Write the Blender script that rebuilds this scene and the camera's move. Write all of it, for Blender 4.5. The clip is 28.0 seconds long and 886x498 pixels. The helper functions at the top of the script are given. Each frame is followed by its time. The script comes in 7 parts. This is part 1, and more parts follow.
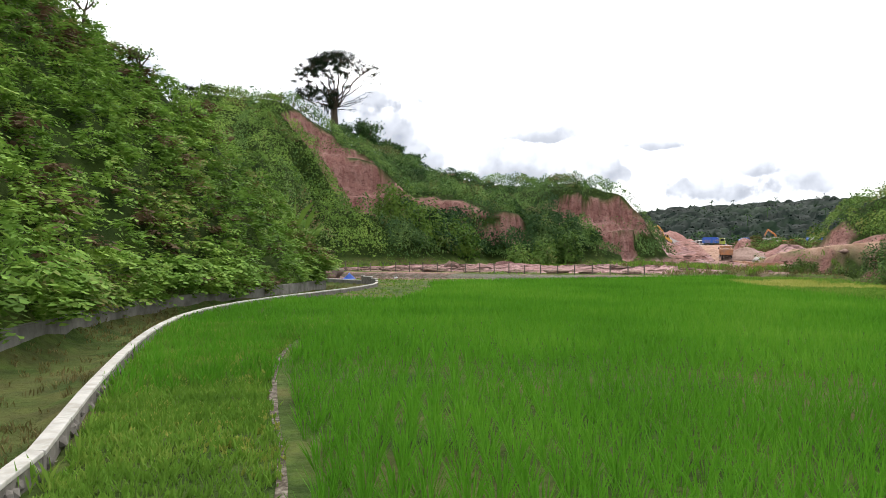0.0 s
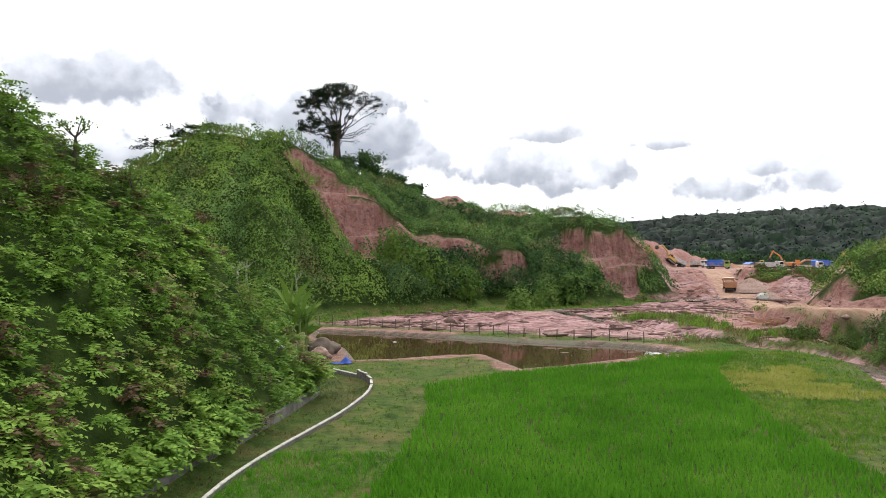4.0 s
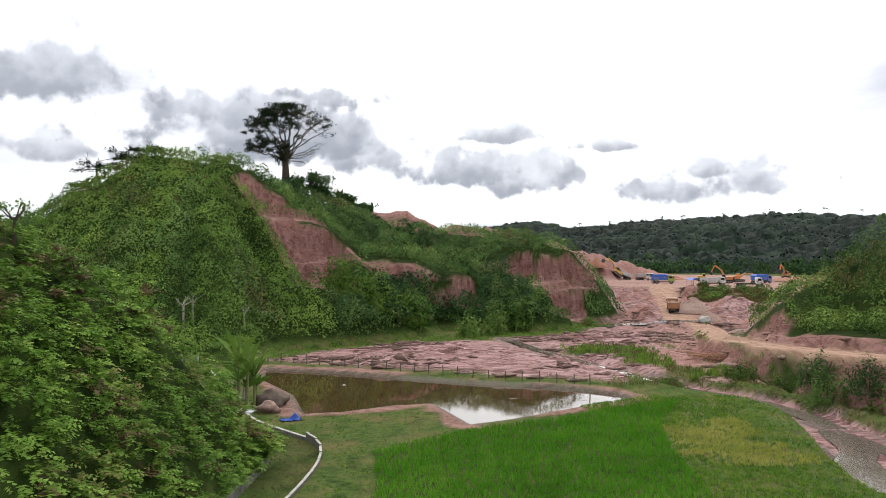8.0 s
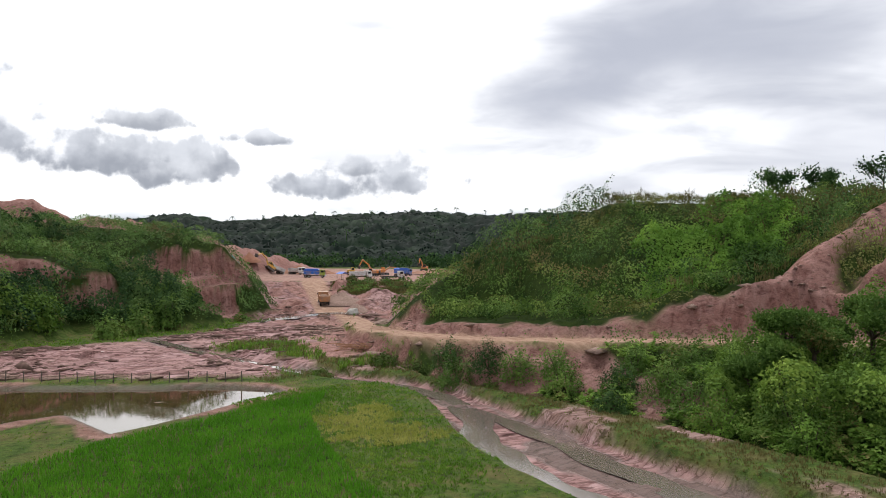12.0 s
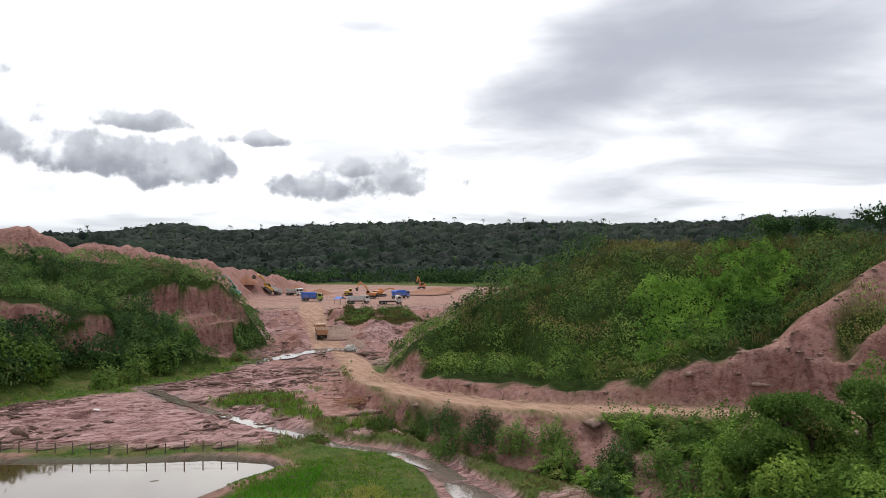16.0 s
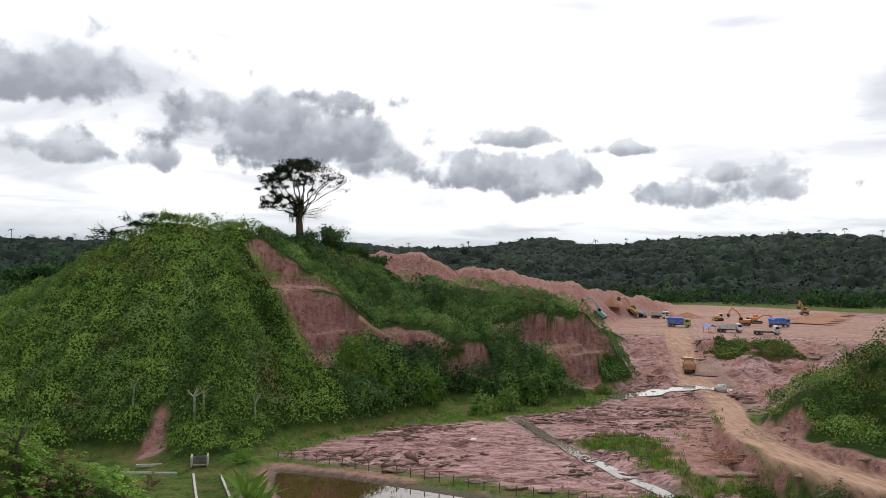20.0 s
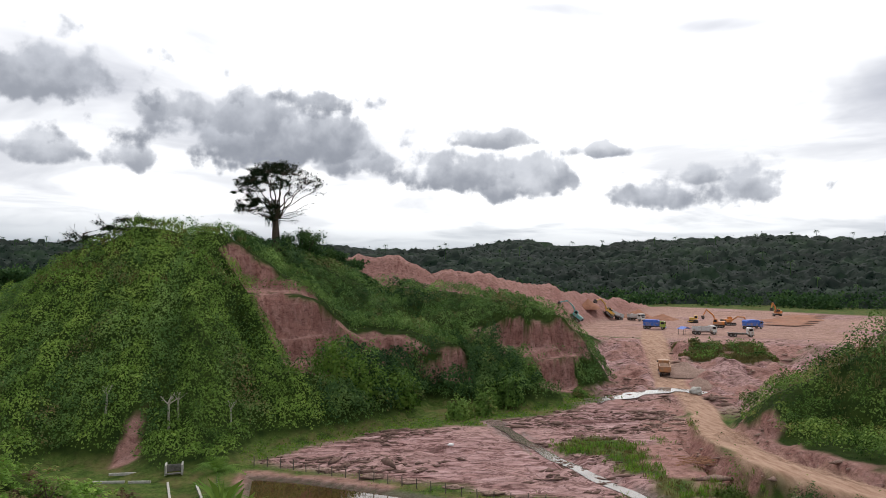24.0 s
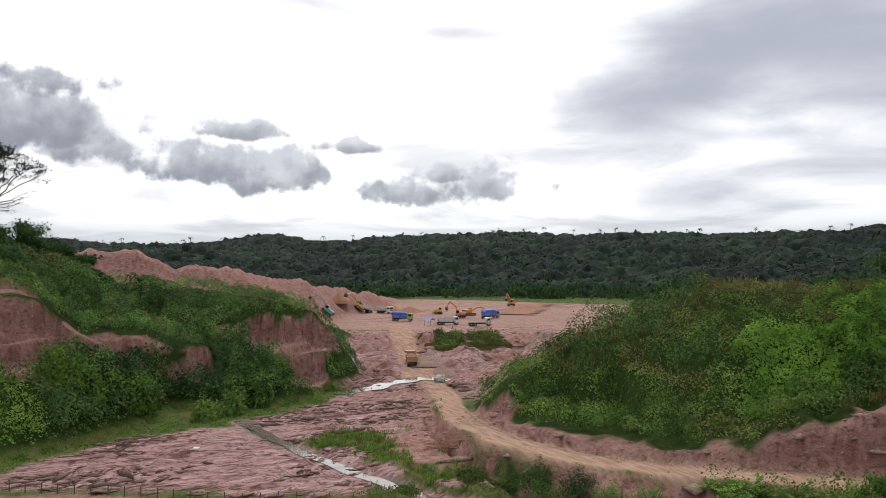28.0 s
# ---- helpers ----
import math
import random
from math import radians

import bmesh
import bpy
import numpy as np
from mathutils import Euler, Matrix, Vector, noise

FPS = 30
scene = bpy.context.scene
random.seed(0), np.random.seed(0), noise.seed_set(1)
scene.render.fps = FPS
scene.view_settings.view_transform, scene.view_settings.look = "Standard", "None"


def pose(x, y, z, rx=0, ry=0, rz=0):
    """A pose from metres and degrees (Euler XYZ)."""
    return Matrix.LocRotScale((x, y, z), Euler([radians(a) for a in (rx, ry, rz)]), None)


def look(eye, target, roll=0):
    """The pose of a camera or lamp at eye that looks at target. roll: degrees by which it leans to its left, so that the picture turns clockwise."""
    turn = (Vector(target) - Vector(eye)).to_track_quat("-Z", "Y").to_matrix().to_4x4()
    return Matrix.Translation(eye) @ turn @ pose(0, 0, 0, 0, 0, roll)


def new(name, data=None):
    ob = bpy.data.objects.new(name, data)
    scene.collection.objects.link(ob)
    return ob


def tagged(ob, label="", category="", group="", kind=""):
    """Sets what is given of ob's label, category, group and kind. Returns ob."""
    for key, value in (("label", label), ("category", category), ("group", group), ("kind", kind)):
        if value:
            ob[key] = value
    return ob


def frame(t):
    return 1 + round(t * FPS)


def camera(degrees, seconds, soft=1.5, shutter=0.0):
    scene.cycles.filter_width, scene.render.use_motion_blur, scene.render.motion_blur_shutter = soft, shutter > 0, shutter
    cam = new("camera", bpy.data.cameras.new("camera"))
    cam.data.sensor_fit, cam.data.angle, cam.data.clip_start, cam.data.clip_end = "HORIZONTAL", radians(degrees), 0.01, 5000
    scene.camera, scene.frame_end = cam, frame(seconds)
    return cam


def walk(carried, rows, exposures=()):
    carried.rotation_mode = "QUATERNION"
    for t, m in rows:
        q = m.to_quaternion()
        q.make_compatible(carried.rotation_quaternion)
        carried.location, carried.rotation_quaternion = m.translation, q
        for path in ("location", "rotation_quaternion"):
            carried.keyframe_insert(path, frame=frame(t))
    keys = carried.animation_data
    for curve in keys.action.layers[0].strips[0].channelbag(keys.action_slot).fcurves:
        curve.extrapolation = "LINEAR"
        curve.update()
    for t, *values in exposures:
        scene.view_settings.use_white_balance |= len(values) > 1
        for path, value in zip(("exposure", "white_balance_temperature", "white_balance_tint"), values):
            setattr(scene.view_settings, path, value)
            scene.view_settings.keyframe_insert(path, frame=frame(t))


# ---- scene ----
cam = camera(60.41, 28.0, 0.55)
# seconds, x, y, z, yaw, pitch, roll
ROWS = [
    (0.0, 0.00, 0.00, 2.00, -0.00, 0.52, -0.17),
    (0.5, 0.13, -0.01, 2.97, 0.17, 0.52, -0.18),
    (1.0, 0.27, -0.00, 3.82, 0.34, 0.54, -0.20),
    (1.5, 0.39, 0.03, 4.67, 0.56, 0.57, -0.24),
    (2.0, 0.48, 0.07, 5.55, 0.59, 0.56, -0.22),
    (2.5, 0.57, 0.12, 6.48, 0.53, 0.53, -0.19),
    (3.0, 0.66, 0.16, 7.38, 0.46, 0.54, -0.14),
    (3.5, 0.71, 0.17, 8.13, 0.48, 0.52, -0.09),
    (5.5, 0.92, -0.02, 10.96, 0.37, 0.59, -0.04),
    (6.0, 0.93, -0.04, 11.83, 0.36, 0.60, 0.03),
    (6.5, 0.93, -0.08, 12.69, 0.35, 0.60, 0.08),
    (7.0, 0.91, -0.14, 13.20, 0.06, 0.57, 0.08),
    (7.5, 0.86, -0.21, 13.32, -1.90, 0.54, -0.00),
    (8.0, 0.79, -0.27, 13.35, -3.29, 0.53, -0.09),
    (8.5, 0.73, -0.35, 13.41, -8.91, 0.47, -0.03),
    (9.0, 0.67, -0.45, 13.46, -15.98, 0.28, -0.05),
    (9.5, 0.67, -0.53, 13.47, -19.33, 0.25, -0.10),
    (10.0, 0.71, -0.60, 13.49, -22.13, 0.23, -0.16),
    (10.5, 0.76, -0.66, 13.47, -26.05, 0.21, -0.18),
    (11.0, 0.76, -0.70, 13.44, -27.70, 0.19, -0.18),
    (11.5, 0.74, -0.74, 13.45, -28.33, 0.21, -0.19),
    (12.0, 0.75, -0.77, 13.52, -28.94, 0.16, -0.20),
    (12.5, 0.79, -0.79, 14.04, -29.02, 0.15, -0.19),
    (14.5, 1.05, -0.77, 17.66, -29.12, 0.21, -0.17),
    (15.0, 1.01, -0.75, 18.62, -29.11, 0.24, -0.14),
    (15.5, 0.95, -0.72, 19.55, -29.12, 0.25, -0.18),
    (16.0, 0.89, -0.70, 20.47, -29.09, 0.27, -0.22),
    (16.5, 0.84, -0.65, 21.36, -29.03, 0.30, -0.24),
    (17.0, 0.85, -0.56, 22.25, -28.97, 0.32, -0.30),
    (17.5, 0.89, -0.42, 23.11, -26.16, 0.40, -0.37),
    (18.0, 0.95, -0.26, 23.54, -24.26, 0.47, -0.38),
    (18.5, 1.02, -0.08, 23.66, -16.03, 0.60, -0.36),
    (19.0, 1.08, 0.10, 23.83, -11.33, 0.64, -0.37),
    (19.5, 1.15, 0.28, 24.34, -5.43, 0.78, -0.45),
    (20.0, 1.20, 0.43, 24.94, -2.12, 0.77, -0.49),
    (20.5, 1.21, 0.45, 25.05, 0.27, 0.86, -0.53),
    (22.5, 1.23, 0.47, 25.45, 1.45, 0.93, -0.52),
    (23.0, 1.23, 0.47, 25.44, -0.94, 0.92, -0.49),
    (23.5, 1.23, 0.47, 25.44, -2.30, 0.85, -0.43),
    (24.0, 1.23, 0.47, 25.44, -3.82, 0.89, -0.41),
    (24.5, 1.22, 0.48, 25.45, -7.02, 0.79, -0.36),
    (25.0, 1.21, 0.48, 25.45, -12.00, 0.72, -0.34),
    (25.5, 1.21, 0.48, 25.45, -14.52, 0.74, -0.33),
    (26.0, 1.20, 0.49, 25.45, -15.61, 0.71, -0.34),
    (26.5, 1.20, 0.49, 25.45, -15.94, 0.70, -0.32),
    (27.0, 1.20, 0.49, 25.46, -16.99, 0.70, -0.32),
    (27.5, 1.19, 0.49, 25.45, -20.44, 0.67, -0.33),
    (28.0, 1.19, 0.49, 25.45, -22.40, 0.60, -0.32),
]
walk(cam, [(t, pose(x, y, z, 90 + pitch, roll, yaw)) for t, x, y, z, yaw, pitch, roll in ROWS],
     [(0.0, -0.54), (3.0, -0.62), (6.0, -0.80), (9.0, -1.00), (12.0, -1.14), (18.0, -1.26), (28.0, -1.32)])

# ------------------------------------------------------------------ light
SUN_EL, SUN_AZ = 48.0, 18.0          # degrees: height, and turn to the right of straight ahead
world = bpy.data.worlds.new("sky")
scene.world = world
world.use_nodes = True


def build_sky():
    nt = world.node_tree
    nt.nodes.clear()
    N = nt.nodes.new
    L = nt.links.new
    out, bg = N("ShaderNodeOutputWorld"), N("ShaderNodeBackground")
    sky = N("ShaderNodeTexSky")
    sky.sky_type, sky.sun_disc = "NISHITA", False
    sky.sun_elevation, sky.sun_rotation = radians(SUN_EL), radians(SUN_AZ)
    sky.air_density, sky.dust_density = 1.0, 2.0
    tc = N("ShaderNodeTexCoord")
    sep = N("ShaderNodeSeparateXYZ")
    L(tc.outputs["Generated"], sep.inputs[0])

    def math_(op, a, b=None, c=None, clamp=False):
        n = N("ShaderNodeMath")
        n.operation, n.use_clamp = op, clamp
        for i, v in enumerate((a, b, c)):
            if v is None:
                continue
            if isinstance(v, (int, float)):
                n.inputs[i].default_value = v
            else:
                L(v, n.inputs[i])
        return n.outputs[0]

    def mix(fac, a, b):
        n = N("ShaderNodeMix")
        n.data_type = "RGBA"
        for i, v in ((0, fac), (6, a), (7, b)):
            if isinstance(v, (int, float)):
                n.inputs[i].default_value = v
            elif isinstance(v, tuple):
                n.inputs[i].default_value = v
            else:
                L(v, n.inputs[i])
        return n.outputs[2]

    # a flat cloud deck: the direction thrown onto a plane, so clouds shrink towards the horizon
    z = math_("MAXIMUM", sep.outputs[2], 0.02)
    zz = math_("ADD", z, 0.10)
    cx, cy = math_("DIVIDE", sep.outputs[0], zz), math_("DIVIDE", sep.outputs[1], zz)
    deck = N("ShaderNodeCombineXYZ")
    L(cx, deck.inputs[0]), L(cy, deck.inputs[1])

    def noise_(vec, scale, detail=6.0, rough=0.55, dist=0.0):
        n = N("ShaderNodeTexNoise")
        n.inputs["Scale"].default_value, n.inputs["Detail"].default_value = scale, detail
        n.inputs["Roughness"].default_value, n.inputs["Distortion"].default_value = rough, dist
        L(vec, n.inputs["Vector"])
        return n.outputs["Fac"]

    def ramp(fac, lo, hi):
        n = N("ShaderNodeMapRange")
        n.interpolation_type = "SMOOTHSTEP"
        n.inputs["From Min"].default_value, n.inputs["From Max"].default_value = lo, hi
        L(fac, n.inputs["Value"])
        return n.outputs["Result"]

    warp = noise_(tc.outputs["Generated"], 11.0, 3.0, 0.5)
    warp2 = noise_(tc.outputs["Generated"], 30.0, 4.0, 0.5)
    warp3 = noise_(tc.outputs["Generated"], 85.0, 4.0, 0.6)
    puff = math_("ADD", math_("MULTIPLY", math_("SUBTRACT", warp, 0.5), 2.6), math_("MULTIPLY", math_("SUBTRACT", warp2, 0.5), 2.2))
    puff = math_("ADD", puff, math_("MULTIPLY", math_("SUBTRACT", warp3, 0.5), 0.5))
    cell = N("ShaderNodeTexVoronoi")
    cell.feature = "SMOOTH_F1"
    cell.inputs["Scale"].default_value, cell.inputs["Smoothness"].default_value = 24.0, 0.6
    bent = N("ShaderNodeVectorMath")
    bent.operation = "MULTIPLY_ADD"
    bent.inputs[1].default_value = (0.05, 0.05, 0.05)
    wn = N("ShaderNodeTexNoise")
    wn.inputs["Scale"].default_value, wn.inputs["Detail"].default_value = 40.0, 3.0
    L(tc.outputs["Generated"], wn.inputs["Vector"])
    L(wn.outputs["Color"], bent.inputs[0]), L(tc.outputs["Generated"], bent.inputs[2])
    L(bent.outputs[0], cell.inputs["Vector"])
    puff = math_("ADD", puff, math_("MULTIPLY", math_("SUBTRACT", 0.42, cell.outputs["Distance"]), 1.3))
    az = math_("ARCTAN2", sep.outputs[0], sep.outputs[1])
    el = math_("ARCSINE", sep.outputs[2])

    def bank(a, e, wa, we, ragged=1.0, soft=0.75):
        """One cloud of the day: azimuth, height and half sizes in degrees; its cover and how high in the cloud a place lies."""
        u = math_("DIVIDE", math_("SUBTRACT", az, radians(a)), radians(wa))
        v = math_("DIVIDE", math_("SUBTRACT", el, radians(e)), radians(we))
        low = math_("MULTIPLY", math_("MINIMUM", v, 0.0), 0.7)
        vv = math_("ADD", v, low)
        r = math_("SQRT", math_("ADD", math_("MULTIPLY", u, u), math_("MULTIPLY", vv, vv)))
        return ramp(math_("ADD", math_("SUBTRACT", 1.15, r), math_("MULTIPLY", puff, ragged)), -0.22, soft - 0.22), v

    high = ramp(noise_(deck.outputs[0], 0.8, 5.0, 0.55, 0.6), 0.40, 0.68)
    cover = dark = soft_cover = None
    for spec in CLOUDS:
        b, v = bank(*spec[:4])
        b = math_("MULTIPLY", b, spec[4])
        k = math_("MULTIPLY", b, ramp(math_("SUBTRACT", math_("MULTIPLY", math_("SUBTRACT", warp2, 0.5), 3.0), v), -0.9, 0.9))
        cover = b if cover is None else math_("MAXIMUM", cover, b)
        dark = k if dark is None else math_("MAXIMUM", dark, k)
    # broad grey sheets melt into one another
    stretch = N("ShaderNodeCombineXYZ")
    L(math_("MULTIPLY", az, 5.0), stretch.inputs[0]), L(math_("MULTIPLY", el, 16.0), stretch.inputs[1])
    total = math_("MULTIPLY", math_("SUBTRACT", noise_(stretch.outputs[0], 1.0, 4.0, 0.5, 0.4), 0.5), 1.25)
    for a, e, wa, we, w in GREY_SHEETS:
        u = math_("DIVIDE", math_("SUBTRACT", az, radians(a)), radians(wa))
        v = math_("DIVIDE", math_("SUBTRACT", el, radians(e)), radians(we))
        rr = math_("ADD", math_("MULTIPLY", u, u), math_("MULTIPLY", v, v))
        total = math_("ADD", total, math_("MULTIPLY", math_("EXPONENT", math_("MULTIPLY", rr, -1.0)), w))
    soft_cover = ramp(total, -0.15, 1.6)
    # bright veil over the blue, pale grey high cloud, grey low cumulus
    # thin cloud glows round the hidden sun and dims away from it
    sv = (math.sin(radians(SUN_AZ)) * math.cos(radians(SUN_EL)), math.cos(radians(SUN_AZ)) * math.cos(radians(SUN_EL)), math.sin(radians(SUN_EL)))
    dot = N("ShaderNodeVectorMath")
    dot.operation = "DOT_PRODUCT"
    dot.inputs[1].default_value = sv
    L(tc.outputs["Generated"], dot.inputs[0])
    glow = ramp(dot.outputs["Value"], 0.25, 1.0)
    veil = mix(0.93, sky.outputs[0], mix(glow, (13.5, 13.9, 14.9, 1), (36.0, 35.8, 35.4, 1)))
    col = mix(math_("MULTIPLY", high, HIGH), veil, (10.4, 10.8, 11.8, 1))
    col = mix(soft_cover, col, (7.9, 8.35, 9.75, 1))
    col = mix(math_("MULTIPLY", cover, 0.9), col, (9.2, 9.7, 10.8, 1))
    col = mix(dark, col, (5.2, 5.6, 6.5, 1))
    haze = ramp(el, radians(0.5), radians(5.0))
    col = mix(math_("MULTIPLY", math_("SUBTRACT", 1.0, haze), 0.75), col, (7.9, 8.8, 9.7, 1))
    L(col, bg.inputs["Color"])
    bg.inputs["Strength"].default_value = 0.15
    L(bg.outputs[0], out.inputs[0])


# azimuth to the right, height, half width, half height in degrees, weight
CLOUDS = [
    (25.5, 5.0, 3.4, 1.7, 0.95), (19.0, 4.7, 3.0, 1.6, 0.95), (22.0, 6.0, 2.2, 0.9, 0.8),
    (10.0, 6.0, 4.4, 1.9, 0.95), (3.5, 6.5, 4.6, 2.1, 0.95), (-1.5, 7.3, 4.2, 2.0, 0.95), (7.0, 8.9, 3.4, 0.8, 0.85),
    (-10.0, 8.9, 8.2, 2.9, 1.0), (-5.6, 11.9, 2.4, 1.8, 1.0), (-13.5, 10.5, 6.0, 2.0, 0.85), (-2.5, 8.4, 3.2, 1.8, 0.9),
    (16.0, 8.1, 2.4, 0.6, 0.85), (-24.5, 12.0, 8.5, 2.3, 0.9), (-25.0, 7.0, 3.4, 1.2, 0.85), (-18.3, 7.0, 2.2, 1.0, 0.85),
]
GREY_SHEETS = [(36.0, 10.8, 6.5, 3.4, 0.95), (44.0, 15.0, 11.0, 5.6, 1.0), (58.0, 17.0, 15.0, 7.5, 1.1), (41.0, 4.6, 9.0, 2.0, 0.9), (60.0, 7.0, 12.0, 3.4, 0.8), (-24.0, 13.0, 13.0, 4.0, 0.8), (-9.0, 9.0, 11.0, 3.0, 0.6), (5.0, 7.0, 10.0, 2.2, 0.5), (22.5, 5.2, 6.0, 1.8, 0.45), (23.5, 16.4, 7.0, 1.0, 0.9), (16.0, 17.6, 5.0, 0.8, 0.7), (10.5, 18.4, 5.0, 0.8, 0.9), (45.5, 8.6, 4.0, 0.6, 0.45)]
HIGH = 0.75
build_sky()

sun = new("sun", bpy.data.lights.new("sun", "SUN"))
sun.data.energy, sun.data.angle, sun.data.color = 1.7, radians(12.0), (1.0, 0.95, 0.88)
sun.matrix_world = look((0, 0, 0), (-math.sin(radians(SUN_AZ)) * math.cos(radians(SUN_EL)), -math.cos(radians(SUN_AZ)) * math.cos(radians(SUN_EL)), -math.sin(radians(SUN_EL))))


# ------------------------------------------------------------------ small tools


def sstep(a, b, v):
    u = np.clip((v - a) / (b - a), 0, 1)
    return u * u * (3 - 2 * u)


def lattice(ix, iy, seed):
    h = (ix.astype(np.int64) * 374761393 + iy.astype(np.int64) * 668265263 + seed * 974711) & 0xFFFFFFFF
    h = ((h ^ (h >> 13)) * 1274126177) & 0xFFFFFFFF
    return ((h ^ (h >> 16)) & 0xFFFF) / 65535.0


def vnoise(x, y, seed=0):
    ix, iy = np.floor(x), np.floor(y)
    fx, fy = x - ix, y - iy
    fx, fy = fx * fx * (3 - 2 * fx), fy * fy * (3 - 2 * fy)
    a, b = lattice(ix, iy, seed), lattice(ix + 1, iy, seed)
    c, d = lattice(ix, iy + 1, seed), lattice(ix + 1, iy + 1, seed)
    return (a * (1 - fx) + b * fx) * (1 - fy) + (c * (1 - fx) + d * fx) * fy * 1.0 - 0.5


def fbm(x, y, scale, octaves=4, seed=0, gain=0.5):
    out, amp, f = np.zeros_like(x, dtype=float), 1.0, 1.0 / scale
    for k in range(octaves):
        out += amp * vnoise(x * f, y * f, seed + 17 * k)
        amp, f = amp * gain, f * 2.03
    return out


def along(x, y, line):
    """Distance to a polyline, signed (plus: to the right of its way), the values carried by its corners, and how far past its ends."""
    line = np.array(line, float)
    best, sign, over = np.full(x.shape, 1e9), np.ones(x.shape), np.zeros(x.shape)
    vals = [np.zeros(x.shape) for _ in range(line.shape[1] - 2)]
    n = len(line) - 1
    for k in range(n):
        ax, ay, bx, by = *line[k, :2], *line[k + 1, :2]
        dx, dy = bx - ax, by - ay
        L2 = dx * dx + dy * dy
        raw = ((x - ax) * dx + (y - ay) * dy) / L2
        u = np.clip(raw, 0, 1)
        d = np.hypot(x - ax - u * dx, y - ay - u * dy)
        m = d < best
        best = np.where(m, d, best)
        side = (x - ax) * dy - (y - ay) * dx
        sign = np.where(m, np.where(side >= 0, 1.0, -1.0), sign)
        past = np.zeros(x.shape)
        if k == 0:
            past = np.maximum(past, -raw * math.sqrt(L2))
        if k == n - 1:
            past = np.maximum(past, (raw - 1) * math.sqrt(L2))
        over = np.where(m, past, over)
        for j in range(len(vals)):
            v = line[k, 2 + j] * (1 - u) + line[k + 1, 2 + j] * u
            vals[j] = np.where(m, v, vals[j])
    return best * sign, vals, over


def inside(x, y, poly):
    """Signed distance to a polygon, plus inside."""
    odd = np.zeros(x.shape, bool)
    n = len(poly)
    for k in range(n):
        (ax, ay), (bx, by) = poly[k], poly[(k + 1) % n]
        cross = ((ay > y) != (by > y)) & (x < (bx - ax) * (y - ay) / (by - ay + 1e-12) + ax)
        odd ^= cross
    d = np.abs(along(x, y, list(poly) + [poly[0]])[0])
    return np.where(odd, d, -d)


# ------------------------------------------------------------------ the plan (metres; camera starts over the origin, y ahead)
CANAL = [(-2.2, -8.0), (-2.9, 0.0), (-3.4, 6.0), (-4.1, 8.2), (-4.7, 10.0), (-5.5, 12.7), (-6.6, 16.5), (-7.8, 22.0), (-8.05, 27.0), (-7.6, 31.4), (-6.5, 36.5), (-5.3, 41.5), (-4.6, 46.0), (-4.3, 50.0), (-4.6, 53.2), (-5.9, 55.6), (-8.8, 59.0), (-11.5, 62.8), (-14.5, 71.0), (-17.5, 79.7), (-20.7, 88.4)]
TOE0 = [(-6.0, -40.0), (-7.6, -8.0), (-8.6, 8.0), (-9.3, 18.0), (-10.4, 23.0), (-10.6, 27.0), (-9.7, 31.5), (-8.9, 38.0), (-8.0, 47.0), (-8.4, 51.0), (-10.6, 53.2), (-15.0, 54.5), (-24.0, 53.5), (-40.0, 50.0), (-70.0, 40.0), (-90.0, -40.0)]
PADDY = [(-0.6, 2.0), (-1.5, 7.8), (-2.3, 10.5), (-3.1, 14.5), (-3.4, 18.0), (-2.6, 26.0), (-1.4, 35.0), (-0.6, 44.0), (-1.1, 51.4), (3.0, 55.3), (6.2, 57.7), (14.4, 62.0), (22.5, 67.0), (27.0, 68.6), (21.5, 59.0), (19.4, 49.7), (18.4, 42.0), (18.0, 30.0), (18.5, 12.0), (19.5, -6.0), (0.5, -6.0)]
POND = [(-15.5, 92.0), (-8.9, 90.0), (0.4, 85.5), (9.5, 80.7), (18.0, 77.6), (22.6, 73.5), (23.2, 70.4), (18.4, 67.9), (9.8, 61.9), (6.4, 60.2), (5.3, 63.9), (3.8, 69.0), (0.5, 68.4), (-4.3, 65.5), (-7.6, 65.0), (-10.0, 75.0), (-14.5, 84.0)]
STREAM = [(17.0, 118.0, 1.2, 0.35), (18.2, 113.6, 1.2, 0.3), (21.3, 100.2, 1.3, 0.15), (24.8, 90.2, 1.3, 0.0), (28.0, 82.7, 1.3, -0.3), (31.5, 76.0, 1.1, -0.6), (36.2, 72.0, 1.5, -0.9), (37.6, 65.0, 1.8, -1.1), (36.6, 57.5, 2.8, -1.2), (35.2, 51.0, 3.6, -1.3), (34.3, 44.0, 4.3, -1.3), (34.0, 36.0, 5.0, -1.4), (33.5, 20.0, 5.5, -1.5), (33.0, -30.0, 6.0, -1.8)]
BANK_TOE = [(45.0, 116.0), (41.0, 102.0), (39.0, 92.0), (38.3, 82.0), (39.3, 73.0), (41.0, 65.0), (42.5, 58.0), (44.2, 52.0), (45.2, 45.0), (45.6, 38.0), (46.2, 30.0), (46.8, 10.0), (47.5, -40.0)]
ROAD = [(58.0, 150.0, 0.8), (56.5, 140.0, 0.8), (54.0, 128.0, 0.9), (50.0, 116.0, 1.2), (47.0, 105.0, 1.8), (44.6, 95.0, 2.6), (43.9, 83.0, 3.2), (46.0, 71.5, 3.8), (50.5, 63.8, 4.2), (58.0, 56.8, 4.45), (65.0, 50.5, 4.6), (75.0, 42.0, 4.8), (90.0, 27.0, 5.0), (104.0, 5.0, 5.5), (115.0, -30.0, 6.0)]
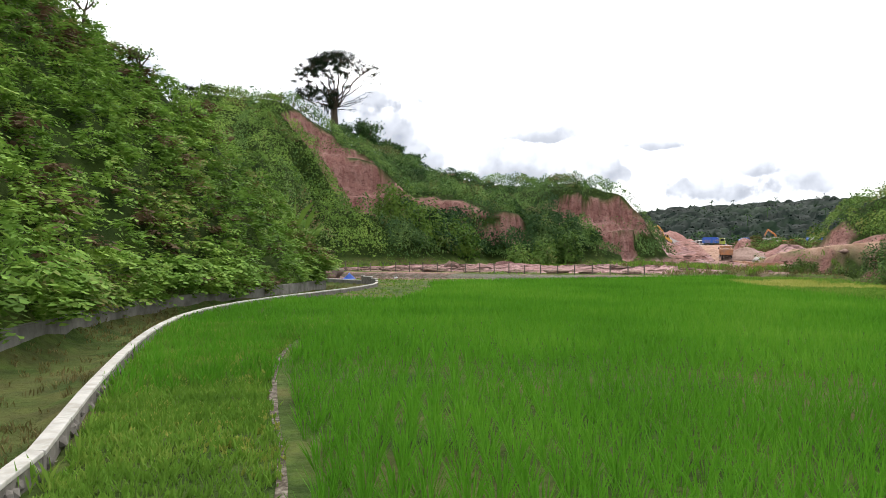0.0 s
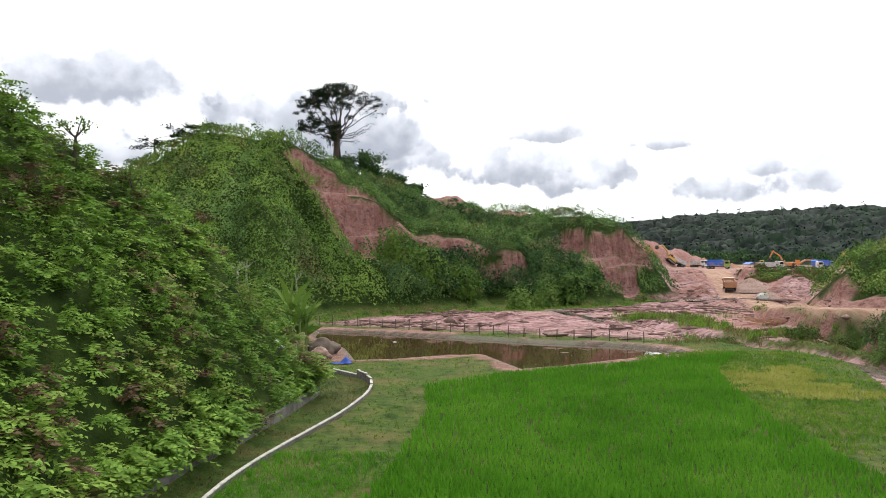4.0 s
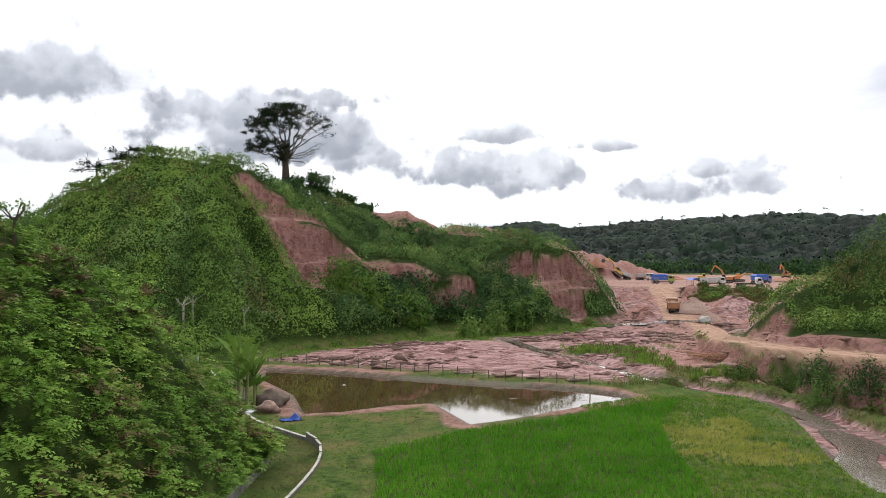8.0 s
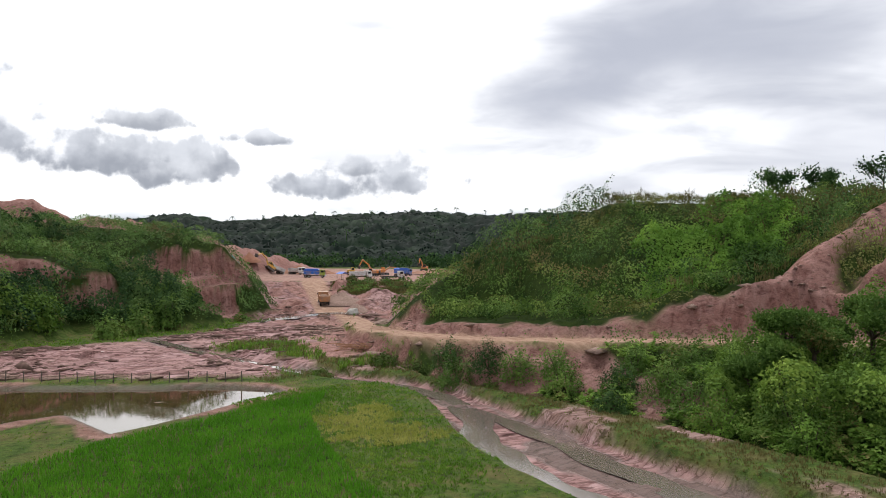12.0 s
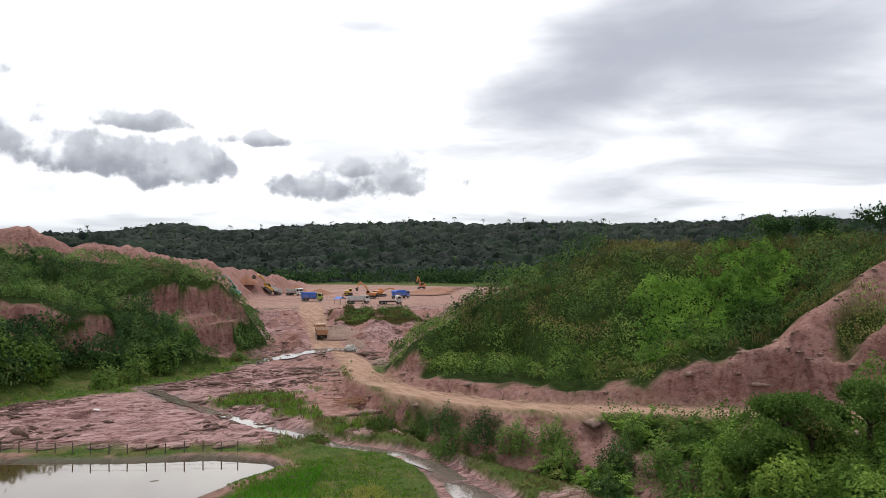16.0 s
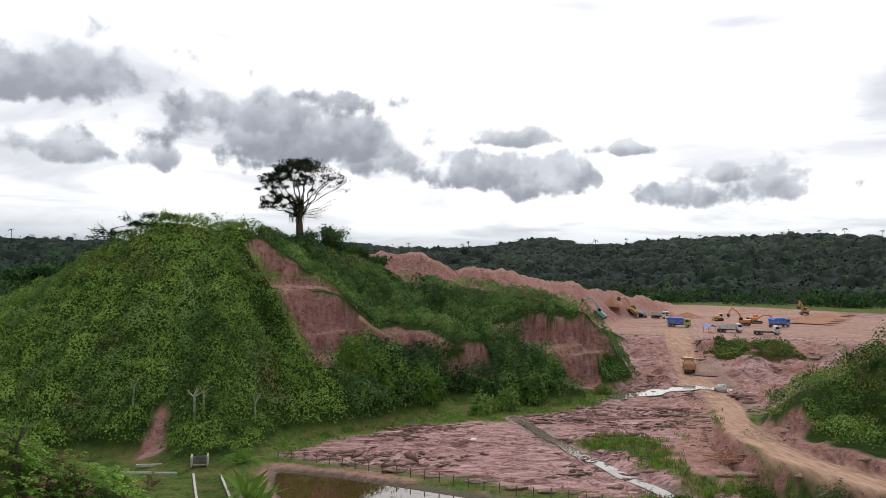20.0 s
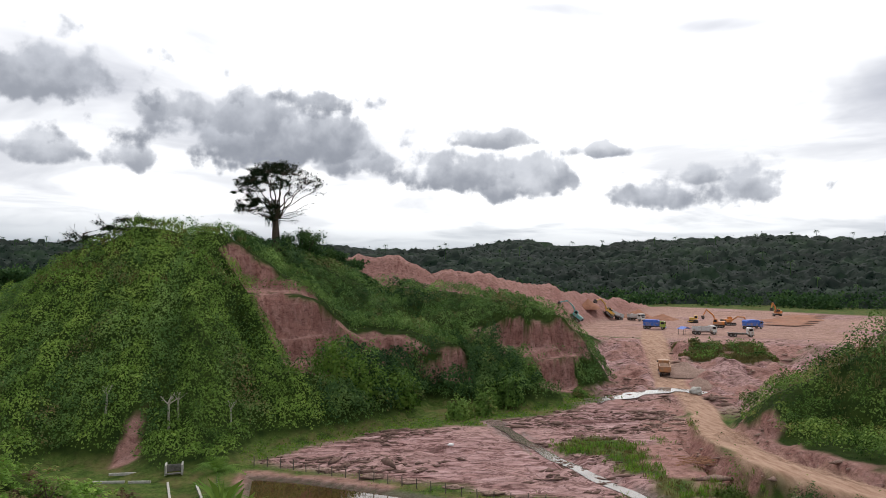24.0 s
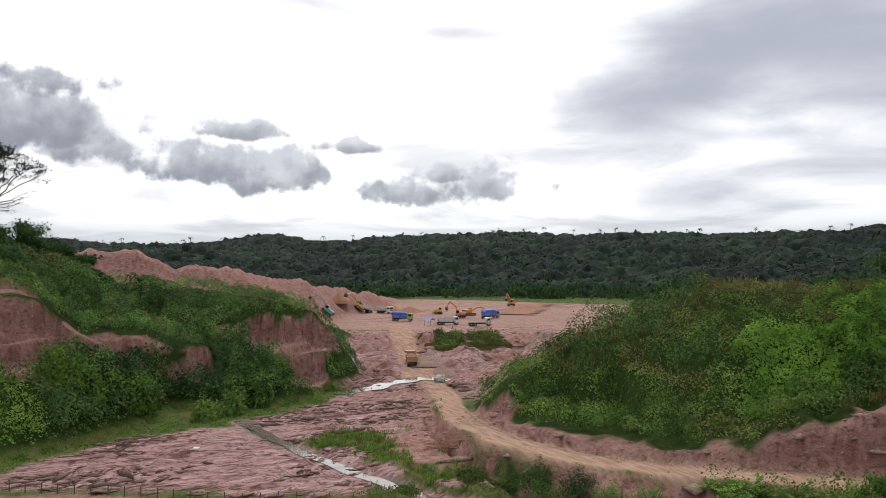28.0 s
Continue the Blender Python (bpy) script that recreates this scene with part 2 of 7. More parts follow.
RAMP = [(54.5, 140.0, 0.7), (58.0, 152.0, 0.9), (64.0, 175.0, 2.7), (71.0, 201.0, 5.0), (78.0, 222.0, 5.1)]
WASH = [(34.0, 131.0), (46.0, 139.0), (54.0, 145.5), (60.0, 141.0)]
# crest lines: x, y, height, half width of the foot
HILL1 = [(-120.0, 165.0, 4.0, 40.0), (-82.0, 142.0, 10.5, 40.0), (-62.0, 138.0, 20.0, 40.0), (-50.0, 137.0, 27.5, 40.0), (-42.0, 137.0, 31.0, 40.0), (-35.0, 137.5, 32.0, 41.0), (-28.5, 139.5, 31.0, 38.0)]
SPUR1 = [(-34.0, 132.0, 27.0, 18.0), (-27.0, 112.0, 14.0, 15.0), (-24.0, 98.0, 3.0, 9.0)]
SPUR2 = [(-44.0, 132.0, 25.0, 20.0), (-46.0, 112.0, 13.0, 16.0), (-48.0, 98.0, 3.0, 9.0)]
SPUR3 = [(-31.0, 138.5, 30.0, 6.0), (-23.0, 128.0, 20.3, 8.0), (-15.5, 117.5, 9.6, 6.5), (-12.0, 111.5, 2.5, 4.0)]
HILL2 = [(-72.0, 185.0, 9.0, 40.0), (-50.0, 172.0, 20.0, 46.0), (-36.0, 163.0, 26.0, 48.0), (-23.0, 165.0, 27.0, 50.0), (-14.0, 167.5, 23.2, 57.0), (-5.0, 176.0, 19.9, 70.0), (10.0, 180.0, 18.4, 76.0), (18.0, 173.0, 17.8, 59.0), (24.0, 161.0, 17.2, 40.0), (26.5, 154.5, 16.0, 30.0), (36.0, 152.8, 13.8, 24.0), (39.5, 151.8, 10.0, 16.0), (44.0, 149.0, 2.0, 6.0)]
KNOLL = [(51.5, 97.0, 7.0, 9.0), (57.0, 98.5, 10.2, 17.0), (66.0, 97.5, 14.5, 27.0), (80.0, 88.0, 20.5, 35.0), (96.0, 78.0, 21.0, 38.0), (118.0, 62.0, 22.0, 38.0), (150.0, 40.0, 22.0, 40.0)]
SCARP = [(73.0, 53.5, 10.5, 11.0), (80.0, 53.5, 14.8, 16.0), (92.0, 53.0, 19.5, 24.0), (120.0, 45.0, 25.0, 36.0), (170.0, 20.0, 25.0, 45.0)]
MOUND = [(-48.0, 226.0, 16.0, 28.0), (-24.0, 222.0, 20.5, 24.0), (-8.0, 230.0, 27.5, 24.0), (3.0, 231.0, 26.8, 22.0), (13.0, 231.0, 22.0, 24.0), (24.0, 231.0, 22.8, 24.0), (36.0, 236.0, 20.8, 24.0), (47.0, 245.0, 18.6, 22.0), (60.0, 256.0, 15.3, 18.0), (80.0, 281.0, 12.0, 14.0), (100.0, 306.0, 9.0, 11.0), (120.0, 331.0, 6.0, 8.0)]
# wooded hillocks behind the peaked hill
BACK = [(-190.0, 175.0, 12.0, 60.0), (-125.0, 180.0, 13.0, 50.0), (-88.0, 190.0, 15.5, 40.0), (-60.0, 205.0, 17.0, 40.0), (-30.0, 215.0, 15.0, 30.0)]
# cliff lines, hill to their right: x, y, height of the ground before them
CLIFF_A1 = [(-14.0, 142.0, 19.0), (-18.0, 139.5, 20.0), (-24.0, 135.5, 20.2), (-28.5, 132.0, 21.0)]
CLIFF_A2 = [(-8.5, 133.0, 9.5), (-14.0, 130.5, 9.0), (-19.0, 126.0, 9.2), (-23.0, 120.5, 10.5)]
CLIFF_B = [(15.0, 138.0, 4.0), (9.0, 134.5, 5.0), (4.0, 135.5, 7.5), (-3.0, 134.5, 8.5), (-8.5, 133.0, 9.5)]
# flat-topped bench cut in the hill
SHELF = [(-16.0, 141.0, 13.8, 9.0), (-4.0, 142.5, 13.2, 9.5), (4.0, 142.0, 12.4, 8.5), (10.0, 141.0, 10.5, 7.0)]
CLIFF_C = [(44.0, 148.5, 1.0), (40.0, 145.0, 1.3), (34.0, 143.0, 1.5), (28.0, 142.5, 2.5)]
CLIFF_C2 = [(40.0, 152.0, 6.5), (34.0, 150.0, 8.3), (28.0, 149.0, 8.5), (22.5, 149.5, 9.0)]
CLIFF_K = [(57.0, 72.5, 4.5), (52.5, 79.0, 4.0), (49.5, 86.5, 3.6), (48.6, 93.5, 3.0), (49.2, 101.0, 2.2)]
CLIFF_S = [(110.0, 8.0, 5.6), (95.0, 26.5, 5.3), (80.0, 42.0, 5.1), (73.0, 49.0, 5.0), (67.5, 55.5, 4.9), (64.0, 61.0, 4.8), (60.0, 68.0, 4.7), (55.5, 75.0, 4.4)]


def crest(x, y, line, power=1.0):
    d, (z, w), _ = along(x, y, line)
    return z * (1 - (np.abs(d) / w) ** power)


def cliff(h, bare, x, y, line, steep=4.0, fall=0.35, reach=9.0, lip=1.2):
    """Cuts a face into a hill: ground is held down before the line and rises steeply behind it. Marks what it bares."""
    d, (z,), over = along(x, y, line)
    d = d + 0.8 * fbm(x, y, 5.0, 3, 41) + 1.7 * fbm(x + 0.2 * y, y * 0.12, 2.4, 3, 47)
    d = d + 2.2 * (np.abs(fbm(x + 0.3 * y, y * 0.25, 4.5, 2, 44)) - 0.16)
    step = 0.45 * steep * np.tanh(np.sin(d * 5.0 / steep + 2.0 * fbm(x, y, 9.0, 2, 48)) * 2.0)
    cap = z + steep * np.maximum(d, 0) + step * (d > 0) + fall * np.minimum(d, 0) + 2.2 * np.maximum(over, 0) + 1.5 * np.maximum(-d - reach, 0) + 0.4 * fbm(x, y, 2.0, 3, 43)
    face = sstep(-0.2, 0.5, h - cap) * sstep(-lip - 0.8, -lip + 0.4, d)
    return np.minimum(h, cap), np.maximum(bare, face)


def land(x, y):
    """Height of the land without plants, and what covers it: bare earth, sand, road, wet mud, shrubs (0 to 1 each)."""
    x, y = np.asarray(x, float), np.asarray(y, float)
    rough = fbm(x, y, 9.0, 4, 5)
    fine = fbm(x, y, 1.6, 3, 9)
    flat = 0.5 * sstep(-4.0, 8.0, along(x, y, [(-22.0, 100.0), (-15.0, 96.0), (5.0, 86.0), (17.0, 80.0), (26.0, 76.0), (60.0, 70.0)])[0] * -1)
    u = 0.31 * x + 0.95 * y
    bench = 4.5 * sstep(150.0, 206.0, u)
    gully = sstep(132, 150, u) * (1 - sstep(196, 212, u)) * (1.4 * rough + 4.2 * np.abs(fbm(x, y, 6.0, 3, 77)) - 0.8)
    z = flat + bench + gully
    # hummock with shrubs beside the ramp
    z = np.maximum(z, 6.2 - 0.30 * np.hypot((x - 82) * 0.7, y - 177) + rough)
    # erosion lines over the bare flats
    bare = sstep(0.0, 6.0, inside(x, y, FLATS))
    z = z + bare * (0.75 * np.abs(fbm(x * 0.5, y * 1.5, 5.0, 4, 21)) + 0.35 * np.abs(fbm(x * 0.7, y * 2.2, 1.8, 3, 22)) - 0.14)
    steps = y * 0.30 + x * 0.10 + 2.6 * fbm(x, y, 11.0, 3, 62)
    z = z + bare * 0.42 * (1 - (steps - np.floor(steps))) * sstep(-0.12, 0.10, fbm(x, y, 8.0, 3, 63)) - 0.10 * bare
    # right bank and the road on it
    dt = -along(x, y, BANK_TOE)[0]
    dr, (zr,), _ = along(x, y, ROAD)
    run = np.clip(dt / (np.maximum(dt, 0) + np.maximum(np.abs(dr) - 2.2, 0) + 1e-6), 0, 1)
    bank = -1.3 + (zr + 1.3) * run ** 1.1 + (1.3 * rough + 0.5 * fine) * sstep(0.05, 0.4, run) * (1 - sstep(0.7, 1.0, run))
    low = 1 - sstep(104.0, 116.0, y)
    z = np.where(dt > 0, z * (1 - low) + bank * low, z)
    # slips and rubble on the bank
    z = z + (dt > 1.0) * low * sstep(0.05, 0.25, run) * (1 - sstep(0.75, 0.98, run)) * (1.5 * np.abs(fbm(x, y, 4.0, 4, 78)) - 0.35) * (np.abs(dr) > 2.4)
    # wet margin between paddy and bank
    sd, (sw, sz), _ = along(x, y, STREAM)
    cut = sstep(0.0, 1.5, np.abs(sd) - sw + 0.8 * rough)
    z = np.minimum(z, sz + (z - sz) * cut + 0.10 * fine * (1 - cut) + 0.2 * np.maximum(fbm(x, y, 3.5, 2, 61), 0) * (1 - cut))
    # canal bed
    cw = inside(x, y, CANAL + [(-23.9, 88.8), (-21.0, 79.8), (-15.0, 63.0), (-10.2, 55.5)] + TOE0[9:0:-1])
    z = z - 0.3 * sstep(0.0, 0.8, cw)
    # pond
    pd = inside(x, y, POND)
    z = z - 1.5 * sstep(-0.3, 2.5, pd)
    z = np.maximum(z, -0.22 - 0.4 * np.hypot((x - 11.6) / 2.6, (y - 72.2) / 1.2) + 0.1 * fine)
    # hills
    wob = 1.3 * rough + 0.35 * fine
    lobes = 2.6 * fbm(x, y * 0.4, 11.0, 3, 33)
    d0 = inside(x, y, TOE0)
    h0 = np.where(d0 < 7, 1.42 * d0, 9.94 + 1.06 * (d0 - 7))
    h0 = np.minimum(h0, 17.5 + 0.25 * (h0 - 17.5))
    h0 = np.minimum(h0, 21.0) + sstep(0, 3, d0) * 0.7 * wob
    hill = np.maximum(crest(x, y, HILL1, 1.08) + lobes * 0.8, crest(x, y, HILL2, 1.05) + lobes * 0.5)
    ribs = 2.6 * (0.16 - np.abs(fbm(x + 0.15 * y, y * 0.12, 7.0, 2, 34))) * (1 - sstep(-16.0, -8.0, x))
    hill = hill + ribs * sstep(2.0, 6.0, hill)
    hill = np.maximum(hill, crest(x, y, BACK, 1.3) + 1.5 * lobes)
    hill = np.maximum(hill, np.maximum(crest(x, y, SPUR1), crest(x, y, SPUR2)))
    hill = np.maximum(hill, crest(x, y, SHELF, 5.0))
    hill = hill + wob * sstep(0.5, 4.0, hill)
    earth = np.zeros(x.shape)
    hill, earth = cliff(hill, earth, x, y, CLIFF_A1, 3.0, 0.15, 7.0, 4.0)
    hill, earth = cliff(hill, earth, x, y, CLIFF_A2, 2.4, 0.5, 8.0, 3.0)
    hill, raw = cliff(hill, np.zeros(x.shape), x, y, CLIFF_B, 3.5, 0.40, 30.0, 1.5)
    earth = np.maximum(earth, raw * sstep(-0.08, 0.08, fbm(x, y, 7.0, 3, 76) + 0.03 * (x - 1.0)))
    hill, earth = cliff(hill, earth, x, y, CLIFF_C2, 4.0, 0.25, 9.0, 5.0)
    hill, earth = cliff(hill, earth, x, y, CLIFF_C, 3.0, 0.2, 8.0, 3.0)
    spur = crest(x, y, SPUR3, 1.2) + 0.7 * wob
    earth = earth * (1 - sstep(-0.6, 0.4, spur - hill))
    hill = np.maximum(hill, spur)
    left = x < np.interp(y, [111.5, 117.5, 128.0, 138.5, 146.0], [-12.0, -15.5, -23.0, -31.0, -36.0])
    earth = np.where(left & (y < 146) & (y > 108), 0, earth)
    toe = np.abs(along(x, y, [(-19.0, 131.0), (-14.0, 125.0), (-11.0, 119.5)])[0]) + 2.0 * fbm(x, y, 5.0, 3, 57)
    earth = np.maximum(earth, (1 - sstep(2.4, 3.4, toe)) * (spur < hill - 0.4) * (~left))
    kn = np.maximum(crest(x, y, KNOLL, 1.25), crest(x, y, SCARP, 1.2))
    kn = kn + 0.8 * wob * sstep(5, 8, kn)
    kn, earth = cliff(kn, earth, x, y, CLIFF_K, 2.6, 0.3, 6.0, 4.0)
    kn, raw = cliff(kn, np.zeros(x.shape), x, y, CLIFF_S, 1.7, 0.15, 6.0, 3.0)
    kn = kn + raw * (0.9 * np.abs(fbm(x, y, 3.2, 3, 73)) - 0.2)
    earth = np.maximum(earth, raw * (1 - 0.95 * sstep(0.06, 0.16, fbm(x, y, 6.0, 4, 72))))
    # low cut along the inner edge of the road
    tall = np.interp(x, [44.0, 50.0, 56.0, 64.0, 72.0, 80.0, 95.0], [0.7, 1.1, 1.8, 3.4, 5.2, 6.5, 8.0]) * (1 + 0.9 * fbm(x, y, 5.0, 2, 74))
    back = -dr - 2.5 - 1.3 * fbm(x, y, 3.0, 3, 75)
    lip = np.minimum(np.maximum(back, 0) * 1.9, tall) - np.maximum(back - 9, 0) * 0.8
    kn = np.where((dr < -2.2) & (y < 104) & (back > 0), np.maximum(kn, zr + lip), kn)
    kn = np.where(np.abs(dr) < 2.2, np.minimum(kn, zr), kn)
    mound = crest(x, y, MOUND)
    mound = mound + sstep(5, 9, mound) * (1.6 * rough + 2.6 * (0.25 - np.abs(fbm(x, y, 12.0, 4, 23))))
    z = np.maximum(np.maximum(z, h0), np.maximum(hill, np.maximum(kn, np.where(y > 195, mound, -9))))
    # road and ramp beds
    for line, half in ((ROAD, 2.0), (RAMP, 3.3)):
        d, (zz,), over = along(x, y, line)
        w = (1 - sstep(half, half + 1.2, np.abs(d))) * (1 - sstep(0, 3, over))
        z = z * (1 - w) + (zz + 0.06 * fine) * w
    w = 1 - sstep(1.6, 4.0, np.abs(along(x, y, WASH)[0]) + 1.2 * rough)
    z = z * (1 - w) + (0.86 + 0.16 * fine) * w
    # far country: plain, then wooded ridge all round
    r = np.hypot(x - 20, y)
    far = 5.0 * sstep(170, 240, np.hypot(x - 40, y - 60))
    ridge = (29.0 + 7.0 * sstep(0.2, 0.9, x / (r + 1.0))) * sstep(385.0, 690.0, r + 70 * fbm(x, y, 200.0, 3, 91)) * (0.95 + 0.5 * fbm(x, y, 120.0, 3, 95))
    broken = np.clip(earth, 0, 1) * (np.hypot(x - 20, y) < 200)
    z = z + broken * (1.1 * np.abs(fbm(x, y, 2.6, 3, 81)) - 0.25)
    ph = 2 * np.pi * (z / 1.9 + 0.7 * fbm(x, y, 8.0, 3, 82))
    z = z + broken * sstep(1.5, 3.0, z) * 0.42 * (np.sin(ph) + 0.35 * np.sin(2 * ph + 0.6))
    z = np.where(r > 200, np.maximum(z, far * (y < 150)), z) + ridge
    # cover
    bits = fbm(x, y, 5.0, 4, 55)
    earth = np.maximum(earth, 1 - sstep(0.6, 1.1, np.hypot((x + 31.3) / 1.4, (y - 99.0) / 4.2) + 1.6 * bits))
    db, _, ob = along(x, y, CLIFF_B)
    earth = np.maximum(earth, sstep(0.0, 0.6, db) * (1 - sstep(2.0, 3.2, db + 2.5 * bits)) * (ob < 0.5) * (hill > 9))
    sc = along(x, y, SCARP)[0]
    earth = np.maximum(earth, (1 - sstep(2.0, 5.0, np.abs(sc) + 7 * bits)) * (y < 60) * (x > 70))
    inner = (1 - sstep(0.0, 1.2, back - tall / 1.9 - 0.6 - 2.5 * bits)) * (dr < -1.5) * (y < 108) * (x > 44)
    earth = np.maximum(earth, inner)
    earth = np.maximum(earth, (1 - sstep(2.0, 4.5, np.abs(along(x, y, [(21.0, 150.5), (27.0, 150.5), (33.0, 151.0)])[0]) + 5 * bits)) * sstep(6.0, 7.5, hill) * (1 - sstep(11.5, 13.0, hill + 6 * bits)))
    onhill = sstep(0.3, 1.2, np.maximum(np.maximum(h0, hill), kn) - np.maximum(flat + bench, -1) - 0.2)
    mo = sstep(0.3, 2.0, mound - np.maximum(hill, flat + bench)) * (y > 195)
    onbank = (dt > 1.0) * low * sstep(0.02, 0.12, run) * (1 - sstep(0.86, 0.97, run)) * (kn < bank + 0.3)
    bankbare = sstep(-0.05, 0.12, fbm(x, y, 7.0, 3, 71) + 0.05 * (x < 1.15 * y) - 0.11 + 0.14 * sstep(48, 60, y) + 0.30 * (run - 0.5)) * onbank * (y > 40)
    rough2 = sstep(128, 146, u) * sstep(38, 42, x) * (u < 420)
    sand = np.maximum(sstep(-1.0, 1.5, inside(x, y, FLATS) + 1.8 * bits), rough2 * (1 - onhill))
    tuft = (1 - sstep(2.0, 5.5, np.hypot((x - 30) * 1.0, (y - 97) * 0.55) + 11 * bits)) + (1 - sstep(6.0, 12.0, np.hypot((x - 82) * 0.6, y - 177) + 8 * bits))
    sand = sand * (1 - np.clip(tuft, 0, 1))
    cd = inside(x, y, PLAIN)
    sand = np.where(u > 212, sstep(-2, 3, cd), sand)
    margin = (dt < 0.8) * (dt > -14) * (sd < 0) * (y < 80) * sstep(0.0, 0.14, fbm(x * 0.8, y * 0.5, 4.0, 4, 68) - 0.03)
    sand = np.maximum(sand, np.maximum(0.8 * margin, sstep(0.5, 0.9, 1 - cut)))
    earth = np.clip(np.maximum(np.maximum(earth, mo), np.maximum(bankbare, rough2 * (1 - sstep(205, 215, u)) * (1 - onhill) * sstep(-0.1, 0.1, bits))), 0, 1)
    earth = np.maximum(earth, sstep(2.2, 3.0, dr) * (1 - sstep(6.5, 10.0, dr + 9 * bits)) * sstep(80, 88, y) * (1 - sstep(126, 140, y)))
    path = np.maximum((1 - sstep(1.9, 2.9, np.abs(dr) + bits)) * (y < 152), 0)
    earth = np.maximum(earth, 0.85 * sstep(-1.9, -1.1, pd + 1.8 * bits) * (pd < 0.3) * sstep(-0.25, 0.05, fbm(x, y, 6.0, 3, 79) + 0.3 * (y < 71) * (x < 7)))
    rd, _, ro = along(x, y, RAMP)
    path = np.maximum(path, (1 - sstep(2.6, 3.6, np.abs(rd) + bits)) * (1 - sstep(0, 4, ro)))
    path = np.maximum(path, 0.5 * (1 - mo) * sstep(206, 220, u) * sstep(-2, 3, cd) * sstep(-0.35, 0.0, fbm(x, y, 16.0, 4, 97) + 0.1))
    wd = np.abs(along(x, y, WASH)[0])
    wet = np.maximum(sstep(-0.8, 0.2, pd) * 0.9, np.maximum((1 - sstep(0.3, 1.6, wd + 2 * bits)), (1 - cut) * sstep(-0.05, 0.1, fbm(x * 1.4, y * 0.35, 3.0, 3, 66))))
    shrub = np.clip(np.maximum(onhill * (1 - mo), np.maximum(onbank * (1 - bankbare), 0.8 * (tuft > 0.6) * (x > 60))), 0, 1) * (1 - earth) * (1 - path) * (r < 330)
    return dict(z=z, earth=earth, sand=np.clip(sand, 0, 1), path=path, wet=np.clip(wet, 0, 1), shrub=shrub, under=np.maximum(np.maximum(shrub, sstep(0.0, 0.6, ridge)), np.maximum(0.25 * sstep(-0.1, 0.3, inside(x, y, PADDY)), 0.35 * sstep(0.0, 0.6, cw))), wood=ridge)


PLAIN = [(40.0, 214.0), (74.0, 200.0), (78.0, 190.0), (92.0, 172.0), (100.0, 168.0), (130.0, 190.0), (180.0, 240.0), (205.0, 275.0), (175.0, 300.0), (150.0, 330.0), (128.0, 345.0), (95.0, 335.0), (70.0, 290.0), (30.0, 290.0)]


FLATS = [(-16.0, 97.0), (-9.0, 93.5), (5.0, 87.0), (14.0, 81.5), (24.0, 78.0), (30.0, 84.0), (36.0, 98.0), (42.0, 112.0), (50.0, 128.0), (47.0, 141.0), (40.0, 134.5), (28.0, 125.5), (15.0, 116.5), (0.0, 111.5), (-11.0, 103.0)]

# ------------------------------------------------------------------ materials


def material(name, rough=0.9, spec=0.3, metal=0.0):
    m = bpy.data.materials.new(name)
    m.use_nodes = True
    nt = m.node_tree
    b = nt.nodes["Principled BSDF"]
    b.inputs["Roughness"].default_value, b.inputs["Metallic"].default_value = rough, metal
    b.inputs["Specular IOR Level"].default_value = spec
    return m, nt, b


def n_noise(nt, scale, detail=4.0, rough=0.55, vec=None, dist=0.0):
    n = nt.nodes.new("ShaderNodeTexNoise")
    n.inputs["Scale"].default_value, n.inputs["Detail"].default_value = scale, detail
    n.inputs["Roughness"].default_value, n.inputs["Distortion"].default_value = rough, dist
    if vec is None:
        vec = n_pos(nt)
    nt.links.new(vec, n.inputs["Vector"])
    return n.outputs["Fac"]


def n_pos(nt, scale=None):
    g = nt.nodes.new("ShaderNodeNewGeometry").outputs["Position"]
    if scale is None:
        return g
    m = nt.nodes.new("ShaderNodeVectorMath")
    m.operation = "MULTIPLY"
    m.inputs[1].default_value = scale
    nt.links.new(g, m.inputs[0])
    return m.outputs[0]


def n_ramp(nt, fac, stops):
    n = nt.nodes.new("ShaderNodeValToRGB")
    e = n.color_ramp.elements
    while len(e) < len(stops):
        e.new(0.5)
    for k, (p, c) in enumerate(stops):
        e[k].position, e[k].color = p, (*c, 1)
    nt.links.new(fac, n.inputs[0])
    return n.outputs[0]


def n_mix(nt, fac, a, b, blend="MIX"):
    n = nt.nodes.new("ShaderNodeMix")
    n.data_type, n.blend_type = "RGBA", blend
    for i, v in ((0, fac), (6, a), (7, b)):
        if isinstance(v, (int, float)):
            n.inputs[i].default_value = v
        elif isinstance(v, tuple):
            n.inputs[i].default_value = (*v, 1)
        else:
            nt.links.new(v, n.inputs[i])
    return n.outputs[2]


def n_math(nt, op, a, b, clamp=True):
    n = nt.nodes.new("ShaderNodeMath")
    n.operation, n.use_clamp = op, clamp
    for i, v in enumerate((a, b)):
        if isinstance(v, (int, float)):
            n.inputs[i].default_value = v
        else:
            nt.links.new(v, n.inputs[i])
    return n.outputs[0]


def n_bump(nt, b, height, dist, strength=0.7):
    n = nt.nodes.new("ShaderNodeBump")
    n.inputs["Strength"].default_value, n.inputs["Distance"].default_value = strength, dist
    nt.links.new(height, n.inputs["Height"])
    nt.links.new(n.outputs[0], b.inputs["Normal"])


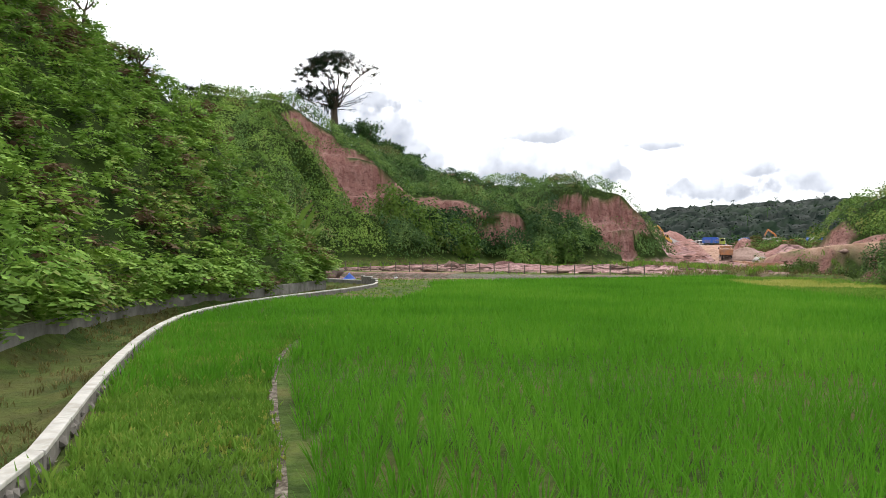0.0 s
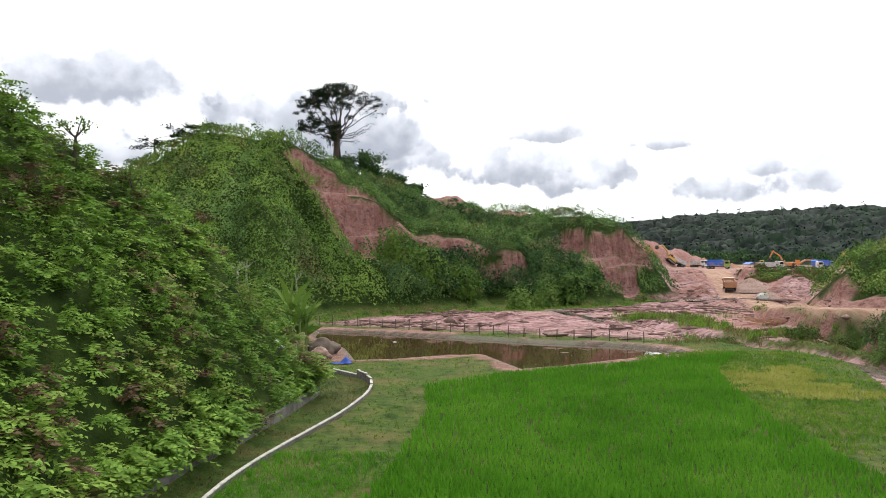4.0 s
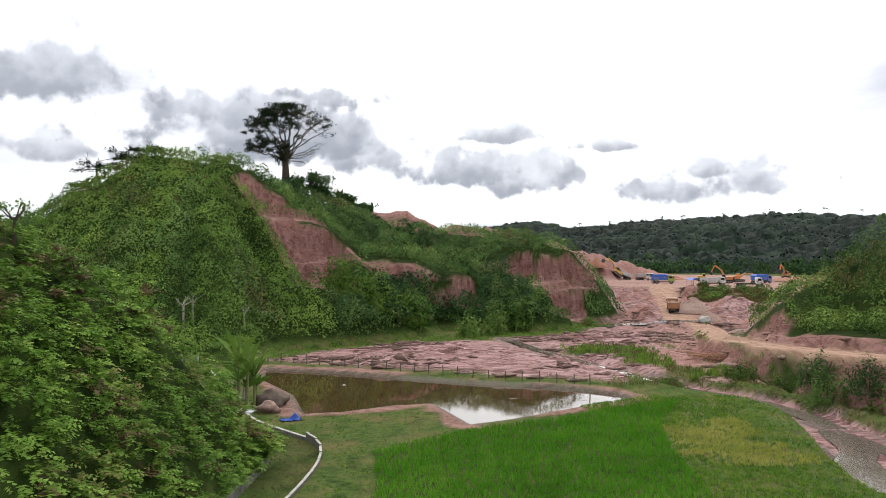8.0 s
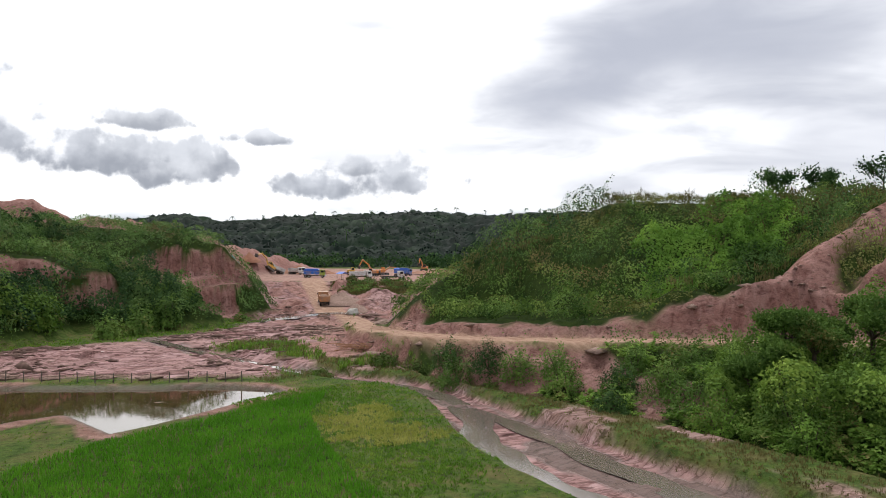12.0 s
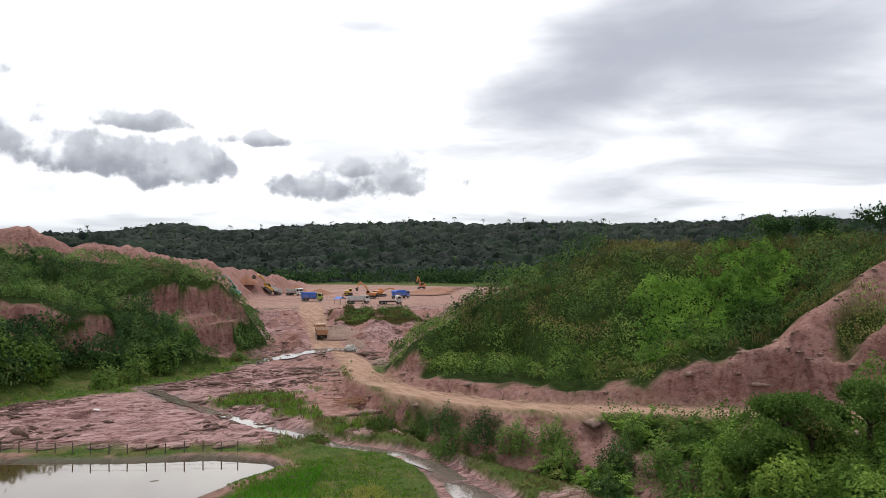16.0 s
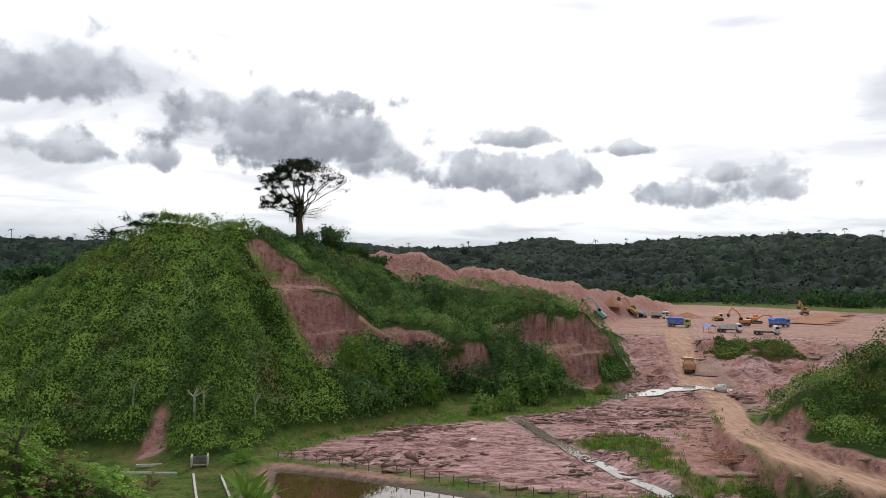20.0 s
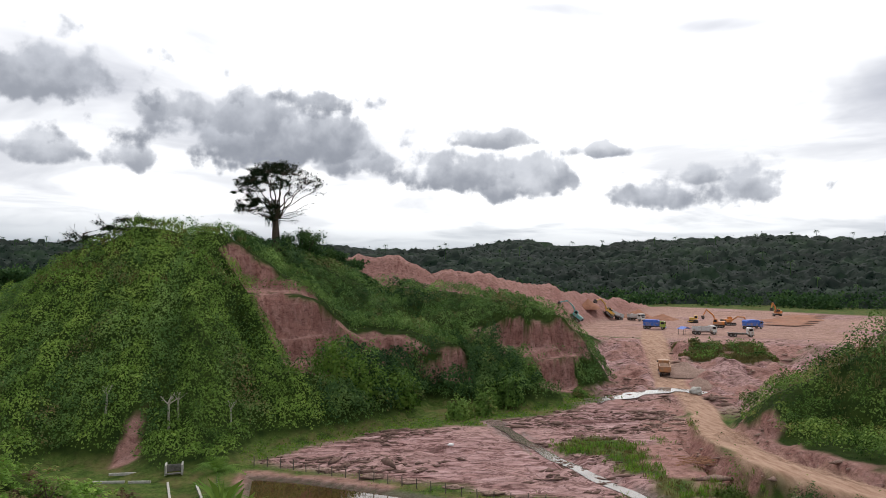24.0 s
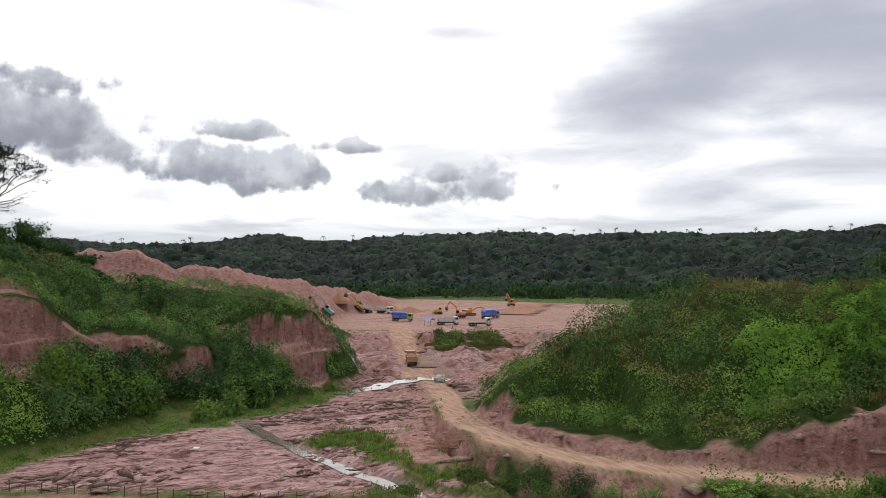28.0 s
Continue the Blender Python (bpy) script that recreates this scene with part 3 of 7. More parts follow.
def ground_material():
    m, nt, b = material("open_ground", 0.95, 0.06)
    a = nt.nodes.new("ShaderNodeAttribute")
    a.attribute_name = "cover"
    sep = nt.nodes.new("ShaderNodeSeparateColor")
    nt.links.new(a.outputs["Color"], sep.inputs[0])
    earth_w, sand_w, path_w, wet_w = sep.outputs[0], sep.outputs[1], sep.outputs[2], a.outputs["Alpha"]
    big, mid, small = n_noise(nt, 0.09, 4), n_noise(nt, 0.7, 5), n_noise(nt, 6.0, 5, 0.65)
    grass = n_ramp(nt, mid, [(0.30, (0.030, 0.056, 0.012)), (0.5, (0.070, 0.112, 0.024)), (0.72, (0.115, 0.125, 0.040))])
    turf = n_noise(nt, 2.4, 6, 0.7)
    grass = n_mix(nt, 0.9, grass, n_mix(nt, 1.0, grass, n_ramp(nt, turf, [(0.34, (0.45, 0.46, 0.42)), (0.5, (0.95, 0.95, 0.95)), (0.68, (1.35, 1.3, 1.2))]), "MULTIPLY"))
    grass = n_mix(nt, n_math(nt, "MULTIPLY", n_ramp(nt, n_noise(nt, 0.25, 5, 0.6), [(0.48, (0, 0, 0)), (0.64, (1, 1, 1))]), 0.55), grass, (0.17, 0.125, 0.06))
    streak = n_noise(nt, 1.0, 5, 0.62, n_pos(nt, (0.95, 0.95, 0.22)), 0.8)
    strata = n_noise(nt, 1.0, 4, 0.6, n_pos(nt, (0.12, 0.12, 1.3)))
    earth = n_ramp(nt, streak, [(0.28, (0.115, 0.056, 0.044)), (0.44, (0.275, 0.148, 0.120)), (0.68, (0.42, 0.265, 0.225))])
    earth = n_mix(nt, n_math(nt, "MULTIPLY", strata, 0.45), earth, (0.35, 0.195, 0.150))
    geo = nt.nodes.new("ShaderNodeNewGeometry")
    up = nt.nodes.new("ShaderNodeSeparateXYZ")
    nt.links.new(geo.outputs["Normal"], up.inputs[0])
    # Bare earth turns paler where its surface faces up.
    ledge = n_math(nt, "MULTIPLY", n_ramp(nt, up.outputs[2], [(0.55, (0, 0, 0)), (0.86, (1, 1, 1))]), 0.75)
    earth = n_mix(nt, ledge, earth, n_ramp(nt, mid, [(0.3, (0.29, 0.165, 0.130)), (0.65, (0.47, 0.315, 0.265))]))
    layer = n_noise(nt, 1.0, 5, 0.65, n_pos(nt, (0.16, 0.9, 0.5)), 1.0)
    sand = n_ramp(nt, layer, [(0.36, (0.090, 0.048, 0.042)), (0.47, (0.285, 0.175, 0.158)), (0.64, (0.46, 0.330, 0.310))])
    sand = n_mix(nt, n_math(nt, "MULTIPLY", n_ramp(nt, n_noise(nt, 0.05, 4, 0.6), [(0.46, (0, 0, 0)), (0.60, (1, 1, 1))]), 0.7), sand, n_ramp(nt, mid, [(0.3, (0.34, 0.225, 0.195)), (0.7, (0.46, 0.325, 0.295))]))
    line = n_noise(nt, 1.0, 4, 0.6, n_pos(nt, (0.20, 0.62, 0.3)), 1.4)
    crust = n_ramp(nt, line, [(0.455, (1, 1, 1)), (0.49, (0.34, 0.29, 0.27)), (0.51, (0.42, 0.36, 0.34)), (0.55, (1.04, 1.03, 1.02))])
    sand = n_mix(nt, 0.85, sand, n_mix(nt, 1.0, sand, crust, "MULTIPLY"))
    path = n_ramp(nt, n_noise(nt, 1.0, 4, 0.6, n_pos(nt, (1.6, 0.3, 1.0))), [(0.3, (0.29, 0.185, 0.125)), (0.7, (0.50, 0.365, 0.265))])
    # Shade among shrubs, rice and far trees put into colour; also darkens canal bed.
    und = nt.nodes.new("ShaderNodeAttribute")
    und.attribute_name = "shade_and_bed"
    shade_bed_tone = n_ramp(nt, mid, [(0.3, (0.018, 0.034, 0.008)), (0.7, (0.045, 0.072, 0.014))])
    grass = n_mix(nt, und.outputs["Fac"], grass, shade_bed_tone)
    sand = n_mix(nt, 1.0, sand, (1.08, 1.01, 1.06), "MULTIPLY")
    earth = n_mix(nt, 1.0, earth, (0.94, 0.85, 0.89), "MULTIPLY")
    path = n_mix(nt, 1.0, path, (0.98, 0.90, 0.92), "MULTIPLY")
    c = n_mix(nt, sand_w, grass, sand)
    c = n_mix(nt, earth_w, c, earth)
    c = n_mix(nt, path_w, c, path)
    c = n_mix(nt, n_math(nt, "MULTIPLY", wet_w, 0.75), c, (0.13, 0.10, 0.085))
    c = n_mix(nt, n_math(nt, "MULTIPLY", small, 0.5), c, n_mix(nt, 1.0, c, (0.62, 0.60, 0.58), "MULTIPLY"))
    nt.links.new(c, b.inputs["Base Color"])
    r = nt.nodes.new("ShaderNodeMapRange")
    r.inputs["To Min"].default_value, r.inputs["To Max"].default_value = 0.95, 0.22
    nt.links.new(wet_w, r.inputs["Value"])
    nt.links.new(r.outputs[0], b.inputs["Roughness"])
    crumb = n_noise(nt, 1.0, 8, 0.72, n_pos(nt, (1.1, 1.1, 1.9)), 0.6)
    # Colour follows the crumb relief: darker in low spots, lighter on high ones.
    crumb_tone = n_ramp(nt, crumb, [(0.34, (0.52, 0.47, 0.45)), (0.48, (1, 1, 1)), (0.72, (1.3, 1.28, 1.27))])
    c = n_mix(nt, n_math(nt, "MAXIMUM", earth_w, n_math(nt, "MULTIPLY", sand_w, 0.6)), c, n_mix(nt, 1.0, c, crumb_tone, "MULTIPLY"))
    nt.links.new(c, b.inputs["Base Color"])
    small = n_math(nt, "ADD", small, n_math(nt, "MULTIPLY", n_math(nt, "MULTIPLY", crumb, 4.5, False), earth_w, False), False)
    n_bump(nt, b, n_math(nt, "ADD", n_math(nt, "MULTIPLY", small, 0.35, False), n_math(nt, "MULTIPLY", layer, n_math(nt, "MAXIMUM", sand_w, earth_w)), False), 0.3, 0.95)
    return m


def leaf_material(name, dark, midc, light, clump=0.35, thin=0.25, dry=None):
    """Leaves: each its own shade, patches of lighter and darker growth, some light through them. dry: colour of withered patches."""
    m, nt, b = material(name, 0.75, 0.08)
    g = nt.nodes.new("ShaderNodeNewGeometry")
    patch = n_ramp(nt, n_noise(nt, clump, 4, 0.6), [(0.32, (0, 0, 0)), (0.68, (1, 1, 1))])
    wide = n_ramp(nt, n_noise(nt, clump * 0.22, 3, 0.55), [(0.34, (0, 0, 0)), (0.66, (1, 1, 1))])
    v = n_math(nt, "ADD", n_math(nt, "ADD", n_math(nt, "MULTIPLY", g.outputs["Random Per Island"], 0.18), 0.10), n_math(nt, "ADD", n_math(nt, "MULTIPLY", patch, 0.36), n_math(nt, "MULTIPLY", wide, 0.24)))
    crown = nt.nodes.new("ShaderNodeAttribute")
    crown.attribute_name = "tone"
    v = n_math(nt, "ADD", v, crown.outputs["Fac"])
    c = n_ramp(nt, v, [(0.12, dark), (0.5, midc), (0.92, light)])
    if dry:
        old = n_math(nt, "MULTIPLY", n_ramp(nt, n_noise(nt, clump * 0.6, 5, 0.65), [(0.54, (0, 0, 0)), (0.66, (1, 1, 1))]), n_ramp(nt, g.outputs["Random Per Island"], [(0.3, (0, 0, 0)), (0.6, (1, 1, 1))]))
        c = n_mix(nt, old, c, dry)
    nt.links.new(c, b.inputs["Base Color"])
    t = nt.nodes.new("ShaderNodeBsdfTranslucent")
    nt.links.new(c, t.inputs["Color"])
    s = nt.nodes.new("ShaderNodeMixShader")
    s.inputs[0].default_value = thin
    out = nt.nodes["Material Output"]
    nt.links.new(b.outputs[0], s.inputs[1]), nt.links.new(t.outputs[0], s.inputs[2])
    nt.links.new(s.outputs[0], out.inputs["Surface"])
    return m


def plain(name, colour, rough=0.6, spec=0.4, metal=0.0, vary=0.35, scale=6.0, bump=0.0, dirt=None, dirt_scale=2.0):
    m, nt, b = material(name, rough, spec, metal)
    fac = n_noise(nt, scale, 5, 0.62)
    c = n_ramp(nt, fac, [(0.25, tuple(v * (1 - vary) for v in colour)), (0.75, tuple(min(v * (1 + 0.5 * vary), 0.95) for v in colour))])
    if dirt:
        c = n_mix(nt, n_ramp(nt, n_noise(nt, dirt_scale, 5, 0.65), [(0.46, (0, 0, 0)), (0.66, (1, 1, 1))]), c, dirt)
    nt.links.new(c, b.inputs["Base Color"])
    if bump:
        n_bump(nt, b, fac, bump)
    return m


GROUND = ground_material()
FERN = leaf_material("fern_leaves", (0.034, 0.072, 0.012), (0.145, 0.265, 0.040), (0.36, 0.49, 0.10), 0.5, 0.3, (0.22, 0.16, 0.07))
SHRUB = leaf_material("shrub_leaves", (0.020, 0.048, 0.011), (0.110, 0.195, 0.040), (0.27, 0.37, 0.085), 0.22, 0.28, (0.27, 0.185, 0.08))
# Distant haze put into these leaf colours as a bluish cast.
WOODS = leaf_material("far_hazed_leaves", (0.0018, 0.0055, 0.0048), (0.0058, 0.0155, 0.0100), (0.030, 0.058, 0.026), 0.06, 0.12)
RICE = leaf_material("rice_blades", (0.048, 0.155, 0.010), (0.095, 0.268, 0.018), (0.20, 0.38, 0.042), 0.18, 0.35)
CREEPER = leaf_material("creeper_leaves", (0.026, 0.062, 0.013), (0.160, 0.265, 0.048), (0.36, 0.48, 0.10), 0.20, 0.30)
HILLSHRUB = leaf_material("hill_shrub_leaves", (0.019, 0.050, 0.015), (0.105, 0.190, 0.050), (0.25, 0.37, 0.10), 0.22, 0.28, (0.18, 0.13, 0.06))
RICE_RIPE = leaf_material("yellowing_grass_blades", (0.14, 0.21, 0.03), (0.32, 0.34, 0.07), (0.52, 0.45, 0.16), 0.3, 0.3)
WEED = leaf_material("weed_blades", (0.06, 0.13, 0.016), (0.13, 0.25, 0.030), (0.33, 0.36, 0.08), 0.8, 0.3)
DRYGRASS = leaf_material("dry_grass_blades", (0.075, 0.070, 0.026), (0.15, 0.130, 0.050), (0.26, 0.21, 0.095), 0.6, 0.25)
DEADFERN = leaf_material("withered_fern_leaves", (0.05, 0.032, 0.018), (0.11, 0.072, 0.040), (0.19, 0.14, 0.075), 0.6)
DARKSHRUB = leaf_material("dark_shrub_leaves", (0.012, 0.030, 0.012), (0.042, 0.090, 0.030), (0.13, 0.21, 0.06), 0.25)
KNOLLDARK = leaf_material("deep_green_bush_leaves", (0.015, 0.036, 0.012), (0.068, 0.130, 0.036), (0.17, 0.27, 0.07), 0.25, 0.28)
LUSH = leaf_material("bright_bush_leaves", (0.034, 0.080, 0.014), (0.125, 0.250, 0.036), (0.26, 0.42, 0.07), 0.25, 0.3)
OLIVE = leaf_material("olive_scrub_leaves", (0.046, 0.058, 0.015), (0.160, 0.172, 0.048), (0.31, 0.31, 0.10), 0.3, 0.28, (0.25, 0.17, 0.075))
BAMBOO = leaf_material("light_green_leaves", (0.035, 0.075, 0.012), (0.085, 0.16, 0.025), (0.19, 0.27, 0.05), 0.4, 0.3)
WEEDBUSH = leaf_material("weedy_bush_leaves", (0.03, 0.06, 0.012), (0.075, 0.12, 0.025), (0.16, 0.20, 0.05), 0.4)
PALESTEM = plain("green_stem", (0.20, 0.22, 0.08), 0.7, 0.3)
BARK = plain("bark", (0.10, 0.075, 0.055), 0.9, 0.2, vary=0.5, scale=3.0, bump=0.05)
PALEBARK = plain("pale_dead_bark", (0.42, 0.38, 0.32), 0.9, 0.2, vary=0.4, scale=3.0)
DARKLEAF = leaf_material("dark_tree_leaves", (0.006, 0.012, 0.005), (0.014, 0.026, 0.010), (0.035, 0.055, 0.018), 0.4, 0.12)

# ------------------------------------------------------------------ mesh tools


def mesh_np(name, verts, faces, mat, smooth=False):
    """A mesh from arrays: verts (n,3), faces (m,k)."""
    me = bpy.data.meshes.new(name)
    verts, faces = np.asarray(verts, np.float32), np.asarray(faces, np.int32)
    n, m, k = len(verts), len(faces), faces.shape[1]
    me.vertices.add(n)
    me.vertices.foreach_set("co", verts.ravel())
    me.loops.add(m * k)
    me.loops.foreach_set("vertex_index", faces.ravel())
    me.polygons.add(m)
    me.polygons.foreach_set("loop_start", np.arange(0, m * k, k, dtype=np.int32))
    me.polygons.foreach_set("loop_total", np.full(m, k, np.int32))
    if smooth:
        me.polygons.foreach_set("use_smooth", np.ones(m, bool))
    me.update(calc_edges=True)
    me.validate()
    me.materials.append(mat)
    return me


RNG = np.random.default_rng(7)


def unit(v):
    return v / (np.linalg.norm(v, axis=1, keepdims=True) + 1e-9)


def blades(base, way, length, width, droop=0.5):
    """Leaves or blades as bent strips of two quads: base (n,3), way (n,3) unit, length, width (n,)."""
    n = len(base)
    side = unit(np.cross(way, RNG.normal(size=(n, 3)) * 0.35 + np.array([0, 0, 1.0])))
    L, W = length[:, None], width[:, None]
    down = np.array([0, 0, -1.0])
    mid = base + way * L * 0.52 + down * L * droop * 0.10
    tip = base + way * L + down * L * droop * 0.45
    v = np.stack([base - side * W * 0.18, base + side * W * 0.18, mid + side * W * 0.5, mid - side * W * 0.5, tip + side * W * 0.06, tip - side * W * 0.06], 1).reshape(-1, 3)
    i = np.arange(n)[:, None] * 6
    f = np.concatenate([i + np.array([0, 1, 2, 3]), i + np.array([3, 2, 4, 5])], 1).reshape(-1, 4)
    return v, f


def leaves(base, way, length, width, facing=None):
    """Short leaves as single folded diamonds of one quad; facing: the way their upper sides look."""
    n = len(base)
    if facing is None:
        side = unit(np.cross(way, RNG.normal(size=(n, 3))))
    else:
        side = unit(np.cross(way, facing))
    L, W = length[:, None], width[:, None]
    up = unit(np.cross(side, way))
    v = np.stack([base, base + way * L * 0.45 + side * W * 0.5 + up * W * 0.12, base + way * L, base + way * L * 0.45 - side * W * 0.5 + up * W * 0.12], 1).reshape(-1, 3)
    f = np.arange(n * 4).reshape(-1, 4)
    return v, f


def joined(name, parts, mat, label, category, tone=None):
    vs, fs, o = [], [], 0
    for v, f in parts:
        vs.append(v), fs.append(f + o)
        o += len(v)
    me = mesh_np(name, np.concatenate(vs), np.concatenate(fs), mat)
    if tone is not None:
        a = me.attributes.new("tone", "FLOAT", "POINT")
        a.data.foreach_set("value", np.repeat(tone, len(me.vertices) // len(tone)).astype(np.float32))
    return tagged(new(name, me), label, category, kind="stuff")


SURVEY = {}


def survey(x, y, only=None):
    """The land as the built ground sheet has it: its corner values, blended between them."""
    xs, ys = SURVEY["xs"], SURVEY["ys"]
    i = np.clip(np.searchsorted(xs, x) - 1, 0, len(xs) - 2)
    j = np.clip(np.searchsorted(ys, y) - 1, 0, len(ys) - 2)
    u, v = (x - xs[i]) / (xs[i + 1] - xs[i]), (y - ys[j]) / (ys[j + 1] - ys[j])
    c00, c10, c01, c11 = (1 - u) * (1 - v), u * (1 - v), (1 - u) * v, u * v
    out = {}
    for key in (only,) if only else SURVEY["keys"]:
        q = SURVEY[key]
        out[key] = q[j, i] * c00 + q[j, i + 1] * c10 + q[j + 1, i] * c01 + q[j + 1, i + 1] * c11
    return out


def ground(x, y):
    return survey(np.atleast_1d(np.asarray(x, float)), np.atleast_1d(np.asarray(y, float)), "z")["z"]


def gz(x, y):
    return float(ground(x, y)[0])


def scatter(n, x0, x1, y0, y1, keep):
    """Random places in a rectangle, kept with the chance that keep(land, x, y) gives."""
    x, y = RNG.uniform(x0, x1, n), RNG.uniform(y0, y1, n)
    g = survey(x, y)
    k = RNG.random(n) < keep(g, x, y)
    return x[k], y[k], g["z"][k], {a: b[k] for a, b in g.items()}


def slope_normal(x, y):
    e = 0.6
    dx, dy = (ground(x + e, y) - ground(x - e, y)) / (2 * e), (ground(x, y + e) - ground(x, y - e)) / (2 * e)
    return unit(np.stack([-dx, -dy, np.ones_like(dx)], 1))


# ------------------------------------------------------------------ the land


def spaced(*runs):
    out = [np.arange(a, b, s) for a, b, s in runs]
    return np.unique(np.concatenate(out).round(3))


def build_ground():
    xs = np.concatenate([-np.geomspace(4200, 135, 26), spaced((-130, -60, 2.0), (-60, -35, 0.8), (-35, 50, 0.5), (50, 80, 0.6), (80, 110, 1.0), (110, 260, 3.0)), np.geomspace(270, 4200, 24)])
    ys = np.concatenate([-np.geomspace(4200, 45, 20), spaced((-40, 0, 2.0), (0, 40, 0.8), (40, 115, 0.6), (115, 160, 0.42), (160, 215, 0.9), (215, 300, 1.6), (300, 420, 4.0)), np.geomspace(430, 4300, 30)])
    X, Y = np.meshgrid(xs, ys)
    g = land(X.ravel(), Y.ravel())
    SURVEY.update({a: b.reshape(X.shape) for a, b in g.items()}, xs=xs, ys=ys, keys=list(g))
    v = np.stack([X.ravel(), Y.ravel(), g["z"]], 1)
    nx, ny = len(xs), len(ys)
    i = (np.arange(ny - 1)[:, None] * nx + np.arange(nx - 1)[None]).ravel()
    f = np.stack([i, i + 1, i + nx + 1, i + nx], 1)
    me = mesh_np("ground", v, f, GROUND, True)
    col = me.color_attributes.new("cover", "FLOAT_COLOR", "POINT")
    c = np.stack([g["earth"], g["sand"], g["path"], g["wet"]], 1).astype(np.float32)
    col.data.foreach_set("color", c.ravel())
    # Mask for the painted gap shade and the darker canal bed.
    un = me.attributes.new("shade_and_bed", "FLOAT", "POINT")
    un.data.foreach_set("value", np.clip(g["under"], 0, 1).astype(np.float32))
    return tagged(new("ground", me), "valley floor of grass, pink eroded earth, sand flats and cut hills", "ground", kind="structure")


build_ground()


def water_material(name, colour, rough=0.04):
    m, nt, b = material(name, rough, 0.9)
    c = n_ramp(nt, n_noise(nt, 0.12, 3), [(0.3, colour), (0.7, tuple(v * 1.4 for v in colour))])
    nt.links.new(c, b.inputs["Base Color"])
    b.inputs["IOR"].default_value = 1.6
    n_bump(nt, b, n_noise(nt, 2.2, 3), 0.01, 0.08)
    return m


def flat_sheet(name, poly, z, mat, label):
    bm = bmesh.new()
    bm.faces.new([bm.verts.new((x, y, z)) for x, y in poly])
    me = bpy.data.meshes.new(name)
    bm.to_mesh(me), bm.free()
    me.materials.append(mat)
    return tagged(new(name, me), label, "water", kind="structure")


POND_WATER = water_material("muddy_pond_water", (0.050, 0.028, 0.012))
flat_sheet("water_pond", [(-18, 94), (-8, 92), (2, 87), (12, 81.5), (20, 78), (25, 74), (26, 69), (18, 65.5), (9, 59), (5, 58.5), (3, 66.5), (-4, 63.5), (-9, 62.5), (-13, 75)], -0.32, POND_WATER, "still brown fish pond reflecting the sky")

# ------------------------------------------------------------------ plants


def bushes(name, n, box, keep, radius, per, size, mat, label, category="shrubs", flat=0.75, tall=1.0, spread=0.55):
    """Shrub cover: rounded clumps set close together, each a shell of small leaves."""
    x, y, z, g = scatter(n, *box, keep)
    m = len(x)
    big = 1 + 1.1 * np.maximum(0, fbm(x, y, 13.0, 3, 19)) * 2
    R = radius * RNG.lognormal(-0.15, 0.42, m) * big
    idx = np.repeat(np.arange(m), per)
    k = len(idx)
    d = RNG.normal(size=(k, 3))
    d[:, 2] = np.abs(d[:, 2]) * 1.1 - 0.25
    d = unit(d)
    lump = 0.8 + 0.4 * RNG.random(k)
    base = np.stack([x, y, z + 0.1 * tall], 1)[idx] + d * (R[idx] * lump)[:, None] * np.array([1, 1, flat * tall])
    look_up = unit(d * 0.8 + RNG.normal(size=(k, 3)) * 0.38 + np.array([0, 0, 0.45]))
    way = unit(np.cross(look_up, RNG.normal(size=(k, 3))) + np.array([0, 0, -0.25]))
    L = size * RNG.uniform(0.6, 1.5, k)
    return joined(name, [leaves(base, way, L, L * RNG.uniform(0.5, 0.85, k), look_up)], mat, label, category)


def domes(x, y, cell, seed):
    """Close-set rounded crowns, 0 to 1, one to a cell, and a chance value for each crown."""
    u, v = x / cell, y / cell
    ix, iy = np.floor(u), np.floor(v)
    out, tone = np.zeros(x.shape), np.zeros(x.shape)
    for i in (-1, 0, 1):
        for j in (-1, 0, 1):
            cx, cy = ix + i, iy + j
            px, py = cx + lattice(cx, cy, seed), cy + lattice(cx, cy, seed + 5)
            r = 0.5 + 0.5 * lattice(cx, cy, seed + 9)
            tall = 0.25 + 0.75 * lattice(cx, cy, seed + 13)
            h = tall * np.sqrt(np.maximum(1 - ((u - px) ** 2 + (v - py) ** 2) / (r * r), 0))
            tone = np.where(h > out, lattice(cx, cy, seed + 21), tone)
            out = np.maximum(out, h)
    return out, tone


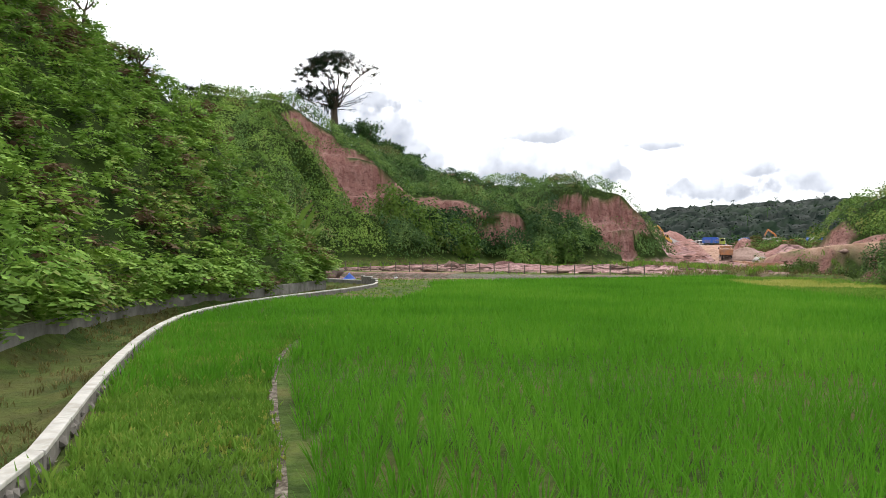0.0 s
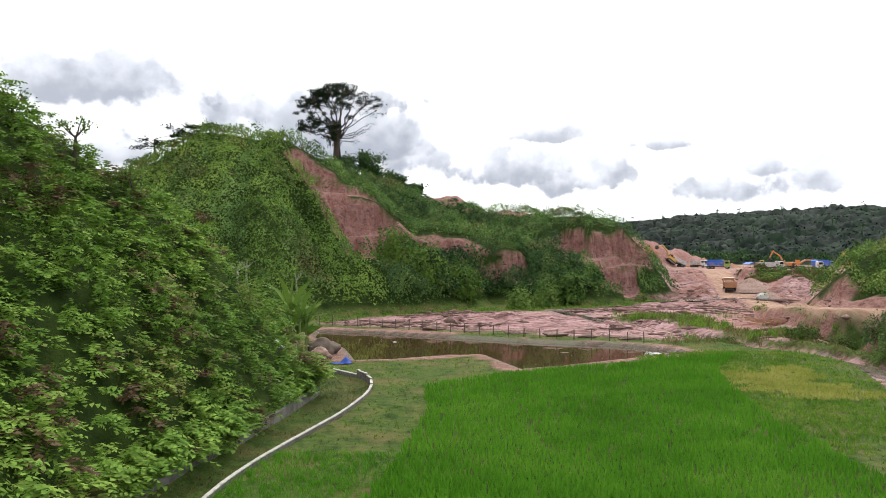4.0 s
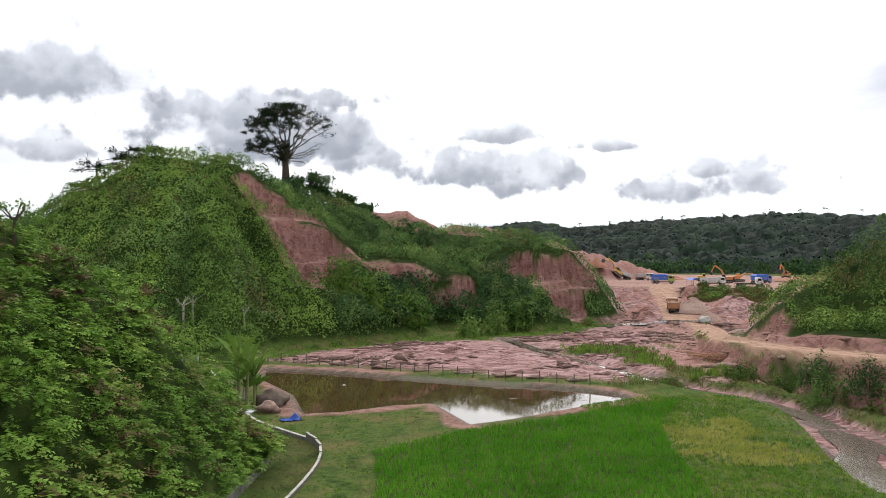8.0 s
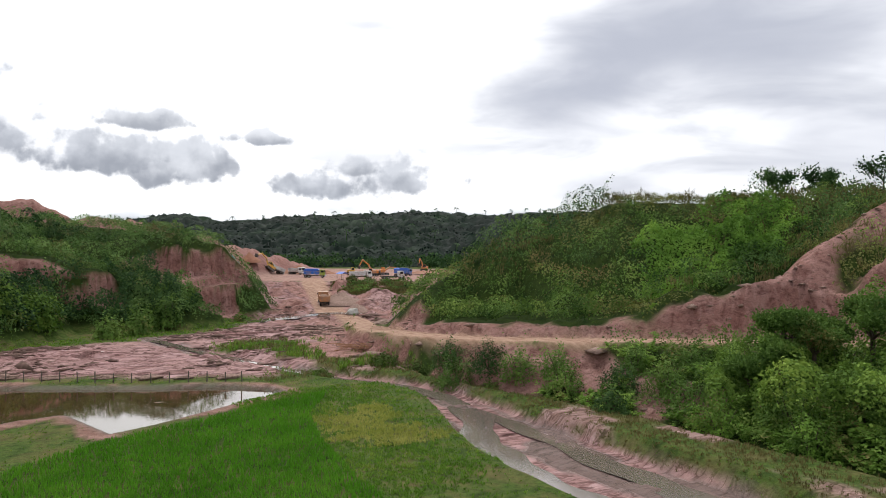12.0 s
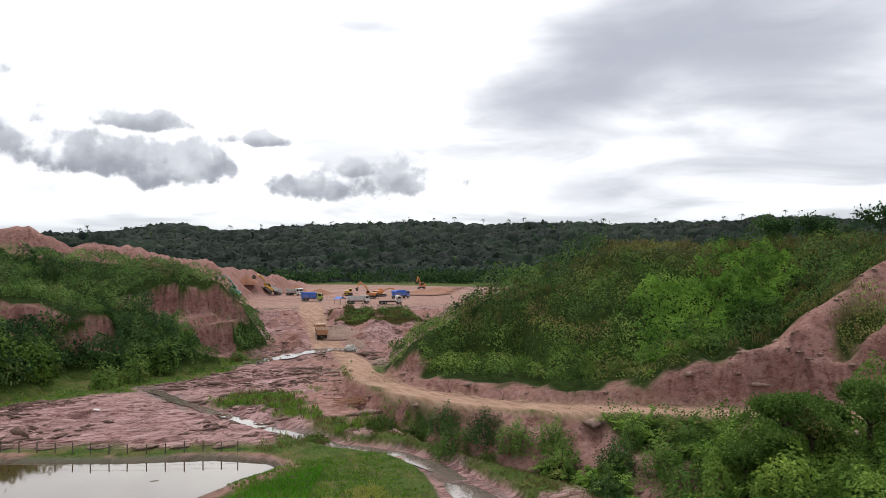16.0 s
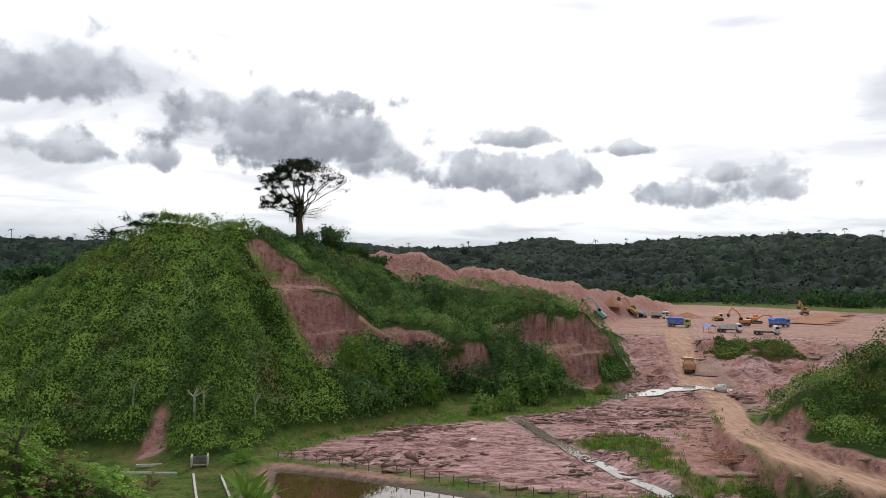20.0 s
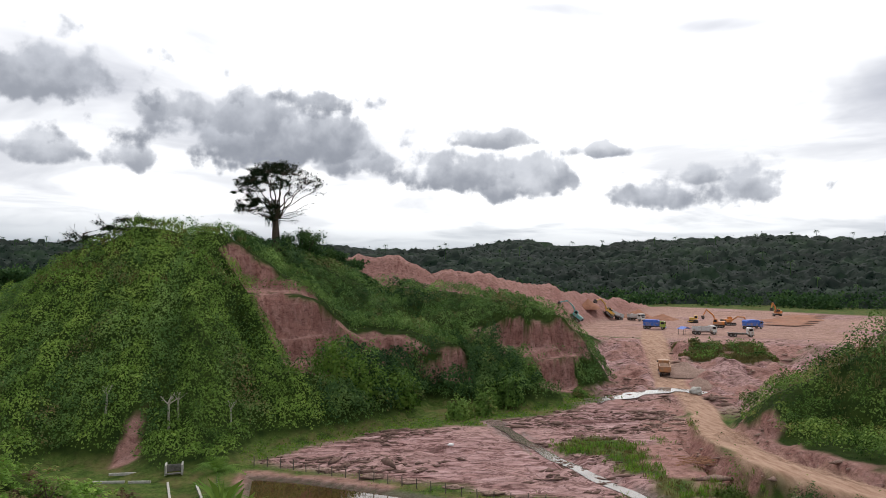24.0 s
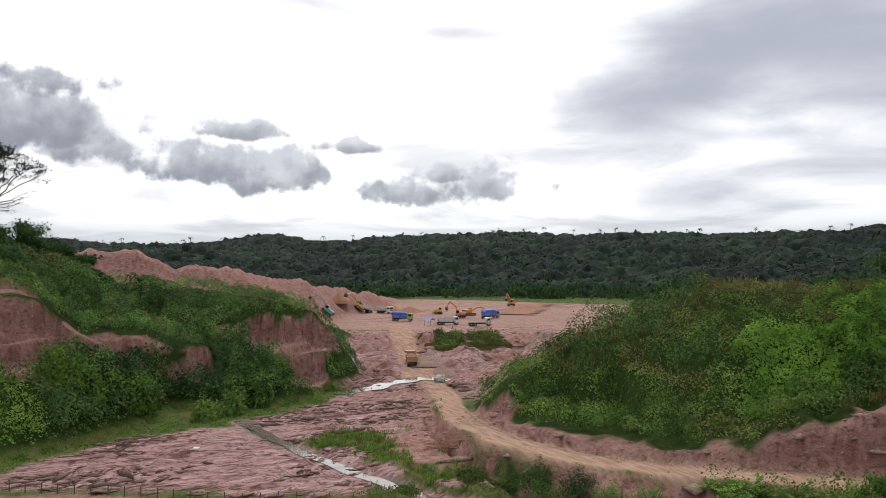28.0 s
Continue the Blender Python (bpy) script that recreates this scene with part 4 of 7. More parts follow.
def canopy(name, n, box, keep, layers, size, mat, label, category="shrubs", loose=0.22, place=None, vary=0.45):
    """A closed cover of shrubs or trees: leaves lie on the rounded tops of crowns. layers: crown width, height, seed."""
    x, y, z, g = place if place else scatter(n, *box, keep)

    def top(a, b):
        return sum(h * domes(a, b, c, sd)[0] for c, h, sd in layers)

    h = top(x, y)
    low = h / sum(q[1] for q in layers)
    k = RNG.random(len(x)) < 0.35 + 0.65 * sstep(0.06, 0.22, low)
    x, y, z, h = x[k], y[k], z[k], h[k]
    k = len(x)
    e = 0.12 * layers[0][0]
    hx, hy = (top(x + e, y) - h) / e, (top(x, y + e) - h) / e
    s = 0.8
    gx, gy = (ground(x + s, y) - z) / s, (ground(x, y + s) - z) / s
    nrm = unit(np.stack([-hx - gx, -hy - gy, np.ones(k)], 1))
    deep = RNG.random(k) ** 3
    base = np.stack([x, y, z + h * (1 - 0.55 * deep)], 1) + RNG.normal(size=(k, 3)) * size * 0.25
    face = unit(nrm + RNG.normal(size=(k, 3)) * loose)
    way = unit(np.cross(face, RNG.normal(size=(k, 3))) + np.array([0, 0, -0.25]))
    L = size * RNG.uniform(0.6, 1.5, k)
    tone = vary * (0.45 * domes(x, y, layers[0][0], layers[0][2])[1] + 0.55 * domes(x, y, layers[1][0], layers[1][2])[1] - 0.5)
    return joined(name, [leaves(base, way, L, L * RNG.uniform(0.45, 0.8, k), face)], mat, label, category, tone)


def fronds(base, way, length, width, pairs=4):
    """Fern fronds: an arching midrib with leaflets as triangles on both sides."""
    n = len(base)
    side = unit(np.cross(way, np.array([0, 0, 1.0]) + RNG.normal(size=(n, 3)) * 0.25))
    L, W = length[:, None], width[:, None]
    out = []
    for k in range(pairs):
        u0, u1 = (k + 0.15) / pairs, (k + 1.0) / pairs
        w = math.sin(math.pi * (0.12 + 0.80 * (k + 0.5) / pairs)) ** 0.8
        p0 = base + way * L * u0 + np.array([0, 0, -1.0]) * L * 0.55 * u0 * u0
        p1 = base + way * L * u1 + np.array([0, 0, -1.0]) * L * 0.55 * u1 * u1
        for s in (1, -1):
            tip = (p0 + p1) / 2 + side * W * w * s + way * L * 0.07 + np.array([0, 0, -1.0]) * W * 0.25
            out.append(np.stack([p0, p1, tip], 1))
    v = np.concatenate(out, 1).reshape(-1, 3)
    f = np.arange(len(v)).reshape(-1, 3)
    return v, f


def fern_bank(name, n, box, keep, size, per, mat, label):
    x, y, z, g = scatter(n, *box, keep)
    nrm = slope_normal(x, y)
    m = len(x)
    idx = np.repeat(np.arange(m), per)
    k = len(idx)
    th = RNG.uniform(0, 2 * np.pi, k)
    flat = np.stack([np.cos(th), np.sin(th), 0.25 + 0.3 * RNG.random(k)], 1)
    way = unit(flat * 0.8 + nrm[idx] * 0.75)
    lift = RNG.uniform(0.05, 0.8, m) * (1 + np.maximum(0, fbm(x, y, 4.0, 2, 29)) * 3)
    base = np.stack([x, y, z], 1)[idx] + nrm[idx] * lift[idx][:, None] + RNG.normal(size=(k, 3)) * 0.12
    L = size * RNG.uniform(0.6, 1.35, k)
    return joined(name, [fronds(base, way, L, L * 0.24)], mat, label, "ferns")


near_slope = lambda g, x, y: (inside(x, y, TOE0) > 0.05) * np.clip(1.3 - 0.012 * np.abs(y - 34), 0, 1) * (inside(x, y, TOE0) < 22)
fern_bank("fern_bank", 7600, (-34, -6, 2, 66), near_slope, 0.70, 9, FERN, "dense green ferns and creepers covering the steep near slope")
fern_bank("withered_ferns", 2000, (-34, -6, 2, 66), lambda g, x, y: near_slope(g, x, y) * (fbm(x, y, 3.0, 3, 83) > 0.06), 0.75, 9, DEADFERN, "withered brown ferns hanging among green ones")
bushes("slope_shrubs", 1900, (-34, -6, 2, 66), lambda g, x, y: near_slope(g, x, y) * (fbm(x, y, 6.0, 3, 3) > 0.0), 0.42, 44, 0.13, FERN, "low leafy shrubs among the ferns of the near slope")
left_side = lambda g, x, y: g["shrub"] * (inside(x, y, TOE0) < 0)
west = lambda x, y: sstep(-1.5, 1.5, -27.5 + 0.76 * np.clip(137 - y, -10, 27) - x + 3 * fbm(x, y, 5.0, 2, 12))
dense = lambda y: np.clip(1.5 - (y - 90) / 110, 0.45, 1)
gully = lambda g, x, y: sstep(-0.25, 0.55, 0.5 * (ground(x + 3.5, y) + ground(x - 3.5, y)) - g["z"] + 1.6 * fbm(x, y, 6.0, 3, 59))
canopy("gully_shrubs", 150000, (-80, -8, 90, 150), lambda g, x, y: left_side(g, x, y) * dense(y) * west(x, y) * 0.75 * gully(g, x, y), ((3.8, 2.4, 51), (1.7, 1.6, 52), (0.8, 0.6, 53)), 0.32, HILLSHRUB, "darker shrubs in the gullies of the peaked hill", vary=0.4)
canopy("hill_creepers", 190000, (-80, -8, 90, 176), lambda g, x, y: left_side(g, x, y) * dense(y) * west(x, y) * (1 - 0.75 * gully(g, x, y)), ((3.4, 1.7, 3), (1.5, 1.5, 8), (0.8, 0.5, 11)), 0.31, CREEPER, "yellow-green creepers and shrubs covering the steep peaked hill", vary=0.3)
canopy("hill_shrubs", 185000, (-34, 46, 100, 176), lambda g, x, y: left_side(g, x, y) * dense(y) * (1 - west(x, y)), ((3.6, 2.2, 3), (1.6, 1.5, 8), (0.8, 0.5, 11)), 0.32, HILLSHRUB, "dense green shrubs covering the quarried hill", vary=0.5)
canopy("dark_foot_shrubs", 100000, (-26, 34, 100, 145), lambda g, x, y: g["shrub"] * (1 - west(x, y)) * (g["z"] < 9.5 - 5.0 * (1 - sstep(3.0, 7.0, np.hypot((x + 11.5) * 0.8, (y - 119) * 0.6)))) * (g["z"] > 0.7) * (fbm(x, y, 9.0, 3, 45) > -0.25 + 0.3 * sstep(16, 24, x)), ((3.4, 4.2, 4), (1.6, 1.5, 9), (0.8, 0.5, 11)), 0.42, DARKSHRUB, "tall dark green bushes at the foot of the hill")
canopy("back_trees", 36000, (-200, -30, 150, 235), lambda g, x, y: g["shrub"] * (g["z"] > 2.0) * ((y > 176) | (x < -80)), ((8.0, 5.0, 41), (3.4, 2.6, 42), (1.6, 0.9, 43)), 0.75, DARKSHRUB, "dark trees and thicket on the hillocks behind the peaked hill", "thicket", vary=0.8)
canopy("crest_trees", 26000, (-40, 12, 158, 178), lambda g, x, y: g["shrub"] * (g["z"] > 15) * (fbm(x, y, 9.0, 3, 15) > -0.05), ((4.2, 3.4, 14), (1.6, 0.9, 16)), 0.45, DARKSHRUB, "dark trees and tall shrubs along the crest below the big tree", "thicket")
on_knoll = lambda g, x, y: g["shrub"] * (g["z"] > 2.0) * np.clip(1.35 - (np.hypot(x, y) - 90) / 80, 0.65, 1) * (along(x, y, ROAD)[0] < -2.5)
KNOLL_BRIGHT = [(69.0, 66.0), (77.0, 69.0), (86.0, 69.0), (94.0, 66.0)]
kind_of = lambda x, y: fbm(x, y, 16.0, 4, 93)
bright_k = lambda x, y: 1 - sstep(1.2, 3.6, np.abs(along(x, y, KNOLL_BRIGHT)[0]) + 9 * fbm(x, y, 6.0, 3, 94))
dark_k = lambda g, x, y: 0.9 * sstep(0.16, 0.28, kind_of(x, y) + 0.30 * sstep(90, 102, x) - 0.25 * (1 - sstep(54, 66, x)))
olive_k = lambda g, x, y: (1 - dark_k(g, x, y)) * sstep(-0.10, 0.06, fbm(x, y, 10.0, 3, 96) + 0.035 * (g["z"] - 13.5))
canopy("knoll_shrubs", 235000, (44, 135, 30, 122), lambda g, x, y: on_knoll(g, x, y) * (1 - bright_k(x, y)) * (1 - dark_k(g, x, y)) * (1 - olive_k(g, x, y)), ((4.2, 2.2, 5), (1.7, 1.5, 6), (0.8, 0.6, 9)), 0.28, SHRUB, "green shrubs covering the rounded knoll", vary=0.6)
canopy("knoll_scrub", 210000, (44, 135, 30, 122), lambda g, x, y: on_knoll(g, x, y) * (1 - bright_k(x, y)) * olive_k(g, x, y), ((3.4, 0.9, 35), (1.3, 1.0, 36), (0.7, 0.4, 37)), 0.26, OLIVE, "olive and brownish scrub on the upper knoll", vary=0.6)
canopy("knoll_thicket", 210000, (44, 135, 30, 122), lambda g, x, y: on_knoll(g, x, y) * (1 - bright_k(x, y)) * dark_k(g, x, y), ((5.0, 3.6, 25), (2.2, 2.0, 26), (0.9, 0.7, 27)), 0.30, KNOLLDARK, "dark green bushes in the hollows of the knoll", vary=0.7)
canopy("knoll_bright_bushes", 120000, (52, 110, 50, 80), lambda g, x, y: on_knoll(g, x, y) * bright_k(x, y), ((3.6, 2.6, 45), (1.6, 1.5, 46), (0.8, 0.6, 47)), 0.32, LUSH, "fresh bright green bushes above the bare scarp", vary=0.6)
canopy("bank_shrubs", 220000, (38, 90, 18, 112), lambda g, x, y: g["shrub"] * (along(x, y, ROAD)[0] > 1.8) * (fbm(x, y, 5.0, 3, 46) > -0.12), ((2.4, 1.8, 7), (1.1, 1.0, 2), (0.5, 0.35, 12)), 0.22, SHRUB, "leafy bushes growing on the river bank below the road")
canopy("bank_thicket", 70000, (44, 66, 30, 50), lambda g, x, y: (g["z"] > -0.6) * sstep(3.5, 5.0, along(x, y, ROAD)[0]) * (along(x, y, BANK_TOE)[0] < -1.0) * (x < 1.35 * y) * (x > 1.15 * y) * sstep(-0.15, 0.05, fbm(x, y, 5.0, 3, 49) + (46 - y) * 0.03), ((2.8, 3.0, 17), (1.2, 1.2, 12), (0.6, 0.4, 13)), 0.25, CREEPER, "tall leafy thicket on the river bank beside the road")
canopy("bank_trees", 60000, (45, 84, 14, 42), lambda g, x, y: (g["z"] > -0.6) * sstep(2.4, 3.2, along(x, y, ROAD)[0]) * (along(x, y, BANK_TOE)[0] < -1.2) * (x > 1.30 * y) * np.clip(1.3 - (x - 45) / 50, 0.3, 1), ((4.0, 5.5, 18), (1.6, 1.8, 22), (0.7, 0.5, 23)), 0.30, CREEPER, "tall dense bushes hanging over the river bank", "thicket")
fern_bank("bank_ferns", 2300, (38, 70, 15, 60), lambda g, x, y: g["shrub"] * (g["z"] < 6.5), 1.1, 9, FERN, "light green ferns hanging over the river bank")


fern_bank("fringe_ferns", 2600, (-13, -6, 2, 52), lambda g, x, y: (np.abs(inside(x, y, TOE0) - 0.45) < 0.4) * (0.55 + 2.2 * fbm(x, y, 5.0, 2, 27)), 0.85, 8, FERN, "ferns hanging over the retaining wall")


def tall_grass(name, n, box, keep, height, per, mat, label, wide=0.05, category="grass", lift=0.0):
    x, y, z, g = scatter(n, *box, keep)
    idx = np.repeat(np.arange(len(x)), per)
    k = len(idx)
    th, lean = RNG.uniform(0, 2 * np.pi, k), RNG.uniform(0.05, 0.6, k)
    way = unit(np.stack([np.cos(th) * lean, np.sin(th) * lean, np.ones(k)], 1))
    base = np.stack([x, y, z + lift * RNG.uniform(0.3, 1, len(x))], 1)[idx] + RNG.normal(size=(k, 3)) * np.array([1, 1, 0]) * height * 0.22
    L = height * RNG.uniform(0.5, 1.3, k)
    return joined(name, [blades(base, way, L, np.full(k, wide), 0.6)], mat, label, category)


tall_grass("knoll_grass", 5200, (46, 140, 40, 120), lambda g, x, y: g["shrub"] * (g["z"] > 9) * (fbm(x, y, 9.0, 3, 25) > -0.08), 1.4, 9, DRYGRASS, "tall brownish grass among the shrubs of the knoll", 0.09, lift=1.3)
tall_grass("hilltop_grass", 1300, (-75, -24, 122, 150), lambda g, x, y: g["shrub"] * (g["z"] > 20) * (fbm(x, y, 7.0, 3, 26) > -0.05), 1.2, 8, DRYGRASS, "brownish grass on the hilltop", 0.11, lift=1.2)
tall_grass("flat_reeds", 1900, (22, 48, 78, 118), lambda g, x, y: (fbm(x, y, 5.0, 3, 24) > 0.02) * (1 - g["sand"]) * (1 - g["earth"]) * (1 - g["path"]) * (g["z"] < 2.5), 0.9, 9, WEED, "rank green grass beside the creek", 0.07)
open_grass = lambda g, x, y: (inside(x, y, PADDY) < -0.1) * (inside(x, y, POND) < -0.2) * (1 - g["sand"]) * (1 - g["earth"]) * (1 - g["path"]) * (1 - g["wet"]) * (inside(x, y, TOE0) < -0.3)
tall_grass("verge_weeds", 30000, (-8, 0, 3, 22), lambda g, x, y: open_grass(g, x, y) * (along(x, y, CANAL)[0] > 0.2) * (0.75 + fbm(x, y, 1.8, 3, 39)), 0.15, 6, WEED, "short green weeds on the verge between canal and paddy", 0.02)
tall_grass("wall_weeds", 1500, (-9, 0, 3, 34), lambda g, x, y: (np.abs(along(x, y, CANAL)[0] - 0.3) < 0.22) * (0.5 + 1.6 * fbm(x, y, 1.4, 2, 28)), 0.34, 9, WEED, "taller weeds growing along the foot of the canal wall", 0.03)
tall_grass("ramp_weeds", 9000, (60, 104, 160, 195), lambda g, x, y: sstep(0.2, 0.7, g["shrub"]), 0.8, 6, DRYGRASS, "olive grass and weeds on the hummock beside the ramp", 0.13)
canopy("hummock_shrubs", 16000, (60, 104, 160, 195), lambda g, x, y: sstep(0.4, 0.8, g["shrub"]) * (fbm(x, y, 5.0, 3, 52) > -0.02), ((2.6, 1.6, 31), (1.1, 0.6, 32)), 0.4, SHRUB, "low green shrubs on the hummock beside the ramp")
tall_grass("yellow_weeds", 5000, (-8, 0, 3, 20), lambda g, x, y: open_grass(g, x, y) * (along(x, y, CANAL)[0] > 0.5) * (fbm(x, y, 1.5, 3, 34) > 0.12), 0.10, 7, RICE_RIPE, "yellow withered weeds in patches on the verge", 0.022)
tall_grass("dry_reeds", 1500, (22, 48, 76, 118), lambda g, x, y: (1 - g["sand"]) * (1 - g["earth"]) * (1 - g["path"]) * (g["z"] < 2.5), 0.7, 8, DRYGRASS, "dry olive grass beside the creek", 0.07)
tall_grass("meadow_grass", 24000, (-12, 42, 20, 118), lambda g, x, y: open_grass(g, x, y) * (0.6 + fbm(x, y, 4.0, 3, 35)) * (along(x, y, CANAL)[0] > 0.3), 0.14, 5, WEED, "short green grass round the paddy and pond", 0.045)
tall_grass("canal_grass", 12000, (-13, -2, 2, 62), lambda g, x, y: (along(x, y, CANAL)[0] < -0.25) * (inside(x, y, TOE0) < -0.15) * (0.5 + fbm(x, y, 3.0, 3, 36)), 0.15, 6, DRYGRASS, "short brownish green grass on the silted canal bed", 0.02)
tall_grass("tall_verge_grass", 7000, (-8.5, 0, 10, 50), lambda g, x, y: (along(x, y, CANAL)[0] > 0.15) * (inside(x, y, PADDY) < -0.1) * (y > 10 + 0.8 * (x + 5)) * (y < 34) * 0.8, 0.34, 8, RICE, "taller bright green grass beside the canal wall", 0.022)
tall_grass("margin_grass", 12000, (30, 47, 22, 80), lambda g, x, y: (1 - g["sand"]) * (along(x, y, BANK_TOE)[0] > -1.0) * (along(x, y, STREAM)[0] < -2) * (0.6 + fbm(x, y, 3.0, 3, 31)), 0.30, 6, DRYGRASS, "dry brownish grass between stream and bank", 0.045)
tall_grass("yellow_grass", 12000, (17, 34, 36, 70), lambda g, x, y: (inside(x, y, PADDY) < 0) * (1 - g["sand"]) * (1 - sstep(0.7, 1.15, np.hypot((x - 24.2) / 3.8, (y - 54.5) / 6.0) + 1.2 * fbm(x, y, 3.0, 3, 37))), 0.32, 6, RICE_RIPE, "patch of yellowing rice gone to grass", 0.04)
tall_grass("field_edge_grass", 9500, (17, 34, 34, 71), lambda g, x, y: (inside(x, y, PADDY) < 0.3) * (1 - g["sand"]) * (along(x, y, STREAM)[0] > 0) * sstep(0.6, 1.3, np.hypot((x - 24.2) / 3.8, (y - 54.5) / 6.0) + 1.2 * fbm(x, y, 3.0, 3, 37)) * np.clip(1.15 - (x - 18 - 0.25 * (y - 40)) / 11 + 1.2 * fbm(x, y, 4.0, 3, 58), 0, 1), 0.26, 6, WEED, "rough green grass at the edge of the rice", 0.05)
tall_grass("green_strip_grass", 6500, (-20, 48, 96, 150), lambda g, x, y: (1 - g["sand"]) * (1 - g["earth"]) * (g["shrub"] < 0.2) * (g["z"] < 1.6) * (along(x, y, [(-18, 101), (-8, 111), (9, 118), (18, 122), (39, 138), (46, 150)])[0] > -5) * (along(x, y, [(-18, 101), (-8, 111), (9, 118), (18, 122), (39, 138), (46, 150)])[0] < 6), 0.35, 6, WEED, "bright grass along the foot of the hill", 0.08)


def rice():
    rows = np.arange(-3.6, 27.5, 0.27)
    cols = np.arange(2.5, 69.0, 0.24)
    X, Y = np.meshgrid(rows, cols)
    x, y = X.ravel() + RNG.normal(size=X.size) * 0.035, Y.ravel() + RNG.normal(size=X.size) * 0.035
    k = (inside(x, y, PADDY) > 0.15)
    x, y = x[k], y[k]
    near = np.hypot(x, y)
    k = RNG.random(len(x)) < np.clip(30.0 / near, 0.7, 1)
    x, y, near = x[k], y[k], near[k]
    z = ground(x, y)
    per = np.where(near < 11, 17, np.where(near < 30, 8, 5))
    idx = np.repeat(np.arange(len(x)), per)
    n = len(idx)
    th = RNG.uniform(0, 2 * np.pi, n)
    lean = RNG.uniform(0.06, 0.60, n)
    way = unit(np.stack([np.cos(th) * lean, np.sin(th) * lean, np.ones(n)], 1))
    base = np.stack([x, y, z], 1)[idx] + np.stack([np.cos(th), np.sin(th), 0 * th], 1) * 0.03
    L = RNG.uniform(0.28, 0.50, n)
    far = near[idx] > 24
    W = np.where(near[idx] < 14, 0.014, 0.028)
    a = blades(base[~far], way[~far], L[~far], W[~far], 0.35)
    b = leaves(base[far], way[far], L[far] * 1.05, np.full(far.sum(), 0.065))
    joined("rice_field", [a, b], RICE, "bright green young rice planted in rows", "rice")


rice()

# ------------------------------------------------------------------ tools for things


def part(name, bm, mat, parent=None, label=""):
    """Links a bmesh as one mesh object under a thing or a part."""
    me = bpy.data.meshes.new(name)
    bm.normal_update()
    bm.to_mesh(me)
    bm.free()
    me.materials.append(mat)
    ob = new(name, me)
    if parent is not None:
        ob.parent = parent
    return tagged(ob, label)


def part_np(name, v, f, mat, parent=None, label="", smooth=False):
    ob = new(name, mesh_np(name, v, f, mat, smooth))
    if parent is not None:
        ob.parent = parent
    return tagged(ob, label)


def thing(name, label, category, m=None, group=""):
    ob = tagged(new(name), label, category, group)
    ob.empty_display_size = 0.3
    if m is not None:
        ob.matrix_basis = m
    return ob


def box(sx, sy, sz, at=(0, 0, 0), bevel=0.0, bm=None, turn=None):
    """A box by its full sizes round its centre, with rounded edges."""
    bm = bm or bmesh.new()
    m = Matrix.Translation(at) @ (turn or Matrix()) @ Matrix.Diagonal((sx, sy, sz, 1))
    made = bmesh.ops.create_cube(bm, size=1.0, matrix=m)
    if bevel:
        edges = list({e for v in made["verts"] for e in v.link_edges})
        bmesh.ops.bevel(bm, geom=edges, offset=bevel, segments=2, affect="EDGES", profile=0.5)
    return bm


def tube(p0, p1, r0, r1, sides=8, bm=None):
    bm = bm or bmesh.new()
    p0, p1 = Vector(p0), Vector(p1)
    d = p1 - p0
    m = Matrix.Translation((p0 + p1) / 2) @ d.to_track_quat("Z", "Y").to_matrix().to_4x4()
    bmesh.ops.create_cone(bm, cap_ends=True, segments=sides, radius1=r0, radius2=r1, depth=d.length, matrix=m)
    return bm


def prism(profile, y0, y1, bm=None):
    """A profile in x and z drawn along y."""
    bm = bm or bmesh.new()
    a = [bm.verts.new((x, y0, z)) for x, z in profile]
    b = [bm.verts.new((x, y1, z)) for x, z in profile]
    n = len(profile)
    bm.faces.new(a[::-1]), bm.faces.new(b)
    for k in range(n):
        bm.faces.new((a[k], a[(k + 1) % n], b[(k + 1) % n], b[k]))
    bmesh.ops.recalc_face_normals(bm, faces=bm.faces)
    return bm


def resample(line, step):
    pts, out, left = [Vector((*p[:2], 0)) for p in line], [], 0.0
    for a, b in zip(pts, pts[1:]):
        d = (b - a).length
        u = left
        while u < d:
            out.append(a.lerp(b, u / d))
            u += step
        left = u - d
    out.append(pts[-1])
    return out


def smooth_line(line, times=2):
    pts = [tuple(p[:2]) for p in line]
    for _ in range(times):
        new_pts = [pts[0]]
        for (ax, ay), (bx, by) in zip(pts, pts[1:]):
            new_pts += [(ax * 0.75 + bx * 0.25, ay * 0.75 + by * 0.25), (ax * 0.25 + bx * 0.75, ay * 0.25 + by * 0.75)]
        pts = new_pts + [pts[-1]]
    return pts


CONCRETE = plain("weathered_concrete", (0.19, 0.18, 0.16), 0.9, 0.25, vary=0.35, scale=3.0, bump=0.01, dirt=(0.10, 0.095, 0.08), dirt_scale=1.3)
PALE = plain("pale_cement_top", (0.46, 0.44, 0.40), 0.85, 0.3, vary=0.3, scale=4.0, bump=0.006, dirt=(0.30, 0.28, 0.24), dirt_scale=2.5)
STONE = plain("dark_rubble_stone", (0.16, 0.145, 0.125), 0.92, 0.25, vary=0.55, scale=5.0, bump=0.02)
WOOD = plain("grey_weathered_wood", (0.13, 0.11, 0.09), 0.9, 0.2, vary=0.45, scale=7.0, bump=0.006)
WIRE = plain("rusty_wire", (0.10, 0.085, 0.075), 0.7, 0.4, 0.3)
MUD = plain("pink_mud", (0.33, 0.22, 0.175), 0.9, 0.25, vary=0.5, scale=4.0, bump=0.03, dirt=(0.16, 0.10, 0.08), dirt_scale=3.0)
BLUETARP = plain("blue_tarpaulin", (0.04, 0.13, 0.55), 0.45, 0.4, vary=0.4, scale=2.5, bump=0.03)
